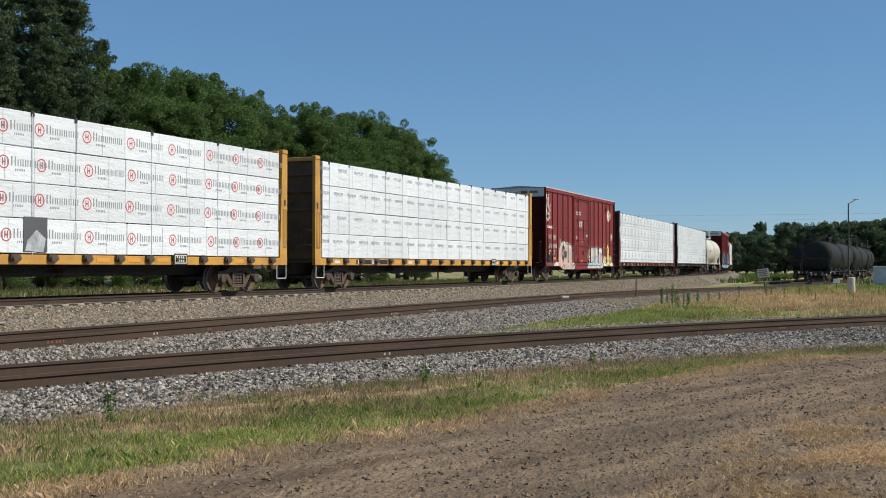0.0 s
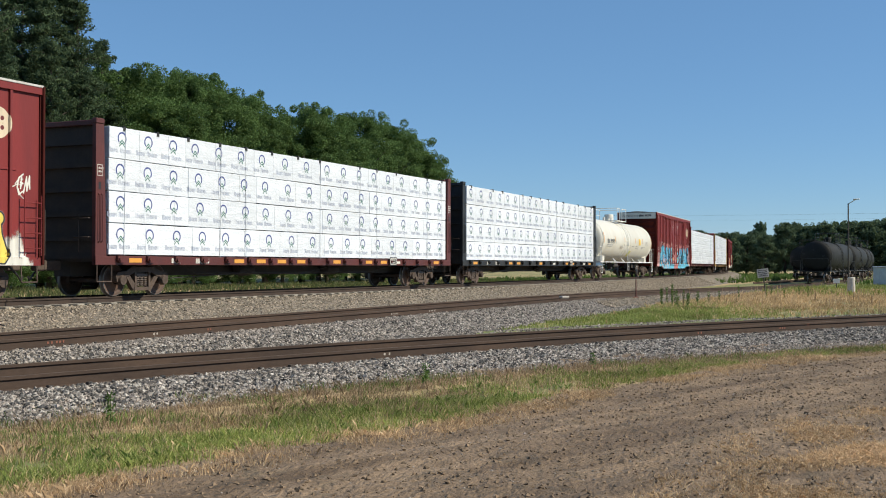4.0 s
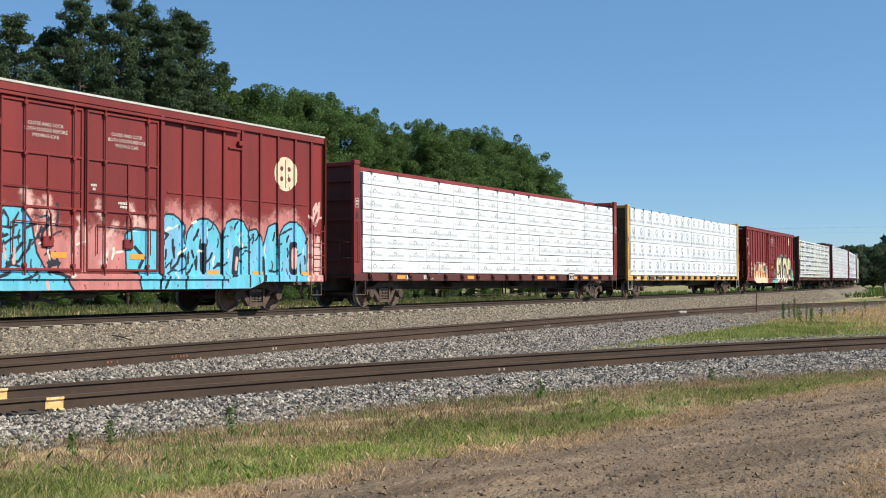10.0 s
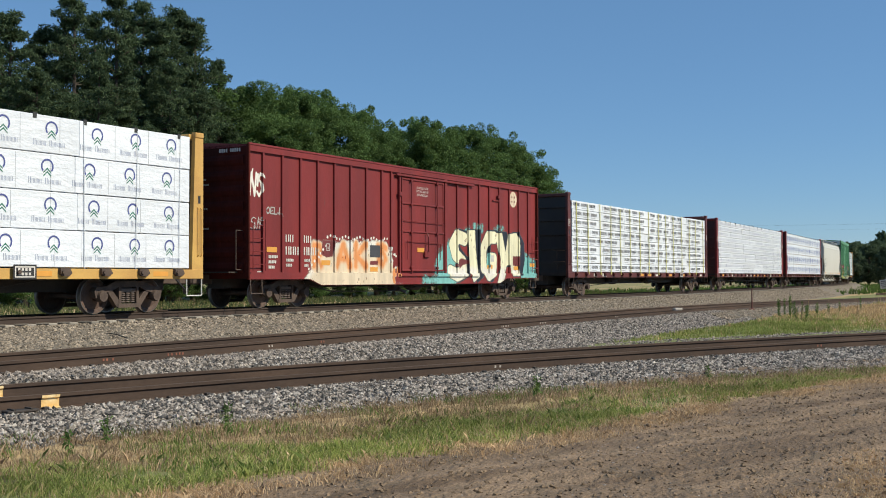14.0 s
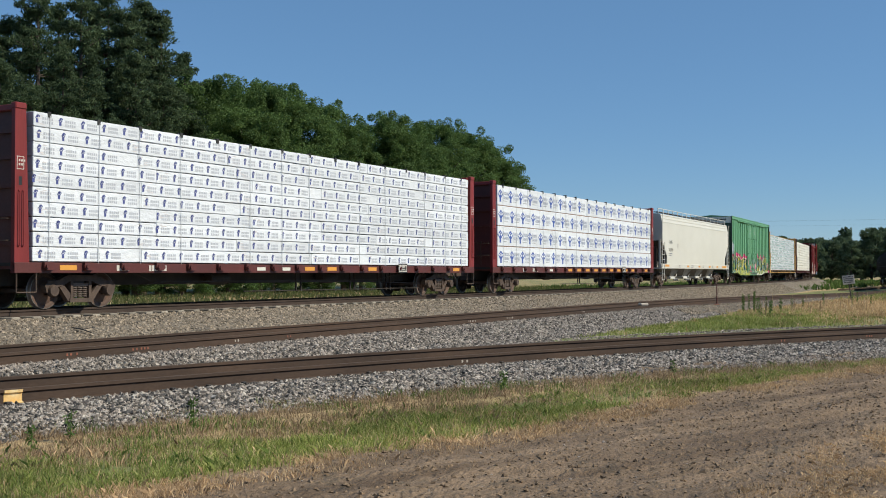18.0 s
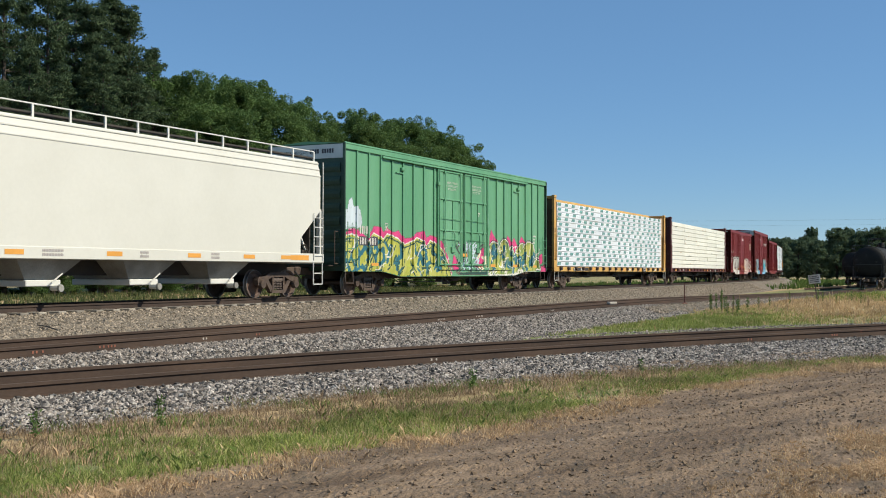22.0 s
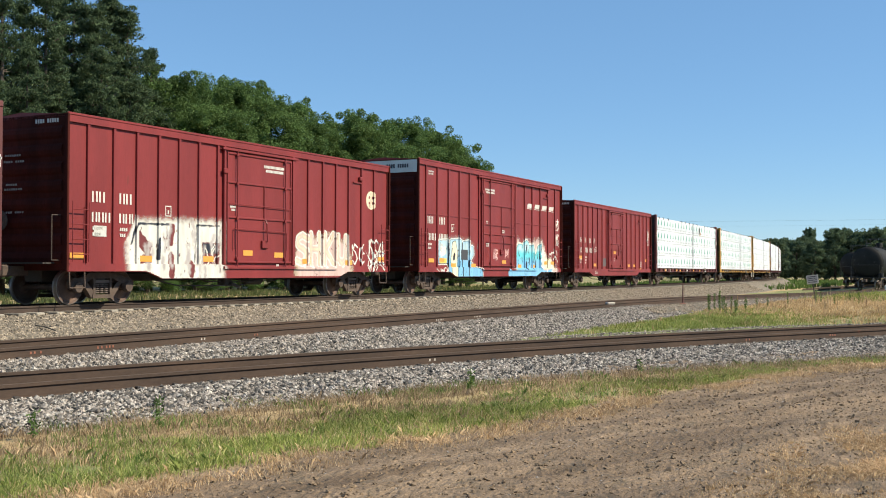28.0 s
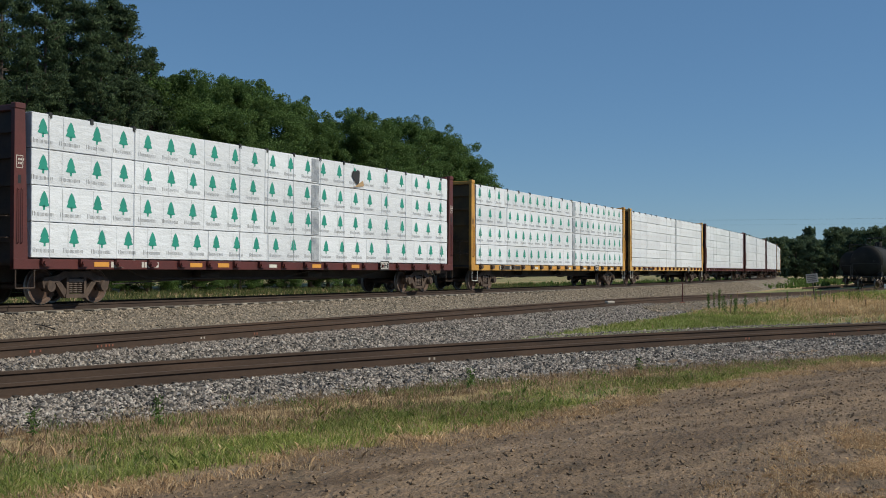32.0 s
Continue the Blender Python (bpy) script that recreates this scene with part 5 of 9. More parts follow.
def glyph_bars(x, z, h, n, y, s=None, wide=0.74, gap=0.22, bold=0.30):
    """Bars the size of block characters, two slim uprights for each."""
    s, w = s or Solid(), h * wide
    for i in range(n):
        x0 = x + i * w * (1 + gap)
        s.rect(x0, x0 + w * bold, z, z + h, y), s.rect(x0 + w * (1 - bold), x0 + w, z, z + h, y)
    return s


def stencils(car, items):
    """Painted bars and shapes on a boxcar's side. items: (kind, x, z, height, count)."""
    y = car["face"] - 0.012
    for kind, x, z, h, n in items:
        if kind == "bars":
            part("stencil_row", bars(x, z, h, n, y, None, 0.62, 0.35), M["stencil"], car)
        elif kind == "glyphs":
            part("car_number", glyph_bars(x, z, h, n, y), M["stencil"], car)
        elif kind == "door":
            part("stencil_row", bars(x, z, h, n, -car["wide"] + 0.014, bars(x + h, z - h * 1.5, h, n - 2, -car["wide"] + 0.014, None, 0.62, 0.25), 0.62, 0.25), M["stencil"], car, "white stencilled notice")
        elif kind == "notice":
            for i, line in enumerate(n):
                me = word(line, h, 0.0, M["stencil"])
                wide = max(p.co.x for p in me.vertices)
                tagged(part("lettering", me, None, car, "white stencilled notice", at=(x - wide / 2, -car["wide"] + 0.013, z - i * h * 1.55)), kind="stuff")
        elif kind == "frame":
            part("stencil_frame", outline(x, x + h, z, z + h * 1.2, y, h * 0.11).rect(x + h * 0.38, x + h * 0.62, z + h * 0.3, z + h * 0.7, y), M["stencil"], car)
        elif kind == "disc":
            m = Mural(car, x - h * 1.1, x + h * 1.1, z - h * 1.1, z + h * 1.1, 0.03, "emblem", "round cream emblem")
            m.coat("cream", m.dots([(x, z)], h), 0.008, 0.0)
            inner = [m.stroke([(x, z - h * 0.8), (x, z + h * 0.8)], h * 0.04), m.dots([(x + sx * h * 0.34, z + sz * h * 0.3) for sx in (-1, 1) for sz in (-1, 1)], h * 0.15)]
            m.coat("oxide", np.maximum.reduce(inner), 0.008, 0.0)
            m.build()
        elif kind == "plate":
            part("route_card", Solid().rect(x, x + h, z, z + h * 0.62, y), M["sign"], car, "pale pasted card")
        elif kind == "patch":
            part("paint_patch", Solid().rect(x, x + h, z, z + h * 0.66, y + 0.001), M[n], car, "square patch of dark paint")
        elif kind == "slant":
            for i in range(n):
                xx, s = x + i * h * 3.7, Solid()
                s.flat([(xx, z + h * 0.25), (xx + h * 2.3, z + h * 0.25), (xx + h * 2.6, z + h), (xx + h * 0.4, z + h)], y)
                s.rect(xx - h * 0.15, xx + h * 2.4, z, z + h * 0.12, y)
                part("slanted_bar", s, M["stencil"], car)


LETTERS = {
    "1": [[(0.1, 0.0), (0.12, 0.7), (0.5, 1.0), (0.88, 0.7), (0.9, 0.0)], [(0.5, 0.55), (0.5, 0.1)]],
    "2": [[(0.1, 0.2), (0.5, 0.0), (0.9, 0.3), (0.6, 0.6), (0.2, 0.75), (0.45, 1.0), (0.95, 0.85)], [(0.05, 0.95), (0.12, 0.45)]],
    "3": [[(0.05, 0.1), (0.3, 0.9), (0.55, 0.2), (0.75, 0.95), (0.98, 0.3)]],
    "4": [[(0.15, 0.0), (0.3, 1.0)], [(0.6, 0.0), (0.85, 1.0)], [(0.3, 0.62), (0.95, 0.4)]],
    "5": [[(0.5, 0.5), (0.7, 0.65), (0.5, 0.85), (0.15, 0.6), (0.2, 0.15), (0.65, 0.0), (0.95, 0.35), (0.9, 0.9)]],
    "6": [[(0.85, 1.0), (0.2, 0.8), (0.1, 0.35), (0.5, 0.0), (0.95, 0.15)], [(0.5, 0.6), (0.95, 0.55)], [(0.65, 0.3), (0.65, 0.85)]],
    "S": [[(0.95, 0.86), (0.55, 0.98), (0.14, 0.86), (0.12, 0.62), (0.85, 0.44), (0.90, 0.14), (0.5, 0.02), (0.05, 0.12)]],
    "H": [[(0.1, 0.0), (0.1, 1.0)], [(0.9, 0.0), (0.9, 1.0)], [(0.1, 0.5), (0.9, 0.5)]],
    "U": [[(0.1, 1.0), (0.1, 0.22), (0.5, 0.02), (0.9, 0.22), (0.9, 1.0)]],
    "E": [[(0.95, 0.95), (0.12, 0.95), (0.12, 0.05), (0.95, 0.05)], [(0.12, 0.5), (0.75, 0.5)]],
    "K": [[(0.12, 0.0), (0.12, 1.0)], [(0.92, 1.0), (0.2, 0.48), (0.95, 0.0)]],
    "O": [[(0.5, 0.98), (0.12, 0.75), (0.12, 0.25), (0.5, 0.02), (0.88, 0.25), (0.88, 0.75), (0.5, 0.98)]],
    "N": [[(0.1, 0.0), (0.1, 1.0), (0.88, 0.0), (0.88, 1.0)]],
    "A": [[(0.05, 0.0), (0.5, 1.0), (0.95, 0.0)], [(0.25, 0.35), (0.75, 0.35)]],
    "R": [[(0.12, 0.0), (0.12, 0.95), (0.8, 0.9), (0.82, 0.55), (0.15, 0.48), (0.92, 0.0)]],
    "M": [[(0.05, 0.0), (0.1, 0.95), (0.5, 0.4), (0.9, 0.95), (0.95, 0.0)]],
    "G": [[(0.92, 0.82), (0.5, 0.98), (0.12, 0.72), (0.12, 0.25), (0.5, 0.02), (0.9, 0.2), (0.9, 0.48), (0.55, 0.48)]],
    "I": [[(0.5, 0.0), (0.5, 1.0)]],
    "T": [[(0.0, 0.96), (1.0, 0.96)], [(0.5, 0.96), (0.5, 0.0)]],
    "L": [[(0.1, 1.0), (0.1, 0.02), (0.9, 0.02)]],
    "W": [[(0.03, 1.0), (0.22, 0.04), (0.5, 0.62), (0.78, 0.04), (0.97, 1.0)]],
}


class Mural:
    """Sprayed paint that follows the posts, doors and sill of a boxcar's side. Each coat has its own outline and softness."""

    def __init__(self, car, x0, x1, z0, z1, step=0.04, name="mural", label="spray-painted mural of swollen letter shapes"):
        self.car, self.name, self.label, self.coats = car, name, label, []
        xs, zs = set(np.arange(x0, x1 + step, step).round(4)), set(np.arange(z0, z1 + step, step).round(4))
        sill, track, doors = car["sill"], -car["wide"] - 0.035, list(car["doors"])
        for p in car["posts"]:
            xs |= {p + o for o in (-0.052, -0.044, 0.044, 0.052) if x0 < p + o < x1}
        for d in doors + [doors[0] - 0.1, doors[-1] + 2.6]:
            xs |= {d + o for o in (0.0, 0.012) if x0 < d + o < x1}
        zs |= {sill + o for o in (0.112, 0.118, 0.202, 0.208, 0.238, 0.246, 0.28) if z0 < sill + o < z1}
        self.xs, self.zs = np.array(sorted(xs)), np.array(sorted(zs))
        self.X, self.Z = np.meshgrid(self.xs, self.zs, indexing="ij")
        face, w = car["face"], car["wide"]
        y = np.full(self.X.shape, face)
        for p in car["posts"]:
            y = np.where(np.abs(self.X - p) < 0.0445, -w + 0.017, y)
        for a, b in zip(doors[::2], doors[1::2]):
            y = np.where((self.X > a + 0.005) & (self.X < b - 0.001) & (self.Z > sill + 0.27), -w + 0.025, y)
        y = np.where(self.Z < sill + 0.242, -w + 0.02, y)
        y = np.where((self.Z > sill + 0.115) & (self.Z < sill + 0.205) & (self.X > doors[0] - 0.095) & (self.X < doors[-1] + 2.6), track, y)
        self.Y = y - 0.006
        lo, up = car["taper"]
        e = car["half"] - np.abs(self.X)
        self.low = np.interp(e, (lo, up), (sill + 0.045, sill - 0.145))

    def stroke(self, pts, r):
        """Distance inside a line of width 2 r."""
        d = np.full(self.X.shape, 9.0)
        for (ax, az), (bx, bz) in zip(pts, pts[1:]):
            vx, vz = bx - ax, bz - az
            t = np.clip(((self.X - ax) * vx + (self.Z - az) * vz) / (vx * vx + vz * vz + 1e-9), 0, 1)
            d = np.minimum(d, np.hypot(self.X - ax - t * vx, self.Z - az - t * vz))
        return r - d

    def shape(self, pts):
        """Distance inside a closed outline, negative outside it."""
        d = -self.stroke(list(pts) + [pts[0]], 0.0)
        inside = np.zeros(self.X.shape, bool)
        for (ax, az), (bx, bz) in zip(pts, list(pts[1:]) + [pts[0]]):
            if az != bz:
                inside ^= ((az > self.Z) != (bz > self.Z)) & (self.X < (bx - ax) * (self.Z - az) / (bz - az) + ax)
        return np.where(inside, d, -d)

    def arch(self, x0, x1, z0, z1, lean=0.0):
        """A tall block with a rounded head."""
        w, k = (x1 - x0) / 2, 7
        r = min(w, (z1 - z0) * 0.45)
        head = [(x0 + w - w * math.cos(math.pi * i / k) + lean, z1 - r + r * math.sin(math.pi * i / k)) for i in range(k + 1)]
        return self.shape([(x0, z0)] + head + [(x1, z0)])

    def letter(self, kind, x, z, w, h, r, lean=0.0):
        f = np.full(self.X.shape, -9.0)
        for st in LETTERS[kind]:
            f = np.maximum(f, self.stroke([(x + w * a + lean * h * b, z + h * b) for a, b in st], r))
        return f

    def letters(self, text, x, z, w, h, r, gap=0.12, lean=0.0):
        f = np.full(self.X.shape, -9.0)
        for i, k in enumerate(text):
            if k != " ":
                f = np.maximum(f, self.letter(k, x + i * w * (1 + gap), z, w, h, r, lean))
        return f

    def below(self, line):
        """Distance under a crest line."""
        return np.interp(self.X, [p[0] for p in line], [p[1] for p in line]) - self.Z

    def span(self, x0, x1):
        return np.minimum(self.X - x0, x1 - self.X)

    def flecks(self, rnd, n, x0, x1, z0, z1, ln, r, angles, bow=0.1):
        """Short bowed brush lines."""
        f = np.full(self.X.shape, -9.0)
        for _ in range(n):
            cx, cz, an, l = rnd.uniform(x0, x1), rnd.uniform(z0, z1), rnd.choice(angles) + rnd.uniform(-0.25, 0.25), ln * rnd.uniform(0.5, 1.3)
            dx, dz, b = math.cos(an) * l / 2, math.sin(an) * l / 2, rnd.uniform(-bow, bow)
            f = np.maximum(f, self.stroke([(cx - dx, cz - dz), (cx - dz * b * 4, cz + dx * b * 4), (cx + dx, cz + dz)], r * rnd.uniform(0.6, 1.3)))
        return f

    def dots(self, pts, r):
        f = np.full(self.X.shape, -9.0)
        for x, z in pts:
            f = np.maximum(f, r - np.hypot(self.X - x, self.Z - z))
        return f

    def coat(self, colour, field, soft=0.012, rag=0.03):
        """One pass of paint: soft is the width of its edge, rag how uneven the edge is."""
        self.coats.append((colour, field, soft, rag))
        return self

    def build(self):
        n, k = self.X.shape
        cover = np.full(self.X.shape, -9.0)
        for _, f, soft, rag in self.coats:
            cover = np.maximum(cover, f + soft + rag)
        i, j = np.meshgrid(np.arange(n - 1), np.arange(k - 1), indexing="ij")
        keep = (np.maximum.reduce([cover[:-1, :-1], cover[1:, :-1], cover[:-1, 1:], cover[1:, 1:]]) > 0) & (self.Z[:-1, 1:] > self.low[:-1, 1:] + 0.005) & (self.Z[:-1, :-1] > self.low[:-1, :-1] - 0.02)
        a = (i * k + j)[keep]
        f = np.stack([a, a + k, a + k + 1, a + 1], 1)
        used, back = np.unique(f, return_inverse=True)
        v = np.stack([self.X, self.Y, np.maximum(self.Z, self.low + 0.002)], 2).reshape(-1, 3)[used]
        me = big_mesh(self.name, v, back.reshape(-1, 4), self.paint())
        for q, (_, fld, _, _) in enumerate(self.coats):
            me.attributes.new("coat_%d" % q, "FLOAT", "POINT").data.foreach_set("value", np.clip(fld, -1, 1).astype(np.float32).ravel()[used])
        return part(self.name, me, None, self.car, self.label)

    def paint(self):
        m = bpy.data.materials.new(self.name + "_paint")
        m.use_nodes = True
        n, l = m.node_tree.nodes, m.node_tree.links
        p = n["Principled BSDF"]
        p.inputs["Roughness"].default_value, p.inputs["Specular IOR Level"].default_value = 0.55, 0.35
        tc = n.new("ShaderNodeTexCoord")

        def tex(s, d, stretch=(1, 1, 1)):
            mp, t = n.new("ShaderNodeMapping"), n.new("ShaderNodeTexNoise")
            mp.inputs["Scale"].default_value = stretch
            t.inputs["Scale"].default_value, t.inputs["Detail"].default_value = s, d
            l.new(tc.outputs["Object"], mp.inputs[0])
            l.new(mp.outputs[0], t.inputs["Vector"])
            return t.outputs[0]

        def math_node(op, a, b):
            x = n.new("ShaderNodeMath")
            x.operation = op
            for sock, v in zip(x.inputs, (a, b)):
                if isinstance(v, (int, float)):
                    sock.default_value = v
                else:
                    l.new(v, sock)
            return x.outputs[0]

        ragged = math_node("SUBTRACT", tex(7.0, 5.0), 0.5)
        col, cover = None, None
        for q, (colour, _, soft, rag) in enumerate(self.coats):
            at = n.new("ShaderNodeAttribute")
            at.attribute_name = "coat_%d" % q
            mr = n.new("ShaderNodeMapRange")
            mr.interpolation_type = "SMOOTHSTEP"
            mr.inputs[1].default_value, mr.inputs[2].default_value = -soft, soft
            l.new(math_node("ADD", at.outputs["Fac"], math_node("MULTIPLY", ragged, rag * 4)), mr.inputs[0])
            rgb = SPRAY[colour]
            if col is None:
                x = n.new("ShaderNodeRGB")
                x.outputs[0].default_value = (*rgb, 1)
                col, cover = x.outputs[0], mr.outputs[0]
            else:
                x = n.new("ShaderNodeMix")
                x.data_type = "RGBA"
                x.inputs[7].default_value = (*rgb, 1)
                l.new(mr.outputs[0], x.inputs[0]), l.new(col, x.inputs[6])
                col, cover = x.outputs[2], math_node("MAXIMUM", cover, mr.outputs[0])
        wear = n.new("ShaderNodeMapRange")
        wear.inputs[1].default_value, wear.inputs[2].default_value, wear.inputs[3].default_value, wear.inputs[4].default_value = 0.25, 0.7, 0.74, 1.06
        l.new(tex(3.0, 6.0, (1.6, 1, 0.35)), wear.inputs[0])
        hsv = n.new("ShaderNodeHueSaturation")
        l.new(wear.outputs[0], hsv.inputs["Value"]), l.new(col, hsv.inputs["Color"])
        l.new(hsv.outputs[0], p.inputs["Base Color"])
        chip = n.new("ShaderNodeMapRange")
        chip.inputs[1].default_value, chip.inputs[2].default_value, chip.inputs[3].default_value, chip.inputs[4].default_value = 0.30, 0.36, 0.25, 1.0
        l.new(tex(9.0, 6.0, (1, 1, 0.5)), chip.inputs[0])
        clear, mx = n.new("ShaderNodeBsdfTransparent"), n.new("ShaderNodeMixShader")
        l.new(math_node("MULTIPLY", cover, chip.outputs[0]), mx.inputs[0])
        l.new(clear.outputs[0], mx.inputs[1]), l.new(p.outputs[0], mx.inputs[2]), l.new(mx.outputs[0], n["Material Output"].inputs[0])
        return m


def tag_scrawl(car, x, z, w, h, colour, seed, text="", r=0.02):
    """A thin sprayed scrawl of written loops."""
    rnd = random.Random(seed)
    m = Mural(car, x - 0.15, x + w + 0.15, z - 0.1, z + h + 0.1, 0.024, "scrawl", "thin sprayed scrawl")
    text = text or "".join(rnd.choice("123456SKN") for _ in range(max(int(w / h * 1.6), 2)))
    f = m.letters(text, x, z, w / len(text) / 1.12, h, r, 0.12, 0.12)
    m.coat(colour, np.maximum(f, m.flecks(rnd, 3, x, x + w, z, z + h, h * 0.7, r * 0.8, (0.4, 1.3, 2.4))), 0.008, 0.004)
    return m.build()


# ---------------------------------------------------------------- tank car
def tank_car(label, paint="tank", length=17.2, radius=1.48, axis=2.63, rails="white", stripes=True, name="tank_car", group="freight train cars"):
    car = new(name)
    tagged(car, label, "railway tank car", group)
    half, P, W = length / 2, M[paint], M[rails]
    th = half - 0.25
    prof = [(0.0, -th)] + [(radius * math.sin(a), -th + 0.42 * (1 - math.cos(a))) for a in [radians(k) for k in (15, 30, 45, 60, 75, 90)]]
    prof += [(r, -t) for r, t in reversed(prof)]
    tank = part("tank", Solid().turn(prof, 48, "x", (0, 0, axis)), P, car, "cylindrical tank with domed heads", smooth=50)
    for x in (-th + 0.42, -1.5, -0.62, 0.45, th - 0.42):
        part("seam_band", Solid().turn([(radius, x - 0.05), (radius + 0.012, x - 0.045), (radius + 0.012, x + 0.045), (radius, x + 0.05)], 48, "x", (0, 0, axis)), P, tank, smooth=40)
    for s in (-1, 1):
        part("stub_sill", Solid().box(min(s * (half - 0.2), s * (half - 2.6)), max(s * (half - 0.2), s * (half - 2.6)), -0.3, 0.3, 0.7, 1.12), M["under"], car)
        truck(car, s * (half - 1.55))
        pl = part("end_platform", Solid().box(min(s * half, s * (half - 1.0)), max(s * half, s * (half - 1.0)), -1.45, 1.45, 1.10, 1.16), W, car)
        part("saddle", Solid().prism([(s * (half - 2.0), 1.1), (s * (half - 1.2), 1.1), (s * (half - 1.3), 1.62), (s * (half - 1.8), 1.5)], -1.15, 1.15), P if paint != "tank" else M["tank"], car)
        for y in (-1.4, 1.4):
            part("side_railing", Solid().pipe([(s * (half - 0.05), y, 1.16), (s * (half - 0.05), y, 2.15), (s * (half - 0.45), y, 2.15), (s * (half - 0.45), y, 1.16)], 0.024), W, pl)
        part("end_railing", Solid().pipe([(s * (half - 0.02), -1.2, 1.16), (s * (half - 0.02), -1.2, 2.35), (s * (half - 0.02), 1.2, 2.35), (s * (half - 0.02), 1.2, 1.16)], 0.022), W, pl)
        part("step", Solid().pipe([(s * (half - 0.08), -1.45, 1.12), (s * (half - 0.08), -1.45, 0.42), (s * (half - 0.56), -1.45, 0.42), (s * (half - 0.56), -1.45, 1.12)], 0.02).pipe([(s * (half - 0.08), -1.45, 0.78), (s * (half - 0.56), -1.45, 0.78)], 0.018), W, pl)
    ends(car, half)
    part("running_rail", Solid().tube((-half + 0.95, -1.46, 1.13), (half - 0.95, -1.46, 1.13), 0.034, 6), W, car, smooth=50)
    for x in (-4.2, -1.6, 1.9, 4.0):
        part("rail_bracket", Solid().tube((x + 0.2, -1.45, 1.13), (x, -1.2, 1.40), 0.024, 6).tube((x - 0.2, -1.45, 1.13), (x, -1.2, 1.40), 0.024, 6), W, car)
    zt = axis + radius
    part("manway", Solid().turn([(0.0, zt + 0.52), (0.30, zt + 0.52), (0.33, zt + 0.46), (0.33, zt - 0.05)], 20, "z", (-0.2, 0, 0)).turn([(0.0, zt + 0.22), (0.12, zt + 0.22), (0.12, zt - 0.05)], 10, "z", (-0.9, -0.1, 0)).turn([(0.0, zt + 0.28), (0.08, zt + 0.28), (0.08, zt - 0.05)], 10, "z", (-1.15, 0.15, 0)), P, tank, "manway dome and valves", smooth=40)
    part("dome_platform", Solid().box(-1.8, 1.0, -1.0, -0.62, zt - 0.02, zt + 0.03).box(-1.8, 1.0, 0.62, 1.0, zt - 0.02, zt + 0.03).box(-1.8, -1.4, -0.62, 0.62, zt - 0.0, zt + 0.03).box(0.55, 1.0, -0.62, 0.62, zt - 0.0, zt + 0.03), W, tank)
    rl = Solid()
    for y, xa, xb in ((-0.98, -1.8, -1.0), (-0.98, -0.3, 1.0), (0.98, -1.8, 1.0)):
        rl.pipe([(xa, y, zt), (xa, y, zt + 0.80), (xa + 0.04, y, zt + 0.87), (xa + 0.10, y, zt + 0.9), (xb - 0.10, y, zt + 0.9), (xb - 0.04, y, zt + 0.87), (xb, y, zt + 0.80), (xb, y, zt)], 0.022)
    for x in (-1.8, 1.0):
        rl.pipe([(x, -0.98, zt + 0.9), (x, 0.98, zt + 0.9)], 0.026)
    rl.pipe([(-1.8, 0.98, zt + 0.5), (1.0, 0.98, zt + 0.5)], 0.02)
    part("dome_railing", rl, W, tank)
    ld = Solid()
    arc = [radians(a) for a in range(-12, 62, 12)]
    for x in (-1.2, -0.75):
        ld.pipe([(x, -radius - 0.12, 0.55), (x, -radius - 0.12, axis - 0.2)] + [(x, -(radius + 0.10) * math.cos(a), axis + (radius + 0.10) * math.sin(a)) for a in arc], 0.018)
    for k in range(5):
        ld.tube((-1.2, -radius - 0.12, 1.1 + 0.28 * k), (-0.75, -radius - 0.12, 1.1 + 0.28 * k), 0.013, 5)
    for k in range(7):
        a = radians(2 + k * 10)
        ld.tube((-1.2, -(radius + 0.10) * math.cos(a), axis + (radius + 0.10) * math.sin(a)), (-0.75, -(radius + 0.10) * math.cos(a), axis + (radius + 0.10) * math.sin(a)), 0.014, 5)
    for z in (0.57, 0.82):
        ld.tube((-1.2, -radius - 0.12, z), (-0.75, -radius - 0.12, z), 0.018, 5)
    part("side_ladder", ld, W, tank)

    def on_tank(xa, xb, a0, a1, mt, nm, lab="", n=6):
        s = Solid()
        rr = radius + 0.014
        st = [radians(a0 + (a1 - a0) * i / n) for i in range(n + 1)]
        for a, b in zip(st, st[1:]):
            s.add([(xa, -rr * math.cos(a), axis + rr * math.sin(a)), (xb, -rr * math.cos(a), axis + rr * math.sin(a)), (xb, -rr * math.cos(b), axis + rr * math.sin(b)), (xa, -rr * math.cos(b), axis + rr * math.sin(b))], [(0, 1, 2, 3)])
        part(nm, s, M[mt], tank, lab)

    if stripes:
        for x, a0, a1 in ((-7.80, -8, 20), (-4.6, -3, 12), (-1.6, -3, 10), (1.95, -3, 12), (4.55, -3, 12), (th - 0.60, -14, 18)):
            on_tank(x, x + 0.11, a0, a1, "reflector", "reflective_tape", "orange reflective strip")
        on_tank(3.2, 3.85, -8, 10, "placard_yellow", "placard", "yellow placard")
        on_tank(0.25, 1.05, -44, -26, "strap_yellow", "placard", "pale yellow panel")
        for x, n in ((-6.75, 4), (-5.85, 6)):
            for i in range(n):
                on_tank(x + i * 0.19, x + i * 0.19 + 0.04, -8, 3, "ink_dark", "car_number", n=2)
                on_tank(x + i * 0.19 + 0.09, x + i * 0.19 + 0.13, -8, 3, "ink_dark", "car_number", n=2)
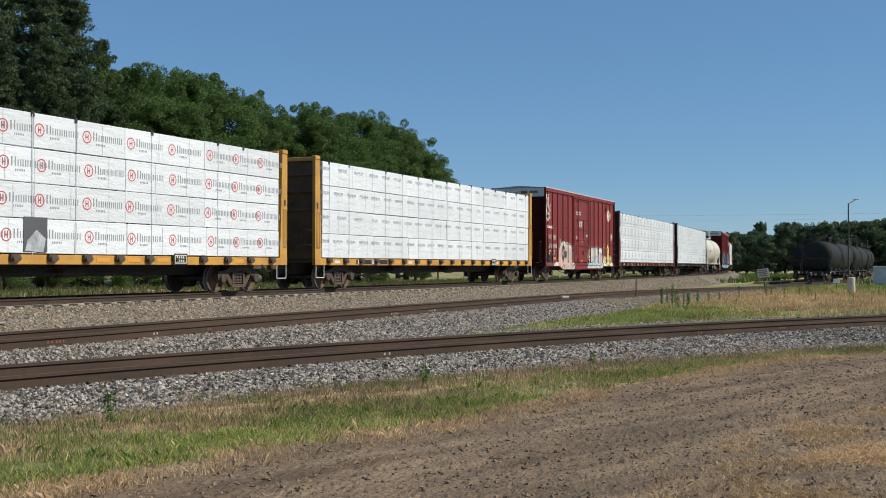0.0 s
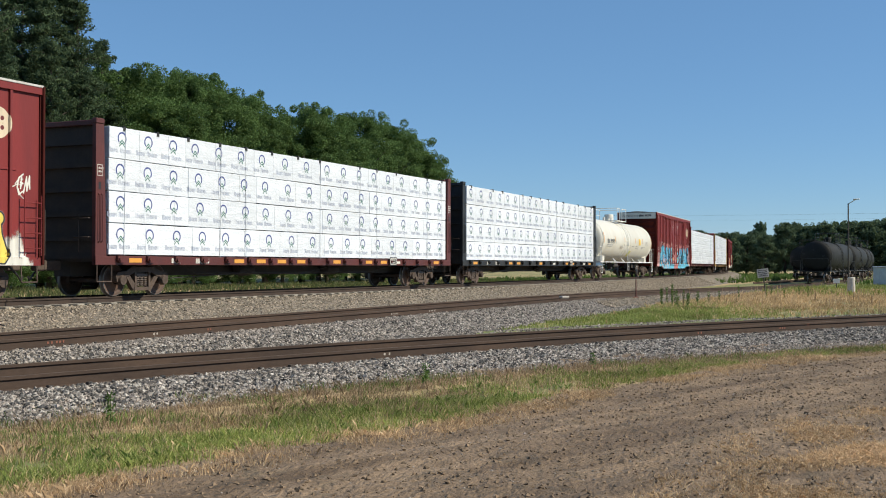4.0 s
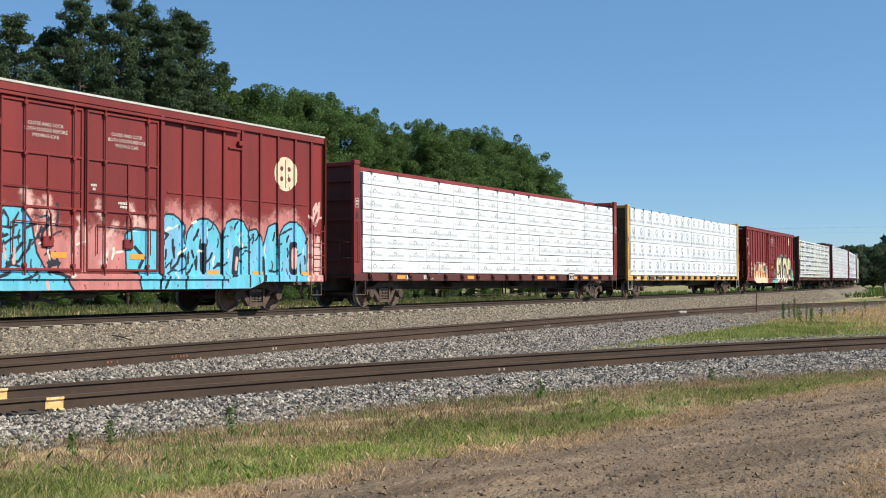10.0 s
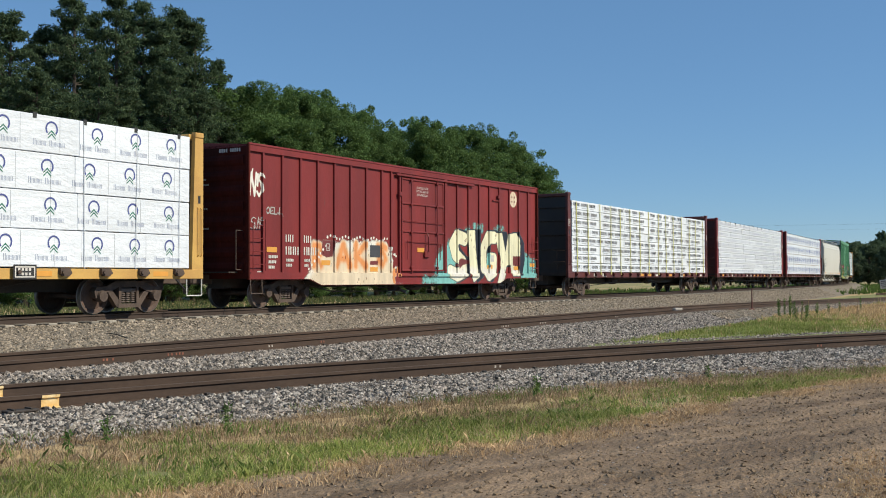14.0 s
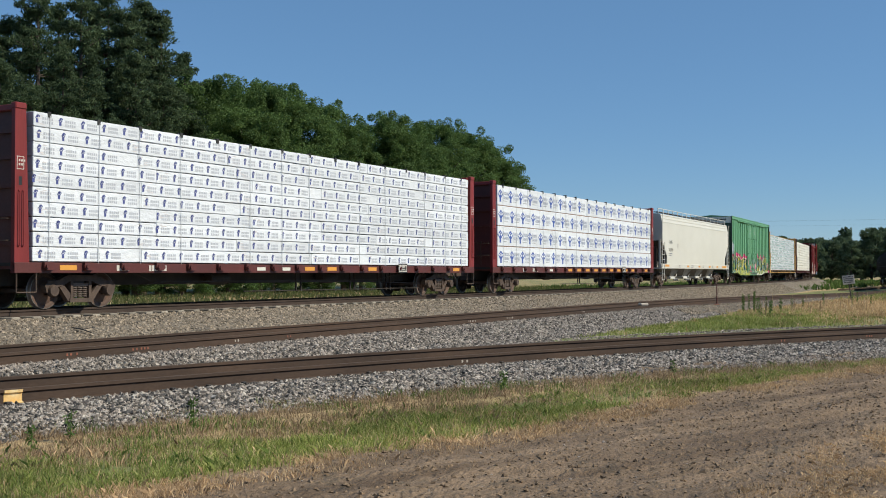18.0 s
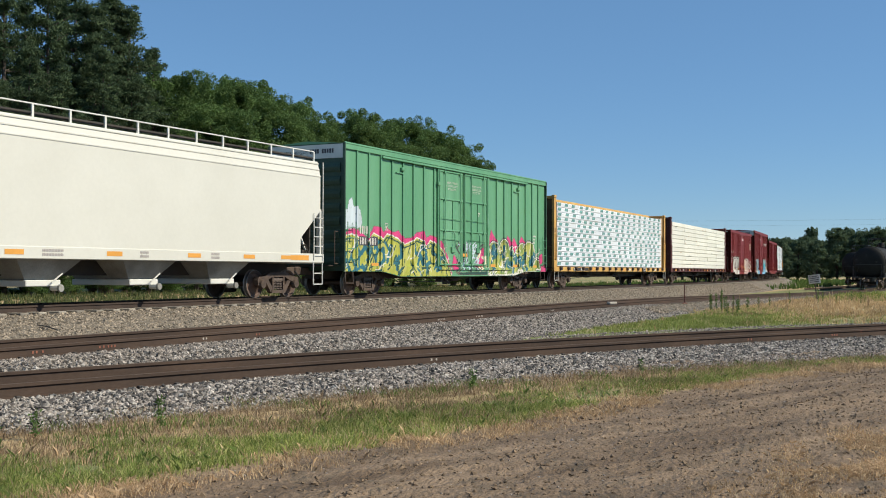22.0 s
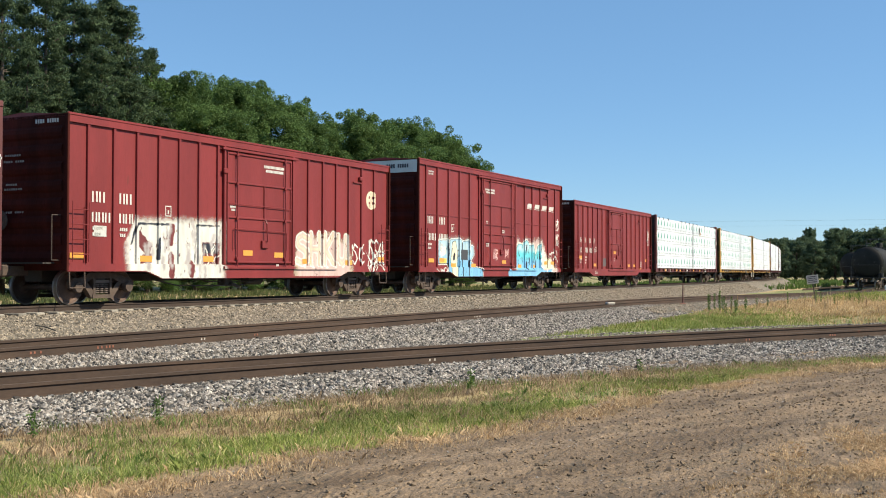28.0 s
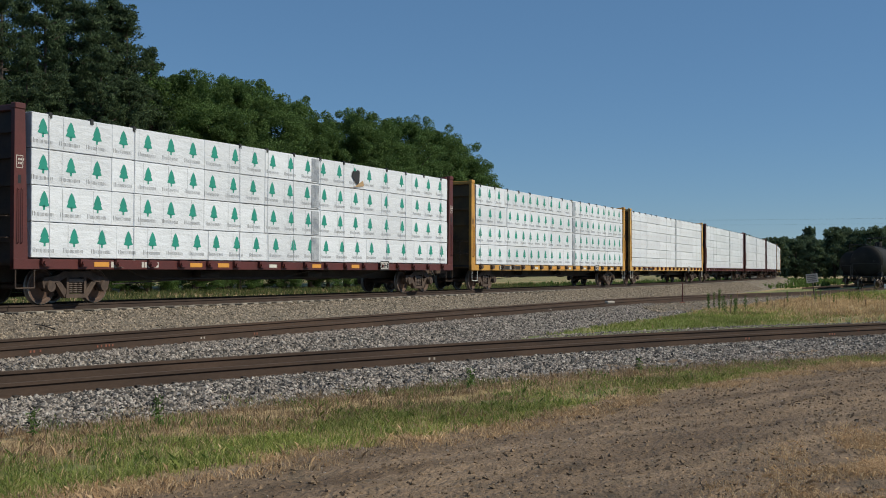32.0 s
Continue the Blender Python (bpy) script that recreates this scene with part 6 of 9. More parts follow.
        for z, x, n in ((-13, -6.75, 13), (-17, -6.8, 11), (-13, 2.2, 8), (-14, 4.3, 9), (-13, 0.9, 6), (-18, 4.2, 7), (-18, 2.2, 7)):
            for i in range(n):
                on_tank(x + i * 0.13, x + i * 0.13 + 0.09, z, z + 1.6, "ink_grey", "stencil_mark", n=1)
        on_tank(-4.35, -4.08, -8, 1, "sign", "stencil_frame")
        for k in range(4):
            on_tank(-2.85, -2.0, -14 - 2.2 * k, -13 - 2.2 * k, "spray_grey", "stencil_mark", n=1)
            on_tank(5.6, 6.5, 2 - 3.2 * k, 3 - 3.2 * k, "spray_grey", "stencil_mark", n=1)
    part("bottom_outlet", Solid().turn([(0.0, 0.0), (0.16, 0.0), (0.2, 0.3), (0.2, 0.6)], 12, "z", (0, 0, 0.62)), M["under"], car, smooth=40)
    part("air_reservoir", Solid().tube((-2.0, -0.7, 0.9), (-0.9, -0.7, 0.9), 0.14, 10), M["under"], car, smooth=40)
    part("brake_pipe", Solid().tube((-3.2, -1.0, 0.86), (-1.6, -1.0, 0.86), 0.04, 6), M["under"], car, smooth=40)
    part("equipment_box", Solid().cham(-half + 0.7, -half + 1.25, -1.4, -0.9, 1.18, 1.55, 0.03), P, car)
    return car


# ---------------------------------------------------------------- covered hopper
def hopper_car(label):
    car = new("covered_hopper")
    tagged(car, label, "railway hopper", "freight train cars")
    L, P, W = 19.45, M["hopper"], M["hopper_rim"]
    half = L / 2
    bl, top, eave, bot = half - 0.20, 4.55, 3.98, 1.35
    sec = [(-1.55, bot), (-1.58, 2.4), (-1.56, eave), (-1.25, top - 0.12), (-0.6, top), (0.6, top), (1.25, top - 0.12), (1.56, eave), (1.58, 2.4), (1.55, bot)]
    k = len(sec)

    def xat(z):
        """The slope sheets draw the body in towards the bottom at each end."""
        return bl if z > 2.84 else bl - 1.13 * min((2.84 - z) / 0.94, 1.0)

    zs = [bot, 1.9, 2.4, 2.84, 3.4, eave]
    s = Solid()
    for sgn in (-1, 1):
        pts = [(-xat(z), z) for z in zs] + [(xat(z), z) for z in reversed(zs)]
        y = sgn * 1.56
        n = len(pts)
        s.add([(x, y, z) for x, z in pts], [tuple(range(n)) if sgn < 0 else tuple(range(n - 1, -1, -1))])
    up = [(-1.56, eave), (-1.44, top - 0.08), (-0.8, top), (0.8, top), (1.44, top - 0.08), (1.56, eave)]
    vs = [(x, y, z) for x in (-bl, bl) for y, z in up]
    n = len(up)
    s.add(vs, [(i, n + i, n + i + 1, i + 1) for i in range(n - 1)] + [tuple(range(n)), tuple(range(2 * n - 1, n - 1, -1))])
    for sgn in (-1, 1):
        for za, zb in zip(zs, zs[1:]):
            s.add([(sgn * xat(za), -1.56, za), (sgn * xat(za), 1.56, za), (sgn * xat(zb), 1.56, zb), (sgn * xat(zb), -1.56, zb)], [(0, 1, 2, 3) if sgn > 0 else (3, 2, 1, 0)])
    s.add([(x, y, bot) for x in (-xat(bot), xat(bot)) for y in (-1.56, 1.56)], [(0, 1, 3, 2)])
    shell = s.mesh("body", P)
    bm = bmesh.new()
    bm.from_mesh(shell)
    bmesh.ops.remove_doubles(bm, verts=bm.verts[:], dist=0.002)
    bm.to_mesh(shell)
    bm.free()
    body = part("body", shell, None, car, "ivory steel hopper body")
    for z, o in ((eave - 0.02, 0.0), (eave + 0.20, 0.045), (eave + 0.40, 0.087)):
        part("roof_seam", Solid().box(-bl, bl, -1.576 + o, -1.54 + o, z, z + 0.035), P, body)
    part("side_sill", Solid().cham(-half, half, -1.58, -1.46, 1.12, 1.42, 0.015).cham(-half, half, 1.46, 1.58, 1.12, 1.42, 0.015), P, car)
    for s_ in (-1, 1):
        truck(car, s_ * (half - 1.85))
        e = part("end_frame", Solid().box(min(s_ * half, s_ * (half - 1.6)), max(s_ * half, s_ * (half - 1.6)), -1.45, 1.45, 1.10, 1.18).box(min(s_ * (half - 0.04), s_ * (half - 0.16)), max(s_ * (half - 0.04), s_ * (half - 0.16)), -1.5, -1.38, 1.18, 2.9).box(min(s_ * (half - 0.04), s_ * (half - 0.16)), max(s_ * (half - 0.04), s_ * (half - 0.16)), 1.38, 1.5, 1.18, 2.9), P, car)
        # The dark slope sheet and the added panel stand in for the end's shade.
        part("slope_sheet", Solid().add([(s_ * (bl + 0.01), -1.5, 2.84), (s_ * (bl + 0.01), 1.5, 2.84), (s_ * (bl - 1.12), 1.5, 1.88), (s_ * (bl - 1.12), -1.5, 1.88), (s_ * (bl - 1.12), 1.5, 1.2), (s_ * (bl - 1.12), -1.5, 1.2)], [(0, 1, 2, 3), (3, 2, 4, 5)]), M["under"], e, "slope sheet over the end platform, coloured dark for its shade")
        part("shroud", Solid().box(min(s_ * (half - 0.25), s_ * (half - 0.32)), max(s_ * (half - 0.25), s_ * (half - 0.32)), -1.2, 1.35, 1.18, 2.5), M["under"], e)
        part("slope_brace", Solid().tube((s_ * (half - 0.3), -1.2, 1.2), (s_ * (bl - 0.5), -0.9, 2.4), 0.05, 6).tube((s_ * (half - 0.3), 1.2, 1.2), (s_ * (bl - 0.5), 0.9, 2.4), 0.05, 6), P, e)
        xa, xb = s_ * (half - 0.10), s_ * (half - 0.62)
        lo, hi = min(xa, xb), max(xa, xb)
        part("ladder", ladder(lo, hi, 1.2, 2.75, -1.6, 5, 0.018).tube((xa, -1.6, 2.75), (xa, -1.6, 4.45), 0.018, 5), W, e)
        part("step", Solid().pipe([(lo, -1.58, 1.15), (lo, -1.58, 0.42), (hi, -1.58, 0.42), (hi, -1.58, 1.15)], 0.02).pipe([(lo, -1.58, 0.78), (hi, -1.58, 0.78)], 0.018), W, e)
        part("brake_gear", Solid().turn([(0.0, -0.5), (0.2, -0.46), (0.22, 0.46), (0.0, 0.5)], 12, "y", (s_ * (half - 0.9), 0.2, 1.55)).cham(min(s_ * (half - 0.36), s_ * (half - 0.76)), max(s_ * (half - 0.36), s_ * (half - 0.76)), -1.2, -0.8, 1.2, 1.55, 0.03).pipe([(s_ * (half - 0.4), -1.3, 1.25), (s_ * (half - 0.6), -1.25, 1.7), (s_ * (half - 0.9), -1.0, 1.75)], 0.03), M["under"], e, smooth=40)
    ends(car, half)
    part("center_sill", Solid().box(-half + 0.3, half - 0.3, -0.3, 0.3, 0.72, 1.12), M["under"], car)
    for x in (-5.1, -1.75, 1.75, 5.1):
        hp = part("outlet_hopper", Solid().add([(x - 1.25, -1.4, 1.34), (x + 1.25, -1.4, 1.34), (x + 1.25, 1.4, 1.34), (x - 1.25, 1.4, 1.34), (x - 0.5, -0.95, 0.62), (x + 0.5, -0.95, 0.62), (x + 0.5, 0.95, 0.62), (x - 0.5, 0.95, 0.62)],
                                               [(0, 1, 5, 4), (1, 2, 6, 5), (2, 3, 7, 6), (3, 0, 4, 7), (4, 5, 6, 7)]), M["outlet_grey"], car, "grey outlet hopper")
        part("outlet_gate", Solid().cham(x - 0.55, x + 0.55, -1.05, 1.05, 0.46, 0.62, 0.02).tube((x + 0.3, -1.28, 0.42), (x + 0.3, -1.0, 0.42), 0.07, 8).tube((x + 0.1, -1.2, 0.55), (x + 0.45, -1.2, 0.78), 0.02, 5), W, hp)
        part("gate_wheel", Solid().turn([(0.0, -0.03), (0.09, -0.03), (0.10, 0.03), (0.0, 0.03)], 10, "y", (x + 0.3, -1.3, 0.42)), M["outlet_grey"], hp)
    part("running_board", Solid().box(-bl, bl, -1.30, -1.02, top + 0.03, top + 0.07).box(-bl, bl, 1.02, 1.30, top + 0.03, top + 0.07), M["under"], car, "dark grating of the roof walk")
    rl = Solid().tube((-bl, -1.3, top + 0.26), (bl, -1.3, top + 0.26), 0.022, 5).tube((-bl, 1.3, top + 0.26), (bl, 1.3, top + 0.26), 0.022, 5)
    part("roof_railing", rl, W, car)
    for i in range(17):
        x = -bl + 0.02 + (2 * bl - 0.04) * i / 16
        part("railing_post", Solid().box(x - 0.03, x + 0.03, -1.32, -1.28, top - 0.15, top + 0.26), W, car)
    y = -1.566
    part("car_number", glyph_bars(-7.90, 2.69, 0.19, 4, y, None, 0.84, 0.30, 0.22), M["ink_dark"], car)
    part("car_number", glyph_bars(-7.95, 2.20, 0.19, 5, y, None, 0.84, 0.24, 0.22), M["ink_dark"], car)
    part("stencil_row", bars(-8.0, 2.04, 0.06, 18, y, bars(-8.0, 1.92, 0.06, 14, y)), M["ink_grey"], car)
    part("stencil_frame", outline(-5.84, -5.60, 2.44, 2.70, y, 0.025), M["spray_grey"], car)
    y = -1.586
    part("reflective_tape", Solid().rect(-8.92, -7.95, 1.24, 1.37, y), M["reflector"], car, "orange reflective tape")
    for x in (-3.4, -0.2, 2.9, 5.4, 7.3):
        part("reflective_tape", Solid().rect(x, x + 0.55, 1.22, 1.34, y), M["reflector"], car, "orange reflective tape")
    part("reflective_tape", Solid().rect(half - 1.9, half - 0.9, 1.2, 1.36, y), M["reflector"], car, "orange reflective tape")
    for x, n in ((-5.6, 9), (-2.3, 14), (1.0, 7), (3.9, 8)):
        part("stencil_row", bars(x, 1.30, 0.06, n, y, bars(x, 1.20, 0.06, n, y)), M["spray_grey"], car)
    return car


# ---------------------------------------------------------------- the train: each car with the places of its two ends at the start
TRAIN = []


def add(car, a, b):
    TRAIN.append((car, a, b))


def beam(a, paint, dark, winch, tiers, cols, style, wrap, label, seed, **extras):
    add(centerbeam((paint, dark, winch, tiers, cols, style, wrap, seed, extras), label), a, a + BEAM_L)


beam(9.18, "yellow", "yellow_shaded", "steel", 4, 6, "ring_red", "wrap", "yellow centerbeam flatcar loaded with white-wrapped lumber printed with red rings", 11, missing=-0.33)
beam(33.70, "yellow", "yellow_shaded", "steel", 4, 6, "word_grey", "wrap", "yellow centerbeam flatcar loaded with white-wrapped lumber with faint grey print", 12)
c2 = boxcar(15.55, 5.24, "red_fade", (-7.15, -6.26, -5.26, -4.21, -3.16, -2.22, 2.75, 3.78, 4.83, 5.79, 6.79), [(-2.0, 1.65, (-1.25, 1.04))], "faded red high-roofed boxcar with pale graffiti along its foot", panel=True, belt=3.12, hooks=(5.79,), rails=(3.68, 2.42), rod=3.1)
add(c2, 58.36, 73.90)
beam(75.92, "red_dark", "under", "red_dark", 4, 6, "ring_blue", "wrap", "dark red centerbeam flatcar loaded with white-wrapped lumber printed with blue rings", 13)
beam(100.0, "black", "black", "black", 4, 6, "ring_blue", "wrap", "black centerbeam flatcar loaded with white-wrapped lumber printed with blue rings", 14)
add(tank_car("off-white tank car with white railings and orange strips"), 124.0, 141.0)
c6 = boxcar(18.64, 5.24, "red_fade", (-8.61, -7.85, -7.08, -6.31, -5.56, -4.81, -4.08, -3.31, -2.57, 2.56, 3.30, 4.08, 4.83, 5.58, 6.36, 7.14, 7.93, 8.70), [(-2.35, 0.0, (-1.68, -0.33)), (0.02, 2.42, (0.60, 1.98))], "red double-door boxcar with a large cyan mural on pink clouds", panel=True, belt=3.10, inset=2.55, hooks=(-4.81, 5.58), rails=(3.70, 2.50), rod=2.98, track_to=(2.8, 3.0))
add(c6, 142.14, 160.78)
beam(162.52, "red", "red_dark", "red_dark", 8, 7, "ring_small", "wrap", "red centerbeam flatcar loaded with thin white lumber bundles", 15, low=1)
beam(186.78, "yellow_pale", "yellow_shaded", "steel", 4, 6, "ring_blue", "wrap", "yellow centerbeam flatcar loaded with white-wrapped lumber printed with blue rings", 16)
c9 = boxcar(18.65, 4.65, "red_fade", (-8.66, -7.79, -6.93, -6.07, -5.20, -4.33, -3.45, -2.54, -1.97, 1.72, 2.54, 3.40, 4.25, 5.08, 5.93, 6.80, 7.66, 8.53), [(-1.42, 1.53, (-0.79, 0.95))], "oxide red boxcar with cream and orange lettering sprayed on its side", inset=2.3, roof="red", rails=(3.40, 2.44), rod=2.84, hooks=(5.93,), track_to=(0.3, 2.2))
add(c9, 211.2, 229.85)
beam(233.4, "red_dark", "black", "red_dark", 8, 6, "bold_black", "wrap", "dark red centerbeam flatcar with black-printed lumber under yellow straps", 17, yellow_straps=1, low=1, flat_top=1)
beam(258.50, "red", "red_dark", "red_dark", 10, 6, "small_blue", "wrap", "red centerbeam flatcar loaded with thin bundles of blue-printed lumber", 18)
beam(282.92, "red", "red_dark", "red_dark", 4, 6, "tree_blue", "wrap", "red centerbeam flatcar with blue-printed white lumber on timber spacers", 19, spacers=1)
add(hopper_car("ivory covered hopper car with a railed roof walk"), 306.92, 326.37)
c14 = boxcar(18.76, 5.27, "green", (-8.51, -7.69, -6.84, -6.0, -5.16, -4.33, -3.47, -2.6, 2.64, 3.5, 4.35, 5.21, 6.02, 6.86, 7.68, 8.46), [(-2.24, -0.02, (-1.78, -0.37)), (0.10, 2.44, (0.73, 1.98))], "faded green double-door boxcar with a yellow and magenta mural", panel=True, inset=2.45, roof="green", rails=(3.74, 2.48), rod=3.0, hooks=(-5.16, 6.02), track_to=(4.6, 4.5), taper=(2.65, 4.0))
add(c14, 327.63, 346.39)
beam(347.90, "yellow_pale", "yellow_shaded", "steel", 13, 6, "label_teal", "wrap", "yellow centerbeam flatcar with thin white bundles bearing teal labels", 20, short_load=1, wood_end=1, low=1, ragged=1)
beam(372.28, "red_dark", "red_dark", "red_dark", 11, 5, "plain", "wrap_cream", "dark red centerbeam flatcar loaded with plain cream-wrapped lumber", 21, low=1, flat_top=1, ragged=1, scuffed=1)
c17 = boxcar(15.62, 4.70, "red", (-7.11, -6.21, -5.36, -4.52, -3.7, -2.86, -2.03, 2.61, 3.48, 4.29, 5.10, 5.95, 6.81), [(-1.70, 1.64, (-1.21, 1.22))], "red boxcar with bone-white block letters sprayed on its side", inset=1.7, roof="red", rails=(3.44, 2.41), rod=2.84, hooks=(5.95,), track_to=(0.2, 0.3))
add(c17, 396.87, 412.49)
c18 = boxcar(15.76, 5.24, "red", (-7.18, -6.19, -5.18, -4.14, -3.15, -2.19, 3.01, 3.98, 5.03, 6.06, 7.06), [(-1.86, 1.75, (-1.13, 1.26))], "red high-roofed boxcar with blue and cyan murals", panel=True, belt=3.11, inset=1.7, roof="red", rails=(3.77, 2.48), rod=2.94, hooks=(6.06,), track_to=(0.5, 4.4))
add(c18, 414.79, 430.55)
c19 = boxcar(15.76, 4.66, "red", (-7.04, -6.2, -5.32, -4.47, -3.57, -2.72, -1.92, 2.37, 3.32, 4.27, 5.22, 6.13, 6.95), [(-1.52, 1.33, (-1.06, 0.79))], "plain oxide red boxcar with a plug door", inset=1.75, roof="red", rails=(3.38, 2.48), rod=3.0, hooks=(5.22,), track_to=(0.1, 0.2))
add(c19, 432.49, 448.25)
beam(450.10, "red_dark", "under", "red_dark", 4, 7, "tree_green", "wrap", "dark red centerbeam flatcar loaded with white lumber printed with green trees", 22, torn=(3.75, 4.15), fold=1.15)
beam(474.60, "yellow", "yellow_shaded", "steel", 4, 7, "tree_green", "wrap", "yellow centerbeam flatcar loaded with white lumber printed with green trees", 23, fold=1.9)
beam(498.45, "yellow_pale", "yellow_shaded", "red_dark", 6, 6, "faint_blue", "wrap", "centerbeam flatcar with white lumber at the bend", 24, fold=1.5)
beam(522.40, "red_dark", "black", "red_dark", 6, 6, "faint_blue", "wrap", "dark red centerbeam flatcar with white lumber at the bend", 25, fold=2.0)
beam(546.50, "red_dark", "black", "red_dark", 4, 6, "faint_blue", "wrap", "dark red centerbeam flatcar with white lumber", 26, fold=0.0)
beam(570.80, "red_dark", "black", "red_dark", 4, 6, "faint_blue", "wrap", "dark red centerbeam flatcar with white lumber", 27)
beam(595.10, "yellow", "yellow_shaded", "steel", 4, 6, "faint_blue", "wrap", "yellow centerbeam flatcar with white lumber", 28)
beam(619.40, "red", "under", "red_dark", 4, 6, "faint_blue", "wrap", "red centerbeam flatcar with white lumber", 29)

# ---------------------------------------------------------------- paint on the boxcars
def small_print(x, z, n=5, rows=2):
    return [("bars", x, z - 0.15 * q, 0.085, n - q) for q in range(rows)]


def mural_pale(car):
    """Blush and white swollen letters with black scribbles, and pale blue block letters at the other end."""
    rnd = random.Random(3)
    m = Mural(car, -7.7, -1.9, 0.62, 2.55)
    body = m.shape([(-5.2, 0.5), (-5.15, 1.1), (-4.95, 1.9), (-4.55, 2.2), (-4.1, 2.4), (-3.7, 2.28), (-2.9, 2.22), (-2.35, 2.08), (-2.3, 1.5), (-2.28, 0.5)])
    m.coat("bone", np.maximum(m.shape([(-6.3, 0.5), (-6.1, 1.0), (-5.2, 1.1), (-2.0, 1.05), (-1.85, 0.5)]), body - 0.02), 0.03, 0.05)
    m.coat("blushed", np.minimum(body, m.below([(-5.2, 1.8), (-4.2, 2.2), (-2.3, 1.9)])), 0.25, 0.05)
    m.coat("sooty", m.shape([(-7.5, 1.1), (-7.2, 1.9), (-6.9, 1.5), (-6.4, 1.7), (-6.2, 1.2), (-6.6, 0.95), (-7.2, 1.0)]), 0.05, 0.06)
    lines = [m.stroke([(-5.15, 0.95), (-4.9, 1.9), (-4.55, 2.2), (-4.1, 2.38), (-3.7, 2.27), (-3.55, 2.15), (-2.9, 2.15), (-2.38, 2.03), (-2.34, 1.2)], 0.03), m.stroke([(-4.2, 2.05), (-4.4, 1.6), (-4.2, 1.2)], 0.05), m.stroke([(-4.15, 1.75), (-3.9, 1.95), (-3.75, 1.7), (-4.0, 1.5)], 0.05)]
    m.coat("navy", np.maximum.reduce(lines + [m.flecks(rnd, 16, -6.2, -2.1, 0.7, 1.0, 0.3, 0.022, (0.6, 1.4, 2.3)), m.flecks(rnd, 9, -7.4, -6.3, 1.1, 2.4, 0.5, 0.03, (0.7, 2.2))]), 0.01, 0.008)
    m.build()
    m = Mural(car, 1.0, 4.8, 0.72, 2.3)
    f = m.letters("SUIT", 1.32, 1.05, 0.66, 0.82, 0.17, 0.30)
    m.coat("blushed", m.below([(1.0, 1.6), (1.4, 2.15), (2.4, 2.0), (3.6, 2.1), (4.7, 1.7)]) - 0.1, 0.25, 0.12)
    m.coat("pewter", f + 0.055, 0.012, 0.01).coat("ice", f, 0.012, 0.008)
    m.coat("bone", np.minimum(f - 0.04, m.Z - 1.45), 0.05, 0.03)
    m.coat("ice", m.shape([(1.1, 0.7), (1.1, 1.0), (4.6, 0.98), (4.6, 0.7)]), 0.04, 0.05)
    m.coat("navy", m.flecks(rnd, 14, 1.2, 4.5, 0.85, 1.7, 0.3, 0.022, (1.4, 1.7)), 0.01, 0.006)
    m.build()
    m = Mural(car, 4.9, 7.5, 0.75, 2.6)
    f = np.maximum(m.shape([(5.75, 0.95), (5.85, 1.7), (6.0, 2.1), (6.25, 2.3), (6.5, 2.05), (6.55, 1.6), (6.75, 1.1), (6.6, 0.9)]), m.letter("S", 5.9, 1.1, 0.6, 1.0, 0.14))
    m.coat("bone", m.below([(4.9, 1.0), (5.3, 1.7), (6.2, 1.35), (7.1, 1.75), (7.4, 1.0)]) - 0.12, 0.12, 0.10)
    m.coat("navy", f + 0.045, 0.01, 0.008).coat("butter", f, 0.012, 0.006)
    m.coat("navy", np.maximum(m.letter("6", 5.95, 1.15, 0.5, 0.9, 0.03), m.letter("2", 5.3, 1.0, 0.35, 0.7, 0.03)), 0.008, 0.004)
    m.coat("bone", m.dots([(5.15 + 0.28 * i, 2.3 - 0.11 * j) for i in (0, 1, 3) for j in range(4)], 0.03), 0.012, 0.0)
    m.build()
    tag_scrawl(car, -7.7, 3.35, 0.62, 1.5, "bone", 6, "2S", 0.045)
    tag_scrawl(car, -7.0, 3.5, 0.42, 0.85, "bone", 61, "6", 0.02)
    tag_scrawl(car, 6.98, 2.55, 0.45, 0.5, "bone", 7)
    tag_scrawl(car, -0.92, 3.22, 0.7, 0.36, "bone", 71, "UOK", 0.022)
    tag_scrawl(car, -7.3, 2.98, 1.0, 0.16, "bone", 72, "", 0.018)


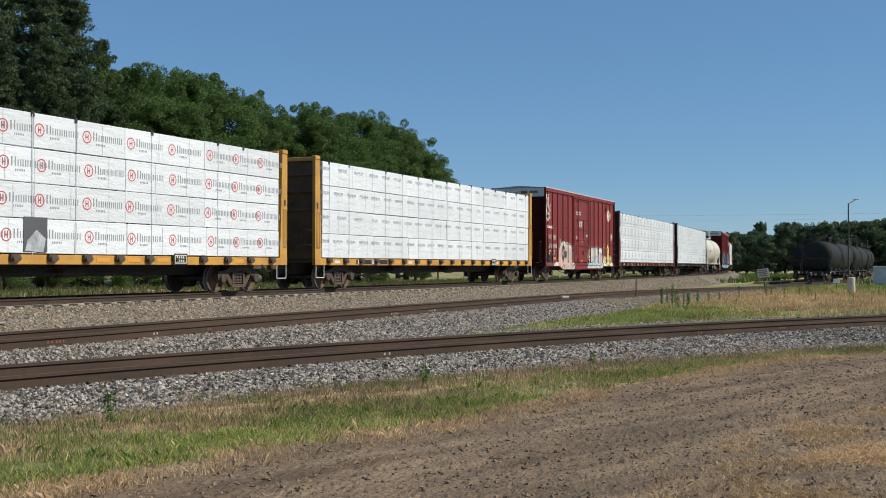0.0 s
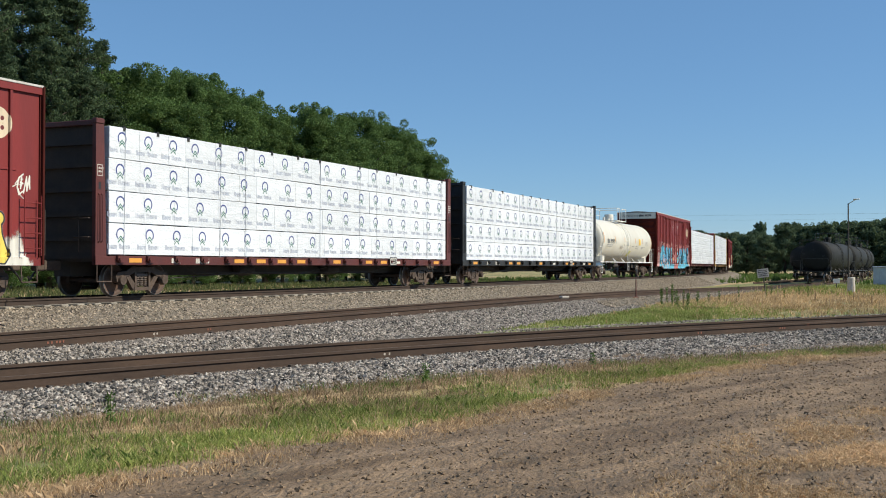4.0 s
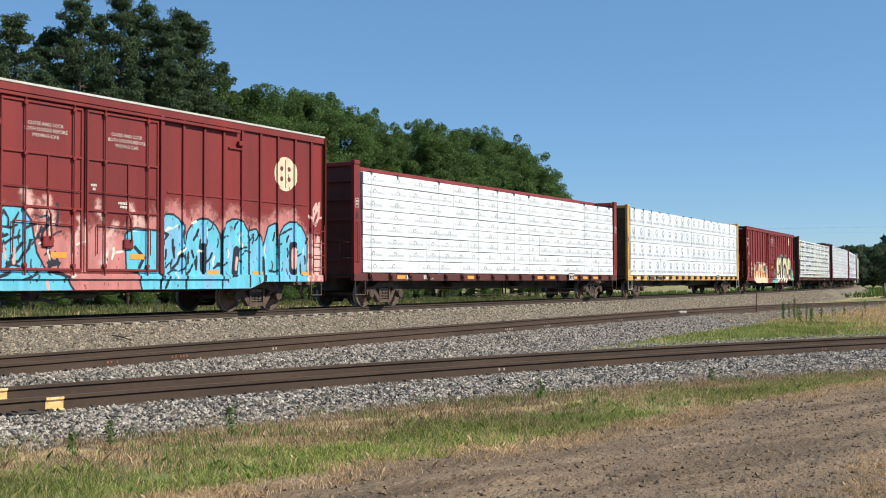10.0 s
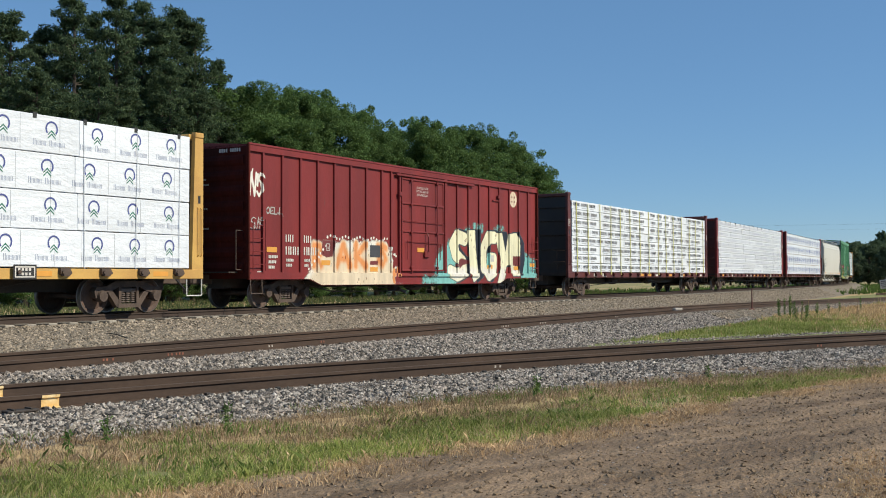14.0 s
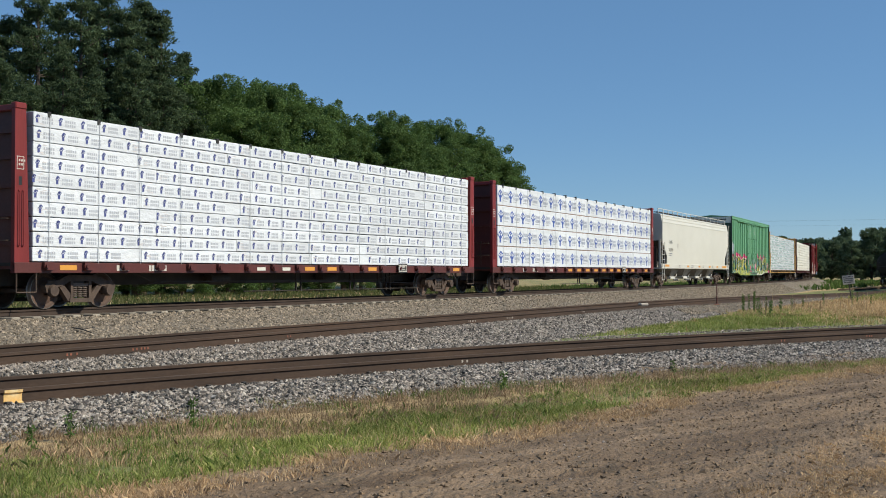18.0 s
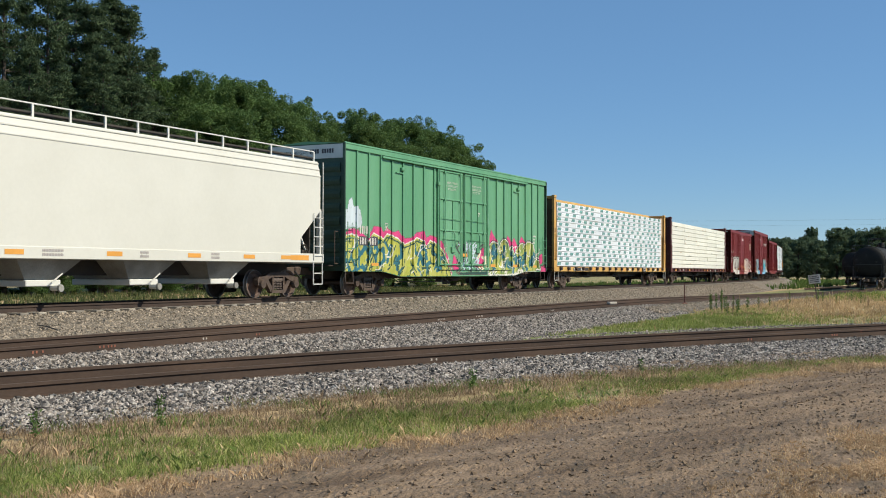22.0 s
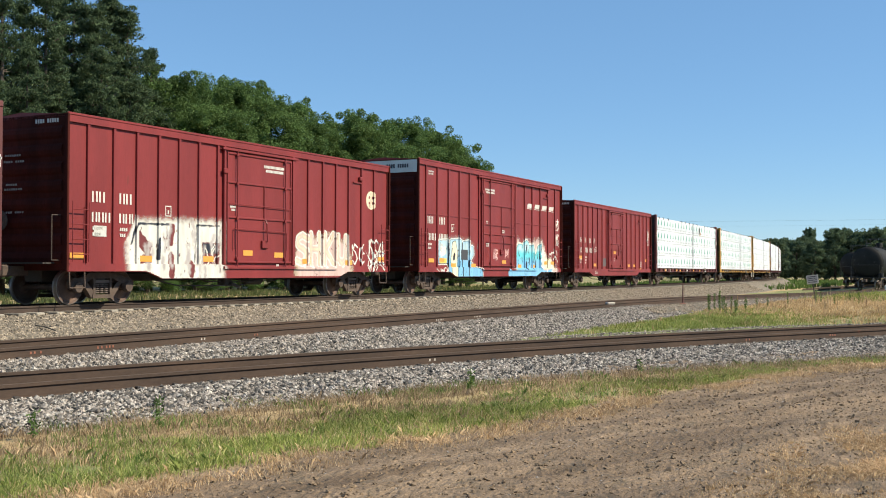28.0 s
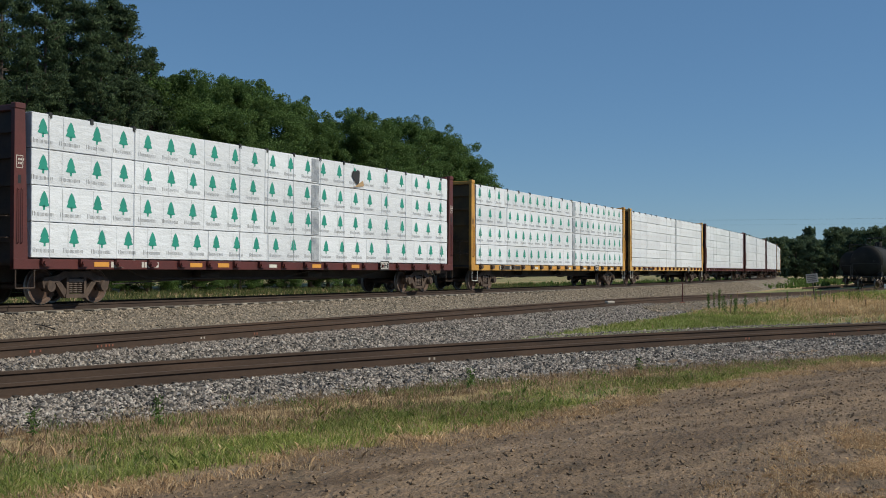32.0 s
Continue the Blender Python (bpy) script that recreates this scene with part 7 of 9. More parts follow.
def mural_cyan(car):
    """Tall cyan domes and letters, outlined in navy, on bursts of pink."""
    rnd = random.Random(8)
    m = Mural(car, -9.25, 2.5, 0.66, 3.2, 0.042)
    haze = m.below([(-9.3, 2.0), (-8.6, 1.7), (-7.6, 1.9), (-6.9, 2.45), (-6.2, 2.5), (-5.3, 2.95), (-5.0, 2.2), (-4.5, 2.6), (-4.0, 2.95), (-3.3, 2.75), (-2.7, 2.85), (-2.2, 2.4), (-1.4, 2.3), (-0.6, 2.0), (0.3, 2.2), (1.2, 2.1), (2.0, 2.5), (2.5, 2.6)])
    m.coat("pink", haze, 0.28, 0.22)
    m.coat("rosy", np.maximum(m.flecks(rnd, 26, -7.6, 2.4, 1.4, 2.75, 0.5, 0.10, (0.9, 1.2, 1.9)), m.flecks(rnd, 20, -9.2, -7.4, 0.9, 1.8, 0.5, 0.09, (0.7, 1.1))), 0.10, 0.08)
    one = m.shape([(-8.0, 0.60), (-7.75, 1.0), (-7.15, 1.95), (-6.7, 2.40), (-6.2, 2.62), (-5.75, 2.58), (-5.25, 2.28), (-4.95, 1.95), (-4.72, 1.72), (-4.66, 0.5)])
    two, three = m.arch(-4.66, -3.36, 0.5, 2.5), m.arch(-3.38, -2.42, 0.5, 2.5)
    four = m.shape([(-2.45, 0.5), (-2.4, 2.2), (-2.2, 2.5), (-1.75, 2.52), (-1.5, 2.2), (-1.35, 1.5), (-1.1, 1.12), (-0.55, 1.0), (-0.2, 0.5)])
    five = m.shape([(1.35, 1.15), (1.3, 2.0), (1.6, 2.15), (2.5, 2.1), (2.5, 0.5), (1.9, 0.5), (1.75, 1.1)])
    every = np.maximum.reduce([one, two, three, four, five])
    m.coat("navy", every + 0.055, 0.012, 0.012)
    m.coat("cyan", every, 0.012, 0.008)
    m.coat("sky", np.minimum(every - 0.10, m.flecks(rnd, 34, -7.2, -2.4, 0.8, 2.3, 0.8, 0.13, (1.4, 1.7, 1.0))), 0.06, 0.05)
    gaps = [m.stroke([(a, 0.72), (a + 0.03, b)], 0.035) for a, b in ((-6.75, 1.5), (-5.7, 1.75), (-4.68, 1.8), (-4.2, 1.5), (-3.38, 2.1), (-2.9, 1.5), (-2.43, 2.1))]
    m.coat("navy", np.maximum.reduce(gaps + [m.flecks(rnd, 74, -7.4, -1.5, 0.8, 2.3, 0.36, 0.032, (1.3, 1.75, 0.9, 0.2)), m.flecks(rnd, 34, -2.6, -0.5, 0.9, 2.4, 0.4, 0.03, (0.2, 1.5, 1.2)), m.stroke([(-4.72, 1.6), (-5.2, 1.55), (-5.15, 1.0), (-4.5, 0.95), (-4.4, 1.5)], 0.03),
                                             m.stroke([(-6.9, 0.9), (-7.2, 1.4), (-6.95, 1.75), (-6.9, 1.1)], 0.03), m.stroke([(-1.3, 1.9), (-0.95, 1.5), (-1.0, 1.1), (-0.4, 0.95)], 0.035), m.stroke([(1.6, 1.7), (1.9, 1.45), (1.75, 1.2)], 0.05)]), 0.010, 0.008)
    m.coat("rosy", np.minimum(m.flecks(rnd, 34, -7.2, -0.6, 0.7, 1.7, 0.3, 0.045, (1.5, 1.7, 0.5)), every), 0.02, 0.02)
    m.coat("bone", np.maximum.reduce([m.stroke([(-6.55, 2.72), (-6.3, 2.86), (-5.95, 2.84), (-5.8, 2.72)], 0.03), m.stroke([(-6.4, 2.92), (-6.1, 3.0), (-5.9, 2.94)], 0.025), m.flecks(rnd, 18, -7.0, 2.3, 0.8, 2.2, 0.3, 0.025, (1.5, 0.3))]), 0.014, 0.01)
    m.build()
    m = Mural(car, 2.45, 9.25, 0.66, 3.0, 0.042)
    m.coat("pink", m.below([(2.4, 2.5), (3.0, 2.95), (3.5, 2.6), (4.2, 2.9), (4.7, 2.5), (5.2, 2.95), (5.8, 2.5), (6.6, 2.6), (7.3, 2.9), (7.9, 2.95), (8.5, 2.3), (9.3, 2.1)]), 0.25, 0.2)
    parts = [m.arch(2.3, 3.35, 0.5, 2.56), m.arch(3.42, 4.75, 0.5, 2.5), m.arch(4.78, 5.9, 0.5, 2.55), m.shape([(5.9, 0.6), (5.9, 2.25), (6.2, 2.3), (6.5, 1.8), (6.75, 2.4), (7.05, 2.5), (7.15, 0.6)]), m.arch(7.2, 8.5, 0.7, 2.58)]
    every = np.maximum.reduce(parts)
    m.coat("navy", every + 0.055, 0.012, 0.012).coat("cyan", every, 0.012, 0.008)
    m.coat("sky", np.minimum(every - 0.08, m.flecks(rnd, 26, 2.5, 8.4, 0.8, 2.3, 0.8, 0.12, (1.5, 1.7))), 0.06, 0.05)
    m.coat("navy", np.maximum.reduce([m.stroke([(4.05, 1.2), (4.05, 1.75)], 0.12), m.stroke([(5.3, 1.1), (5.38, 1.7)], 0.13), m.stroke([(7.85, 1.2), (7.85, 1.85)], 0.17), m.stroke([(6.55, 0.9), (6.5, 1.5)], 0.07)] + [m.stroke([(a, 0.7), (a, b)], 0.035) for a, b in ((3.38, 2.0), (4.76, 2.1), (5.9, 2.1), (7.17, 2.2))] + [m.flecks(rnd, 78, 1.3, 8.6, 0.8, 2.4, 0.34, 0.032, (1.4, 1.75, 0.9, 0.2))]), 0.010, 0.01)
    m.coat("rosy", np.maximum.reduce([m.stroke([(7.88, 1.3), (7.88, 1.75)], 0.09), m.stroke([(5.36, 1.2), (5.4, 1.5)], 0.05), m.flecks(rnd, 20, 8.5, 9.2, 0.8, 2.0, 0.6, 0.05, (1.57,))]), 0.02, 0.02)
    m.coat("bone", m.flecks(rnd, 14, 2.5, 9.1, 0.75, 2.4, 0.3, 0.025, (1.5, 0.3)), 0.014, 0.01)
    m.build()
    tag_scrawl(car, 8.72, 2.55, 0.4, 0.75, "rosy", 91, "5", 0.05)


def mural_cream(car):
    """Bone-white ground with orange letters, and large cream letters with black shadows on teal."""
    rnd = random.Random(12)
    m = Mural(car, -6.9, -1.3, 0.66, 2.4, 0.036)
    top = m.below([(-6.9, 0.75), (-6.6, 1.0), (-6.3, 1.2), (-6.0, 1.9), (-5.2, 1.95), (-4.6, 2.05), (-3.6, 2.02), (-3.0, 2.1), (-2.2, 2.05), (-1.9, 1.4), (-1.75, 0.7)])
    m.coat("bone", np.minimum(top, m.span(-6.85, -1.78)), 0.05, 0.04)
    m.coat("cream", np.minimum(top - 0.15, 1.75 - m.Z), 0.2, 0.06)
    f = np.maximum.reduce([m.letter("R", -6.3, 1.25, 0.45, 0.65, 0.12), m.letter("A", -5.1, 1.25, 0.75, 0.68, 0.13), m.letter("K", -4.1, 1.25, 0.65, 0.7, 0.13), m.letter("2", -2.75, 1.3, 0.5, 0.65, 0.13)])
    m.coat("peach", f + 0.04, 0.06, 0.02).coat("orange", f - 0.03, 0.05, 0.03)
    m.coat("oxide", np.maximum(m.shape([(-5.88, 1.6), (-5.8, 2.05), (-5.2, 2.02), (-5.28, 1.54), (-5.6, 1.5)]), m.shape([(-3.22, 1.3), (-3.22, 1.42), (-2.75, 1.44), (-2.75, 1.3)])), 0.015, 0.01)
    ring = [(-6.5 + 0.145 * i, 1.15 + 0.12 * i) for i in range(7)] + [(-5.55 + 0.16 * i, 2.14 + 0.05 * math.sin(i * 1.3)) for i in range(22)] + [(-2.05 + rnd.uniform(0, 0.6), rnd.uniform(1.1, 1.95)) for _ in range(16)]
    m.coat("bone", m.dots(ring, 0.045), 0.012, 0.01)
    m.coat("orange", m.flecks(rnd, 5, -1.9, -1.5, 0.8, 1.1, 0.3, 0.06, (1.57,)), 0.02, 0.02)
    m.build()
    m = Mural(car, -0.1, 9.3, 0.66, 2.95, 0.04)
    m.coat("mint", np.maximum.reduce([np.minimum(m.below([(0.6, 0.9), (1.1, 1.75), (1.7, 2.1), (2.2, 2.3), (8.0, 2.0), (8.6, 1.7), (9.3, 1.55)]), np.maximum(m.span(0.9, 2.4), m.span(7.8, 9.3))), m.flecks(rnd, 9, 3.2, 7.0, 2.6, 2.85, 0.2, 0.06, (1.3, 0.3)), m.shape([(0.0, 0.66), (0.0, 0.9), (2.2, 0.92), (2.2, 0.66)])]), 0.14, 0.12)
    S = m.stroke([(3.12, 2.32), (2.55, 2.42), (2.22, 2.1), (2.4, 1.75), (3.0, 1.45), (3.05, 1.12), (2.5, 0.98), (2.05, 1.1)], 0.25)
    bar = m.shape([(3.31, 2.66), (3.95, 2.69), (4.0, 2.0), (4.22, 0.91), (3.75, 0.70), (3.45, 1.1)])
    G = m.stroke([(5.55, 2.45), (5.0, 2.45), (4.62, 2.0), (4.62, 1.3), (5.0, 0.98), (5.45, 1.15), (5.5, 1.6), (5.15, 1.62)], 0.24)
    Y = np.maximum.reduce([m.shape([(5.62, 2.62), (6.2, 2.66), (6.5, 1.9), (6.75, 2.62), (7.5, 2.7), (7.85, 2.2), (7.8, 1.7), (7.2, 1.45), (6.6, 1.35), (6.2, 0.66), (5.7, 0.66), (6.05, 1.4)]), m.shape([(6.9, 1.6), (7.4, 1.5), (7.75, 0.95), (7.05, 0.95)])])
    every = np.maximum.reduce([S, bar, G, Y])
    shade = np.maximum.reduce([m.stroke([(3.35, 2.38), (2.75, 2.45), (2.42, 2.1), (2.7, 1.75), (3.2, 1.45), (3.2, 1.12), (2.6, 0.93)], 0.25), m.shape([(3.5, 2.72), (4.45, 2.72), (4.35, 1.6), (4.55, 0.9), (4.0, 0.66)]), m.stroke([(5.7, 2.5), (5.2, 2.5), (4.85, 2.0), (4.82, 1.3), (5.2, 0.95)], 0.25),
                               m.shape([(5.9, 2.72), (6.6, 2.72), (6.9, 2.2), (7.1, 2.72), (7.7, 2.75), (8.2, 2.3), (8.25, 1.6), (8.0, 0.95), (7.3, 0.95), (7.0, 1.3), (6.3, 1.3)])])
    m.coat("navy", np.maximum(shade, every + 0.03), 0.014, 0.01)
    m.coat("custard", every, 0.014, 0.008)
    m.coat("bone", np.minimum(every - 0.05, 1.25 - m.Z), 0.12, 0.04)
    m.coat("oxide", np.maximum(m.shape([(2.6, 1.5), (2.75, 1.2), (3.0, 1.35), (3.4, 1.4), (3.4, 1.52), (2.9, 1.6)]), m.shape([(7.15, 1.35), (7.15, 1.75), (7.75, 1.75), (7.75, 1.35)])), 0.02, 0.015)
    m.coat("mint", m.stroke([(4.95, 1.35), (5.02, 1.75)], 0.09), 0.02, 0.01)
    m.build()
    tag_scrawl(car, -9.25, 3.2, 0.6, 0.65, "bone", 14, "N2", 0.035)
    tag_scrawl(car, -8.5, 2.72, 0.68, 0.2, "grey", 15, "OELI", 0.02)
    tag_scrawl(car, -9.2, 2.25, 0.5, 0.35, "grey", 151, "", 0.016)


def mural_lime(car):
    """Lime letters with teal and dark strokes under a magenta crest, on both halves of the side."""
    rnd = random.Random(16)

    def fill(m, crest, x0, x1, body, seed, deep):
        rk = random.Random(seed)
        run = m.span(x0, x1)
        jag = [(x, z + 0.10 + 0.33 * abs(math.sin(x * 1.9 + seed)) * rk.uniform(0.5, 1.0)) for x, z in crest]
        m.coat("magenta", np.minimum(m.below(jag), run), 0.03, 0.04)
        m.coat("bone", np.minimum(m.below(crest) + 0.05, run), 0.014, 0.012)
        inside = np.minimum(m.below(crest), run - 0.04)
        m.coat(body, inside, 0.014, 0.01)
        m.coat("olive", np.minimum(inside, m.flecks(rk, deep, x0, x1, 0.8, 2.0, 0.9, 0.13, (0.8, 1.2, 2.1))), 0.05, 0.04)
        m.coat("teal", np.minimum(inside - 0.05, m.flecks(rk, int(deep * 1.1), x0, x1, 0.8, 1.9, 0.55, 0.075, (0.7, 1.0, 2.3), 0.2)), 0.014, 0.02)
        m.coat("forest", np.minimum(inside + 0.02, np.maximum(m.flecks(rk, int(deep * 1.8), x0, x1, 0.75, 2.1, 0.55, 0.03, (0.7, 1.1, 2.2, 1.57), 0.25), m.stroke([(x, z - 0.10) for x, z in crest], 0.028))), 0.010, 0.012)
        m.coat("bone", m.flecks(rk, int(deep * 0.8), x0, x1, 0.7, 1.9, 0.4, 0.018, (0.6, 1.0, 2.2), 0.2), 0.010, 0.008)

    m = Mural(car, -9.35, -1.0, 0.66, 2.75, 0.042)
    fill(m, [(-9.35, 1.5), (-9.2, 2.05), (-8.8, 2.12), (-8.3, 2.0), (-7.7, 1.9), (-7.3, 2.2), (-6.9, 2.08), (-6.6, 2.0), (-6.34, 2.2), (-5.9, 2.12), (-5.5, 2.05), (-5.06, 1.82), (-4.5, 1.95), (-4.0, 2.12), (-3.5, 2.02), (-3.2, 1.8), (-2.9, 2.05), (-2.3, 1.9), (-1.9, 1.68), (-1.4, 1.2), (-1.1, 0.7)], -9.35, -1.05, "lime", 2, 44)
    m.build()
    m = Mural(car, -1.1, 2.55, 0.66, 2.1, 0.04)
    m.coat("magenta", np.maximum(m.shape([(1.25, 1.0), (1.35, 1.4), (1.8, 1.85), (2.15, 1.9), (2.1, 1.3), (1.9, 1.0)]), m.shape([(-1.05, 0.9), (-0.9, 1.55), (-0.55, 1.3), (-0.5, 0.95)])), 0.03, 0.03)
    m.coat("forest", np.maximum(m.flecks(rnd, 34, -0.6, 2.3, 0.85, 1.95, 0.4, 0.035, (0.7, 1.4, 2.2)), m.shape([(-0.5, 0.66), (-0.5, 0.85), (2.5, 0.9), (2.5, 0.66)]) - 0.05), 0.014, 0.03)
    m.coat("ice", m.flecks(rnd, 30, -0.4, 1.5, 1.0, 1.95, 0.4, 0.032, (0.6, 1.4, 2.3), 0.3), 0.012, 0.012)
    m.coat("custard", m.flecks(rnd, 8, 1.5, 2.5, 0.9, 1.6, 0.4, 0.06, (0.2, 0.6)), 0.02, 0.02)
    m.build()
    m = Mural(car, 2.5, 9.35, 0.66, 2.8, 0.042)
    m.coat("magenta", np.maximum.reduce([m.shape([(2.6, 2.0), (2.95, 2.68), (3.5, 2.25), (3.6, 1.9)]), m.shape([(4.4, 2.0), (4.8, 2.5), (5.2, 2.2), (5.55, 2.42), (5.95, 2.0), (5.5, 1.6)]), m.shape([(6.0, 2.1), (6.4, 2.5), (6.9, 2.2), (6.7, 1.9)]), m.shape([(8.3, 1.4), (8.7, 1.65), (9.1, 1.75), (9.2, 1.3), (8.8, 1.2)]), m.shape([(8.7, 0.8), (8.9, 1.1), (9.35, 1.2), (9.35, 0.8)])]), 0.02, 0.02)
    parts = [m.arch(2.6, 3.85, 0.72, 2.15), m.arch(3.85, 5.0, 0.72, 2.3), m.shape([(5.0, 0.75), (4.85, 1.7), (5.2, 2.0), (5.6, 1.6), (6.1, 2.1), (6.6, 2.15), (6.5, 0.75)]), m.arch(6.5, 8.1, 0.85, 2.25), m.shape([(7.9, 1.0), (8.1, 1.5), (8.6, 1.3), (8.7, 0.95)])]
    every = np.maximum.reduce(parts)
    m.coat("forest", every + 0.09, 0.014, 0.02).coat("bone", every + 0.045, 0.012, 0.01).coat("leafy", every, 0.014, 0.01)
    m.coat("olive", np.minimum(every - 0.06, m.flecks(rnd, 36, 2.6, 8.2, 0.9, 2.0, 0.7, 0.11, (0.9, 1.4))), 0.05, 0.04)
    m.coat("teal", np.minimum(every, m.flecks(rnd, 26, 2.7, 8.3, 0.85, 1.9, 0.4, 0.10, (0.9, 1.4), 0.3)), 0.014, 0.02)
    m.coat("forest", np.minimum(every, m.flecks(rnd, 46, 2.6, 8.4, 0.8, 2.1, 0.45, 0.032, (0.8, 1.4, 2.2), 0.3)), 0.010, 0.01)
    m.coat("bone", np.maximum(m.flecks(rnd, 34, 2.6, 8.6, 0.75, 2.1, 0.5, 0.022, (0.8, 1.4, 2.2), 0.3), m.flecks(rnd, 22, 1.9, 6.6, 0.68, 0.92, 0.4, 0.028, (0.1, 0.5))), 0.010, 0.008)
    m.build()
    m = Mural(car, -9.36, -7.9, 2.3, 3.6, 0.05, "primer_patch", "pale primer patch")
    m.coat("primer", m.shape([(-9.4, 2.2), (-9.4, 2.95), (-9.1, 3.0), (-9.0, 3.3), (-8.82, 3.42), (-8.68, 3.1), (-8.45, 3.15), (-8.25, 3.0), (-8.1, 2.6), (-8.15, 2.4)]), 0.03, 0.03)
    m.build()


def mural_block(car):
    """Worn white block letters, and faded cream letters at the other end."""
    rnd = random.Random(20)
    m = Mural(car, -6.0, -1.55, 0.64, 2.6, 0.036)
    box = m.shape([(-5.5, 0.5), (-5.32, 2.12), (-1.84, 2.18), (-1.8, 0.9), (-2.6, 0.5)])
    m.coat("bone", np.minimum(m.below([(-6.0, 1.2), (-5.4, 2.25), (-4.0, 2.3), (-1.6, 2.32)]), m.span(-5.75, -1.72)) - 0.04, 0.16, 0.06)
    m.coat("chalk", box, 0.03, 0.05)
    gaps = [m.shape([(-5.3, 1.95), (-4.75, 1.55), (-4.9, 1.2), (-5.25, 1.5)]), m.shape([(-5.2, 1.05), (-4.75, 1.05), (-4.75, 1.32), (-5.1, 1.3)]), m.stroke([(-4.02, 1.62), (-3.95, 2.05)], 0.10), m.stroke([(-4.02, 0.75), (-4.0, 1.25)], 0.12), m.stroke([(-3.2, 0.75), (-3.16, 1.05)], 0.10), m.shape([(-2.68, 1.05), (-2.68, 1.66), (-1.95, 1.66), (-1.95, 1.05)])]
    m.coat("oxide", np.maximum.reduce(gaps), 0.02, 0.03)
    m.coat("navy", np.maximum.reduce([m.stroke([(-5.55, 1.55), (-5.35, 2.1), (-4.1, 2.12)], 0.03), m.stroke([(-4.55, 1.2), (-4.5, 1.7)], 0.06), m.stroke([(-3.02, 1.1), (-2.95, 1.8), (-2.95, 2.14), (-2.0, 2.16)], 0.025), m.shape([(-2.66, 1.36), (-2.66, 1.64), (-2.1, 1.64), (-2.1, 1.36)])]), 0.02, 0.02)
    m.coat("grey", m.flecks(rnd, 26, -5.2, -1.9, 0.8, 2.0, 0.5, 0.05, (1.5, 1.7)), 0.06, 0.05)
    m.coat("bone", m.flecks(rnd, 10, -2.6, -1.9, 1.1, 1.6, 0.2, 0.02, (0.8, 2.0)), 0.01, 0.006)
    m.build()
    m = Mural(car, 1.75, 5.5, 0.7, 2.3, 0.034)
    f = np.maximum.reduce([m.letter("S", 1.98, 1.1, 0.62, 0.95, 0.11), m.letter("H", 2.75, 1.1, 0.6, 0.98, 0.11), m.letter("K", 3.55, 1.1, 0.65, 1.0, 0.11), m.letter("U", 4.4, 1.1, 0.6, 0.95, 0.11)])
    m.coat("cream", np.minimum(1.3 - m.Z, m.span(1.85, 5.25)), 0.25, 0.10)
    m.coat("blushed", np.minimum(m.below([(1.9, 1.6), (2.3, 2.1), (3.1, 1.95), (3.9, 2.12), (4.9, 1.9), (5.2, 1.4)]), m.span(1.9, 5.15)) - 0.04, 0.16, 0.10)
    m.coat("bone", f + 0.03, 0.025, 0.02).coat("blushed", f - 0.02, 0.03, 0.03).coat("cream", f - 0.07, 0.05, 0.04)
    m.build()
    m = Mural(car, 5.2, 7.7, 0.75, 2.2, 0.026, "scrawl", "tangled white sprayed scrawl")
    m.coat("bone", np.maximum.reduce([m.letters("26", 5.35, 1.1, 0.4, 0.7, 0.03), m.letters("2S5", 6.5, 1.15, 0.32, 0.85, 0.035, 0.05), m.flecks(rnd, 26, 6.4, 7.6, 0.9, 1.6, 0.35, 0.022, (0.5, 1.3, 2.4))]), 0.010, 0.008)
    m.build()


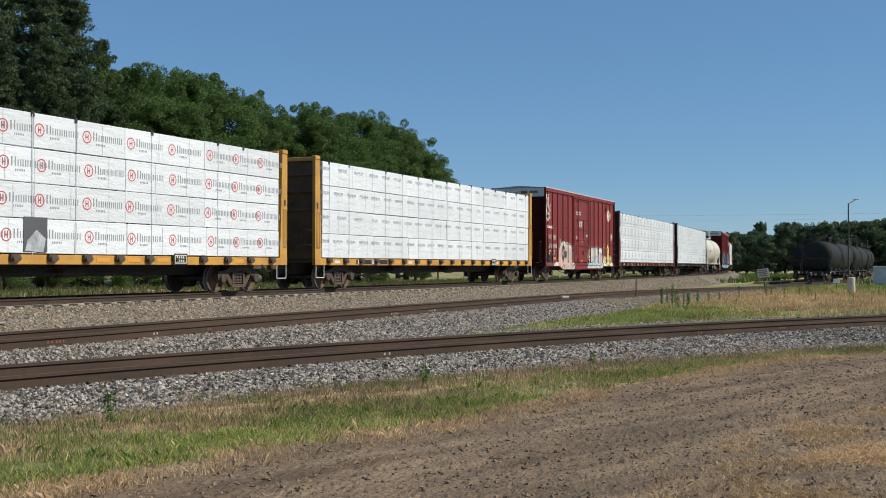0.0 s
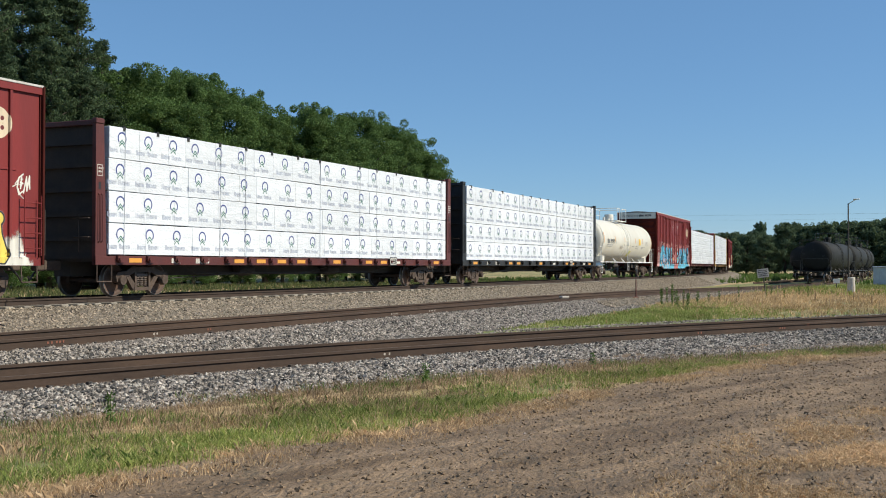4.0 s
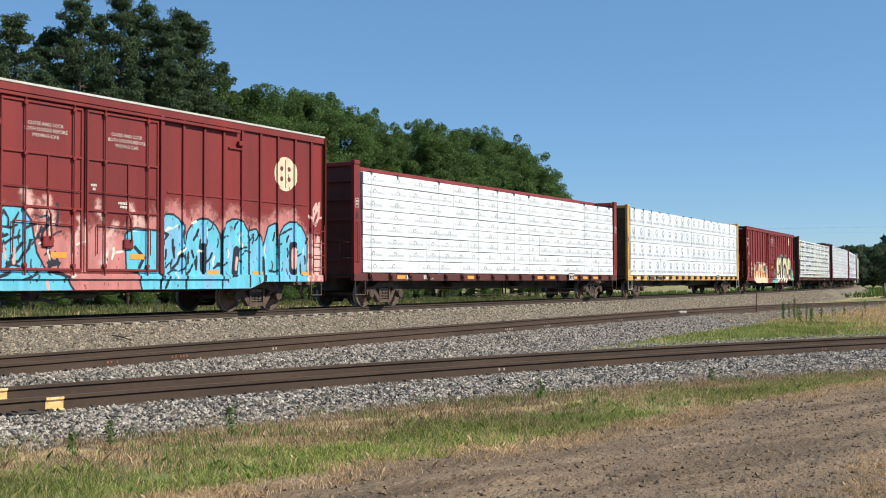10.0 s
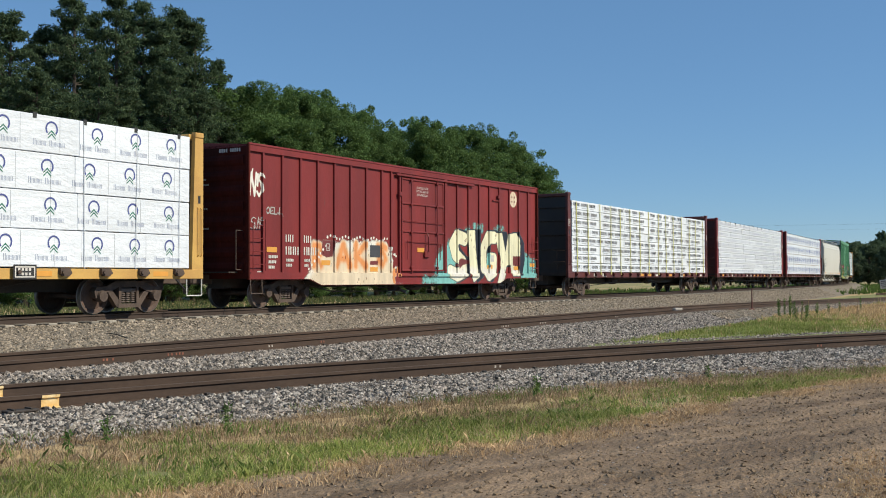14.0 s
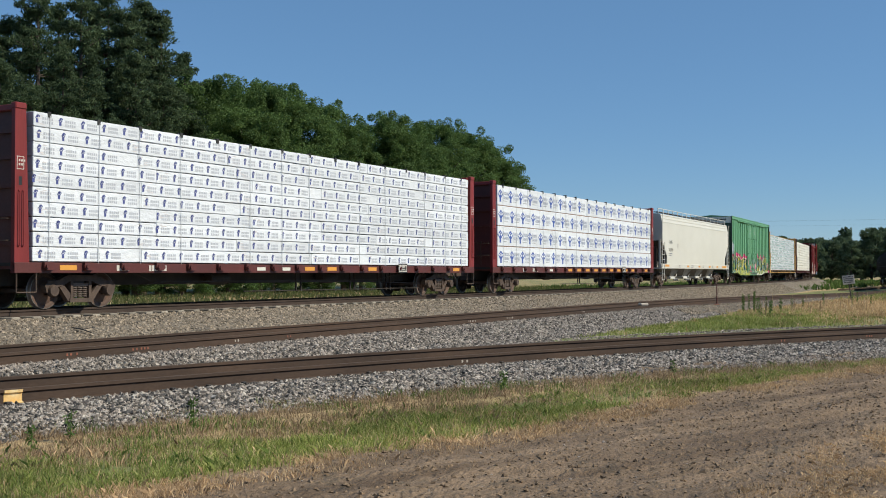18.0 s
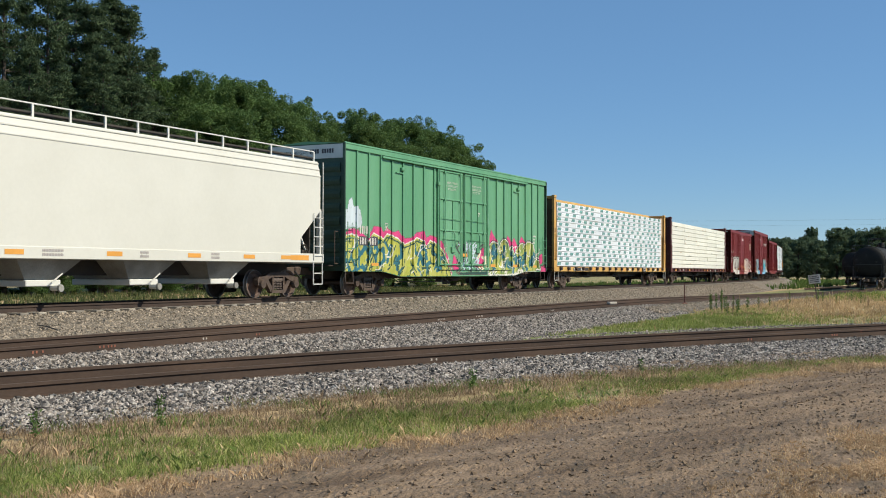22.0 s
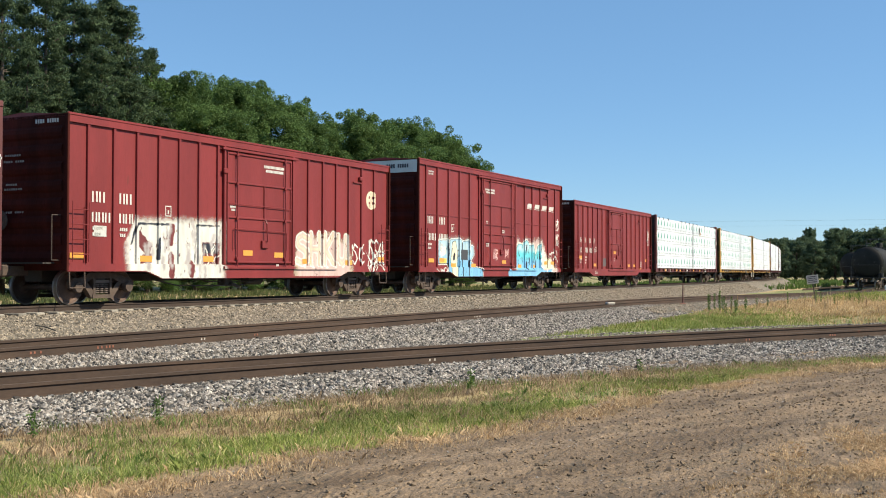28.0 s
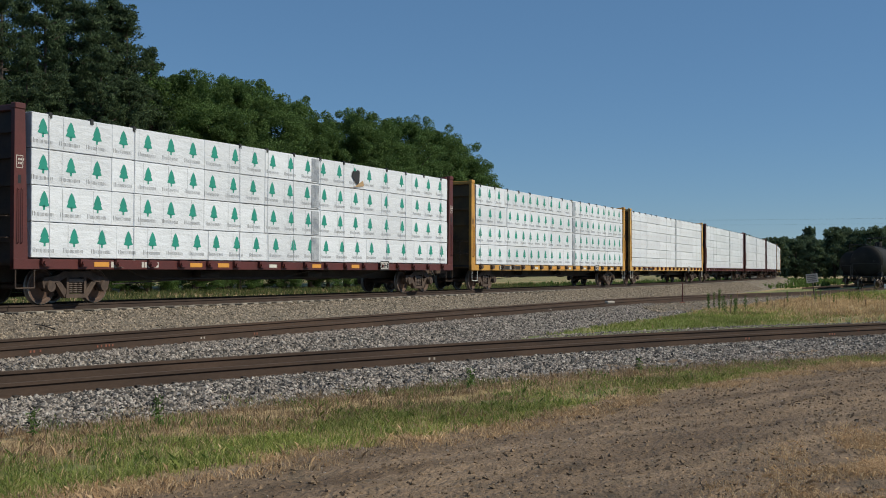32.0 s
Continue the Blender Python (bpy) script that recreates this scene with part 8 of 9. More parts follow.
def mural_blue(car):
    """Sky-blue letters with a cream leg, and aqua letters fading to blue."""
    rnd = random.Random(23)
    m = Mural(car, -6.3, -1.6, 0.64, 2.4, 0.036)
    parts = [m.shape([(-6.05, 1.2), (-6.0, 2.1), (-5.25, 2.15), (-5.15, 1.2)]), m.shape([(-5.2, 0.6), (-5.2, 1.6), (-4.95, 2.15), (-4.25, 2.2), (-3.9, 2.15), (-3.85, 0.6)]), m.shape([(-3.8, 0.6), (-3.75, 2.1), (-3.2, 2.15), (-3.2, 1.55), (-3.0, 1.95), (-2.75, 1.9), (-2.7, 1.6), (-3.05, 1.3), (-2.6, 1.05), (-1.9, 0.95), (-1.85, 0.6)])]
    every = np.maximum.reduce(parts)
    m.coat("bone", every + 0.075, 0.02, 0.025).coat("navy", every + 0.03, 0.010, 0.008).coat("sky", every, 0.012, 0.008)
    m.coat("ice", np.minimum(every, m.Z - 1.45), 0.25, 0.08)
    m.coat("butter", m.shape([(-5.95, 1.2), (-5.95, 1.4), (-5.3, 1.4), (-5.3, 1.2)]), 0.02, 0.01)
    leg = m.shape([(-4.85, 0.6), (-4.9, 1.3), (-4.75, 2.05), (-4.5, 2.12), (-4.3, 1.7), (-4.35, 0.6)])
    m.coat("navy", leg + 0.035, 0.01, 0.01).coat("custard", leg, 0.012, 0.01)
    m.coat("navy", np.maximum.reduce([m.stroke([(-4.62, 1.4), (-4.58, 1.55)], 0.09), m.stroke([(-5.2, 0.7), (-5.2, 2.0)], 0.03), m.stroke([(-3.84, 0.7), (-3.82, 2.05)], 0.04), m.stroke([(-3.25, 0.7), (-3.2, 1.3)], 0.04), m.flecks(rnd, 14, -6.0, -2.0, 0.8, 2.0, 0.3, 0.022, (1.5, 0.8))]), 0.010, 0.008)
    m.coat("bone", np.maximum(m.letters("23", -5.85, 1.5, 0.22, 0.36, 0.04), m.flecks(rnd, 8, -6.2, -5.2, 0.72, 0.95, 0.4, 0.03, (0.5, 2.4))), 0.012, 0.01)
    m.build()
    m = Mural(car, 0.9, 7.7, 0.64, 2.6, 0.04)
    parts = [m.shape([(2.0, 0.95), (2.0, 1.9), (2.3, 2.15), (2.75, 2.15), (2.8, 0.95)]), m.arch(2.75, 3.75, 0.9, 2.35), m.shape([(3.7, 0.9), (3.75, 2.1), (4.2, 2.15), (4.5, 1.6), (4.75, 2.1), (5.25, 2.25), (5.35, 0.9)])]
    every = np.maximum.reduce(parts)
    m.coat("blushed", np.minimum(m.below([(1.6, 1.6), (2.2, 2.45), (2.6, 2.2), (3.2, 2.5), (4.0, 2.3), (4.6, 2.55), (5.4, 2.4), (6.0, 1.6), (7.2, 1.2)]), m.span(1.7, 7.4)) - 0.05, 0.2, 0.15)
    m.coat("custard", m.shape([(5.4, 1.0), (5.4, 1.5), (6.6, 1.55), (7.0, 1.0)]), 0.06, 0.06)
    m.coat("bone", every + 0.10, 0.03, 0.05).coat("navy", every + 0.03, 0.012, 0.01).coat("aqua", every, 0.012, 0.008)
    m.coat("sky", np.minimum(every, 1.45 - m.Z), 0.2, 0.05)
    m.coat("ice", np.minimum(every - 0.04, m.Z - 1.85), 0.15, 0.05)
    m.coat("navy", np.maximum.reduce([m.stroke([(3.25, 0.95), (3.3, 1.25)], 0.11), m.stroke([(3.2, 1.7), (3.35, 2.1)], 0.06), m.stroke([(4.45, 1.0), (4.5, 1.4)], 0.06), m.flecks(rnd, 16, 2.1, 5.3, 1.0, 2.0, 0.35, 0.028, (1.4, 1.7))]), 0.012, 0.01)
    m.coat("sky", np.minimum(0.98 - m.Z + 0.06 * np.sin(m.X * 3), m.span(1.0, 6.6)), 0.03, 0.04)
    m.coat("bone", np.minimum(m.flecks(rnd, 30, 5.2, 7.5, 0.75, 1.9, 0.3, 0.03, (0.4, 1.4, 2.3)), 2.2 - m.Z), 0.014, 0.02)
    m.build()
    tag_scrawl(car, 7.15, 2.2, 0.5, 0.55, "bone", 25, "5S", 0.03)
    tag_scrawl(car, 7.15, 2.95, 0.5, 0.5, "bone", 251, "E2", 0.03)
    tag_scrawl(car, -0.75, 1.45, 0.55, 0.4, "rosy", 252, "4R", 0.028)
    tag_scrawl(car, 0.6, 1.5, 0.4, 0.4, "rosy", 253, "M", 0.028)


def characters(left, right, z_name, z_num, n=(2, 2, 3, 3), h=(0.27, 0.25)):
    """The bars of a car's initials and number on two panels, with the small print below them."""
    return [("glyphs", left, z_name, h[0], n[0]), ("glyphs", right, z_name, h[0], n[1]), ("glyphs", left, z_num, h[1], n[2]), ("glyphs", right, z_num, h[1], n[3])] + small_print(left + 0.03, z_num - 0.20) + small_print(right + 0.03, z_num - 0.20, 4)


mural_pale(c2), mural_cyan(c6), mural_cream(c9), mural_lime(c14), mural_block(c17), mural_blue(c18)
stencils(c2, characters(-6.98, -6.08, 2.36, 1.86) + [("door", -1.62, 4.08, 0.085, 17), ("disc", 6.42, 4.22, 0.38, 0), ("frame", -4.85, 2.12, 0.22, 0), ("patch", -4.04, 1.33, 0.62, "ink_dark"), ("door", -1.65, 2.58, 0.07, 5), ("door", 0.55, 2.75, 0.06, 10), ("door", -0.45, 2.42, 0.07, 5), ("bars", 4.9, 1.75, 0.10, 3)])
tapes(c2, ((-6.05, 0.2), (-5.14, -0.03), (-3.05, -0.02), (2.15, -0.05), (-0.6, 0.06), (5.3, 0.2)))
stencils(c6, characters(-8.47, -7.72, 2.20, 1.74, (2, 2, 2, 2)) + [("bars", -8.44, 5.04 - 0.10 * q, 0.055, 9) for q in range(3)] + [("notice", -1.1, 4.36, 0.085, ("CLOSE AND LOCK", "BOTH DOORS BEFORE", "MOVING CAR")), ("notice", 1.32, 4.36, 0.085, ("CLOSE AND LOCK", "BOTH DOORS BEFORE", "MOVING CAR")), ("disc", 7.50, 3.98, 0.50, "red_fade"), ("door", 1.05, 2.72, 0.06, 7), ("door", 0.2, 3.1, 0.06, 4), ("frame", -6.2, 2.08, 0.22, 0)])
tapes(c6, ((-9.24, 0.14), (-8.5, -0.14), (-6.88, 0.02), (-3.87, 0.02), (-0.95, 0.38), (1.45, 0.38), (4.2, 0.0), (6.05, -0.02), (8.25, -0.02)))
stencils(c9, characters(-7.62, -6.75, 1.93, 1.56, h=(0.22, 0.24)) + [("notice", 0.0, 3.98, 0.08, ("CLOSE & LOCK", "DOORS BEFORE", "MOVING CAR")), ("disc", 7.2, 4.05, 0.32, "red"), ("patch", -3.22, 1.55, 0.60, "ink_dark"), ("frame", -5.62, 1.72, 0.18, 0), ("plate", -8.9, 0.92, 0.25, 0), ("plate", 5.08, 1.5, 0.4, 0)] + small_print(-8.4, 1.45, 6, 3))
tapes(c9, ((-8.48, 0.6), (-5.87, 0.25), (-3.22, 0.06), (-0.35, 0.75), (4.9, 0.2), (7.2, 0.16), (8.7, 0.3)), h=0.15)
part("reporting_panel", Solid().rect(-8.32, -7.02, 1.76, 2.08, c14["face"] - 0.010), M["ink_dark"], c14, "dark panel behind the car's number")
stencils(c14, [("glyphs", -8.28, 2.17, 0.28, 3), ("glyphs", -8.25, 1.80, 0.24, 2), ("glyphs", -7.55, 1.80, 0.24, 2), ("notice", -1.05, 4.42, 0.085, ("BEFORE LOADING", "CLOSE AND LOCK", "BOTH DOORS")), ("notice", 1.30, 4.42, 0.085, ("BEFORE LOADING", "CLOSE AND LOCK", "BOTH DOORS")), ("frame", -6.5, 2.35, 0.22, 0), ("plate", -0.95, 2.05, 0.42, 0), ("plate", 1.2, 2.05, 0.42, 0), ("door", 1.45, 3.3, 0.06, 4)] + small_print(7.85, 2.5, 5, 5))
tapes(c14, ((-7.46, 0.0), (-0.1, 0.45), (2.9, 0.02), (5.4, 0.02), (7.8, 0.0)), w=0.5)
stencils(c17, characters(-6.96, -6.0, 2.58, 2.08) + [("door", 0.16, 4.02, 0.085, 16), ("disc", 6.63, 3.40, 0.33, "red"), ("frame", -4.25, 2.34, 0.24, 0), ("plate", -6.89, 1.72, 0.44, 0), ("door", -1.5, 2.72, 0.06, 6), ("plate", -0.72, 2.02, 0.2, 0), ("plate", -0.3, 2.1, 0.2, 0), ("frame", 4.9, 1.28, 0.26, 0), ("door", 0.75, 1.1, 0.06, 5)])
tapes(c17, ((-7.68, 0.12), (-5.22, 0.08), (-2.65, 0.1), (-0.87, 0.3), (0.7, 0.26), (2.31, 0.08), (4.9, 0.06), (7.1, 0.2)), h=0.16)
stencils(c18, characters(-7.02, -5.98, 2.76, 2.10, h=(0.29, 0.28)) + [("bars", -6.94, 4.80, 0.06, 9), ("bars", -6.94, 4.70, 0.06, 8), ("door", -1.6, 4.42, 0.08, 17), ("slant", 3.35, 3.86, 0.26, 4), ("frame", -4.9, 2.5, 0.26, 0), ("patch", -3.94, 1.35, 0.65, "ink_dark"), ("frame", 6.35, 1.42, 0.26, 0), ("door", -1.55, 2.05, 0.06, 8), ("door", -1.5, 3.02, 0.06, 4), ("door", 0.2, 2.68, 0.05, 9), ("plate", 0.02, 2.0, 0.3, 0)])
tapes(c18, ((-6.92, 0.2), (-5.98, 0.22), (-4.91, 0.02), (-2.95, 0.02), (0.25, 0.2), (2.2, 0.02), (3.9, 0.02), (5.62, 0.2), (6.5, 0.2)), h=0.16)
stencils(c19, [("glyphs", -6.66 + 0.80 * i, 2.47, 0.27, 1) for i in range(4)] + [("glyphs", -6.62 + 0.80 * i, 1.92, 0.27, 1 if i in (0, 3) else 2) for i in range(4)] + [("bars", -0.4, 4.28 - 0.10 * q, 0.06, 8) for q in range(3)] + [("frame", -4.0, 1.98, 0.22, 0), ("patch", -2.56, 1.19, 0.68, "pewter"), ("plate", -0.55, 1.85, 0.2, 0), ("door", -0.5, 1.6, 0.07, 3), ("frame", 5.5, 1.2, 0.26, 0)] + small_print(-6.7, 1.50, 4) + small_print(-5.8, 1.62, 4, 3))
tapes(c19, ((-6.82, 0.56), (-4.26, 0.15), (-0.6, 0.9), (2.6, 0.15), (3.8, 0.15), (5.1, -0.08), (6.6, 0.5)), h=0.16)
part("lettering", word("OLA", 0.17, c19["face"] - 0.012, M["stencil"]), None, c19, "chalked word", at=(-4.2, -0.05, 0.76))
tag_scrawl(c19, 7.0, 2.6, 0.5, 0.9, "bone", 26)


# ---------------------------------------------------------------- trees
def scatter_leaves(rng, centres, radii, counts, size, thin=1.0, flat=0.0):
    """Small three-cornered leaves spread through soft clumps. Returns vertices and faces."""
    pts, sz = [], []
    for c, r, n in zip(centres, radii, counts):
        d = rng.normal(size=(n, 3))
        d /= np.linalg.norm(d, axis=1)[:, None]
        q = d * (rng.uniform(0.35, 1.0, (n, 1)) ** 0.5) * np.asarray(r)
        pts.append(q + np.asarray(c))
    p = np.concatenate(pts)
    n = len(p)
    a = rng.normal(size=(n, 3))
    a /= np.linalg.norm(a, axis=1)[:, None]
    b = np.cross(a, rng.normal(size=(n, 3)))
    b[:, 2] *= 1 - flat
    b /= np.linalg.norm(b, axis=1)[:, None] + 1e-9
    s = size * rng.uniform(0.6, 1.35, (n, 1))
    v = np.stack([p - a * s * 0.5 + b * s * 0.28 * thin, p - a * s * 0.5 - b * s * 0.28 * thin, p + a * s * 0.5], 1).reshape(-1, 3)
    return v, np.arange(3 * n).reshape(n, 3)


def broadleaf(seed, height, spread, leaves=112000, size=0.148, leaf="leaf"):
    rng = np.random.default_rng(seed)
    tree = new("broadleaf_tree")
    tagged(tree, "leafy broadleaf tree in full summer green", "tree", "wood behind the line")
    wood = Solid().tube((0, 0, -0.3), (0.2, 0.1, height * 0.35), 0.32, 8, 0.22).tube((0.2, 0.1, height * 0.35), (0.0, 0.3, height * 0.75), 0.22, 7, 0.08)
    cs, rs, ns = [], [], []
    k = 70
    for i in range(k):
        f = (i + 0.5) / k
        z = height * (0.10 + 0.82 * f)
        env = spread * math.sqrt(max(0.08, 1 - ((f - 0.42) / 0.62) ** 2))
        a = i * 2.4 + rng.uniform(-0.5, 0.5)
        rr = env * rng.uniform(0.35, 0.80)
        c = (rr * math.cos(a), rr * math.sin(a), z)
        r = spread * rng.uniform(0.16, 0.26)
        for q in range(7):        # each limb carries a spray of small uneven clumps
            o = rng.normal(size=3)
            o *= r * rng.uniform(0.3, 0.85) / np.linalg.norm(o)
            cs.append((c[0] + o[0], c[1] + o[1], c[2] + o[2] * 0.75))
            g = r * rng.uniform(0.35, 0.70)
            rs.append((g * 1.1, g * 1.1, g * 0.7))
            ns.append(int(leaves / k / 7))
        if i % 3 == 0 and z < height * 0.8:
            wood.tube((0.1, 0.1, z * 0.75), c, 0.09, 5, 0.03)
    for i in range(26):
        a, rr = rng.uniform(0, 6.3), spread * rng.uniform(0.0, 0.55)
        cs.append((rr * math.cos(a), rr * math.sin(a), height * (rng.uniform(0.88, 0.98) - 0.10 * (rr / spread) ** 2)))
        r = spread * rng.uniform(0.05, 0.11)
        rs.append((r, r, r))
        ns.append(int(leaves / k * 0.16))
    part("trunk", wood, M["bark"], tree, smooth=50)
    v, f = scatter_leaves(rng, cs, rs, ns, size)
    part("crown", big_mesh("crown", v, f, M[leaf]), None, tree, "uneven crown of small leaves")
    return tree


def pine(seed, height, reach, size=0.36, leaf="needle", bare=0.2, round_top=False):
    rng = np.random.default_rng(seed)
    tree = new("pine_tree")
    tagged(tree, "tall dark green pine with layered boughs", "tree", "wood behind the line")
    wood = Solid().tube((0, 0, -0.3), (0.1, 0.0, height * 0.5), 0.30, 8, 0.2).tube((0.1, 0, height * 0.5), (0.0, 0.1, height * 0.97), 0.2, 7, 0.04)
    cs, rs, ns = [], [], []
    whorls = int(height * 0.85)
    for w in range(whorls):
        f = (w + 0.5) / whorls
        if f < bare:
            continue
        z = height * f
        env = reach * ((1 - f) ** 0.78 * 1.12 + 0.05) if not round_top else reach * math.sqrt(max(0.05, 1 - ((f - 0.84) / 0.19) ** 2))
        n = int(rng.integers(8, 11))
        level = z
        for j in range(n):
            a = rng.uniform(0, 6.3)
            z = level + rng.uniform(-0.32, 0.32)
            ln = env * rng.uniform(0.45, 1.35)
            up = ln * rng.uniform(0.05, 0.34 + 0.5 * f * f)
            tip = (ln * math.cos(a), ln * math.sin(a), z + up)
            wood.tube((0, 0, z), tip, 0.05, 4, 0.015)
            m = max(int(ln * 2.2), 3)
            for q in range(m):
                g = 0.25 + 0.75 * (q + 1) / m
                fan = 0.5 * (1.15 - g) * ln * 0.5 + 0.12
                r = rng.uniform(0.30, 0.58) * (1.3 - 0.6 * g)
                cs.append((tip[0] * g + rng.uniform(-fan, fan), tip[1] * g + rng.uniform(-fan, fan), z + up * g * g + rng.uniform(-0.12, 0.22)))
                rs.append((r * 1.3, r * 1.3, r * 0.54))
                ns.append(50)
    for q in range(5):
        cs.append((rng.uniform(-0.3, 0.3), rng.uniform(-0.3, 0.3), height * (0.93 + 0.015 * q)))
        rs.append((0.35, 0.35, 0.4))
        ns.append(24)
    part("trunk", wood, M["bark"], tree, smooth=50)
    v, f = scatter_leaves(rng, cs, rs, ns, size, 0.40)
    part("crown", big_mesh("crown", v, f, M[leaf]), None, tree, "layered boughs of dense needle tufts")
    return tree


def planted(variants, places):
    """Stands the variants of a tree at the places: (x, y, height, breadth, turn)."""
    for i, (x, y, h, w, rz) in enumerate(places):
        src = variants[i % len(variants)]
        m = Matrix.Translation((x, y, Z_GROUND - 0.35)) @ Matrix.Rotation(rz, 4, "Z")
        if i < len(variants):
            src.matrix_basis = m @ Matrix.Diagonal((w, w, h, 1))
        else:
            t = copy_thing(src, m)
            t.scale = (w, w, h)


TREE_H, PINE_H = 17.0, 21.0
rt = random.Random(5)
places = []
for az, tan in ((41.2, 0.186), (39.6, 0.178), (38.2, 0.179), (36.9, 0.172), (35.3, 0.164), (33.9, 0.146), (32.1, 0.151), (30.7, 0.141), (29.2, 0.146), (27.8, 0.138), (26.7, 0.126), (25.9, 0.108)):
    y = 62 + rt.uniform(-1.5, 1.5)
    r = y / math.sin(radians(az))
    h = (tan * r + 0.85 + 1.1) / TREE_H * 0.98
    places.append((r * math.cos(radians(az)), y, h, h * rt.uniform(0.92, 1.1), rt.uniform(0, 6)))
for i in range(13):
    az = 42 - i * 1.35
    y = 70 + rt.uniform(-2, 3)
    r = y / math.sin(radians(az))
    h = (0.155 - 0.0035 * i) * r / TREE_H
    places.append((r * math.cos(radians(az)), y, h, h * 1.05, rt.uniform(0, 6)))
for i in range(12):
    az = 51 - i * 2.25
    y = 56.5 + rt.uniform(-1.5, 1.5)
    r = y / math.sin(radians(az))
    places.append((r * math.cos(radians(az)), y, 0.40 + rt.uniform(-0.05, 0.08), 0.62, rt.uniform(0, 6)))
planted([broadleaf(s, TREE_H, 5.6) for s in (21, 22, 23, 24)], places)
places = []
for az, tan, y in ((53.6, 0.205, 62), (51.8, 0.226, 61), (50.4, 0.212, 64), (48.9, 0.241, 62), (47.9, 0.230, 65), (46.9, 0.249, 61), (45.6, 0.243, 63), (44.7, 0.230, 60), (43.9, 0.235, 62), (43.1, 0.227, 61), (41.9, 0.194, 62), (44.3, 0.19, 57), (47.7, 0.19, 57), (50.6, 0.18, 57), (53.0, 0.16, 57), (52.2, 0.20, 70), (49.5, 0.215, 70), (46.2, 0.225, 71),
                   (46.2, 0.165, 56), (49.2, 0.16, 56), (42.9, 0.165, 57)):
    r = y / math.sin(radians(az))
    h = (tan * r + 0.85 + 1.1) / PINE_H
    places.append((r * math.cos(radians(az)), y, h, h * rt.uniform(0.85, 1.1), rt.uniform(0, 6)))
places.append((133.5, 62.5, 13.0 / PINE_H, 0.42, 1.0))
planted([pine(s, PINE_H, 4.2) for s in (31, 32, 33)], places)
places = []
for i in range(38):
    az = -1.0 + i * 0.46
    r = (262 if i % 2 else 285) + rt.uniform(-6, 6)
    tan = 0.0365 + rt.uniform(-0.003, 0.004)
    if az > 8.2:
        tan = 0.0300 + rt.uniform(-0.003, 0.002)
    if 7.0 < az < 8.2:
        tan = 0.038
    h = (tan * r + 0.85 + 1.1) / 11.0
    places.append((r * math.cos(radians(az)), r * math.sin(radians(az)), h, h * rt.uniform(1.0, 1.25), rt.uniform(0, 6)))
planted([broadleaf(s, 11.0, 4.4, 15000, 0.35, "leaf_hazed") for s in (41, 42, 43)], places)
lone = broadleaf(52, 11.0, 3.1, 15000, 0.35, "leaf_hazed")
lone.name = "pine_tree"
tagged(lone, "round-topped pine standing above the far trees", "tree")
lone.matrix_basis = Matrix.Translation((300 * math.cos(radians(8.9)), 300 * math.sin(radians(8.9)), -1.2)) @ Matrix.Diagonal((1.0, 1.0, 1.24, 1))


# ---------------------------------------------------------------- loose stones, grass and weeds
def bed_z(bed, o):
    return np.interp(o, [p[0] for p in bed], [p[1] for p in bed])


def stones(name, label, spots, r0, r1, material, seed, squash=0.75):
    """Angular stones at the given places, joined."""
    rng = np.random.default_rng(seed)
    n = len(spots)
    base = np.array([(1, 0, 0), (-1, 0, 0), (0, 1, 0), (0, -1, 0), (0, 0, 1), (0, 0, -1)], float)
    v = base[None] * (1 + rng.uniform(-0.35, 0.35, (n, 6, 1))) + rng.uniform(-0.28, 0.28, (n, 6, 3))
    v[:, :, 2] *= squash
    a = rng.uniform(0, 6.3, n)
    c, s = np.cos(a)[:, None], np.sin(a)[:, None]
    t = rng.uniform(-0.6, 0.6, n)
    ct, st = np.cos(t)[:, None], np.sin(t)[:, None]
    x, y, z = v[:, :, 0].copy(), v[:, :, 1].copy(), v[:, :, 2].copy()
    y, z = y * ct - z * st, y * st + z * ct
    x, y = x * c - y * s, x * s + y * c
    r = (r0 + (r1 - r0) * rng.random((n, 1)) ** 1.6)
    v = np.stack([x * r, y * r, z * r], 2) + spots[:, None, :]
    f = np.array([(0, 2, 4), (2, 1, 4), (1, 3, 4), (3, 0, 4), (2, 0, 5), (1, 2, 5), (3, 1, 5), (0, 3, 5)])
    fs = (np.arange(n)[:, None, None] * 6 + f[None]).reshape(-1, 3)
    return tagged(new(name, big_mesh(name, v.reshape(-1, 3), fs, material)), label, "gravel", kind="stuff")


def along_line(line, rng, n, o0, o1, bed, power=1.0):
    """n random places beside a line, denser towards its start where power > 1."""
    L = np.array(line)
    u = rng.random(n) ** power * (len(L) - 1.001)
    i = u.astype(int)
    f = (u - i)[:, None]
    p = L[i] * (1 - f) + L[i + 1] * f
    o = rng.uniform(o0, o1, n)
    return np.stack([p[:, 0] - o * np.sin(p[:, 2]), p[:, 1] + o * np.cos(p[:, 2]), bed_z(bed, o) + rng.uniform(-0.02, 0.006, n)], 1)


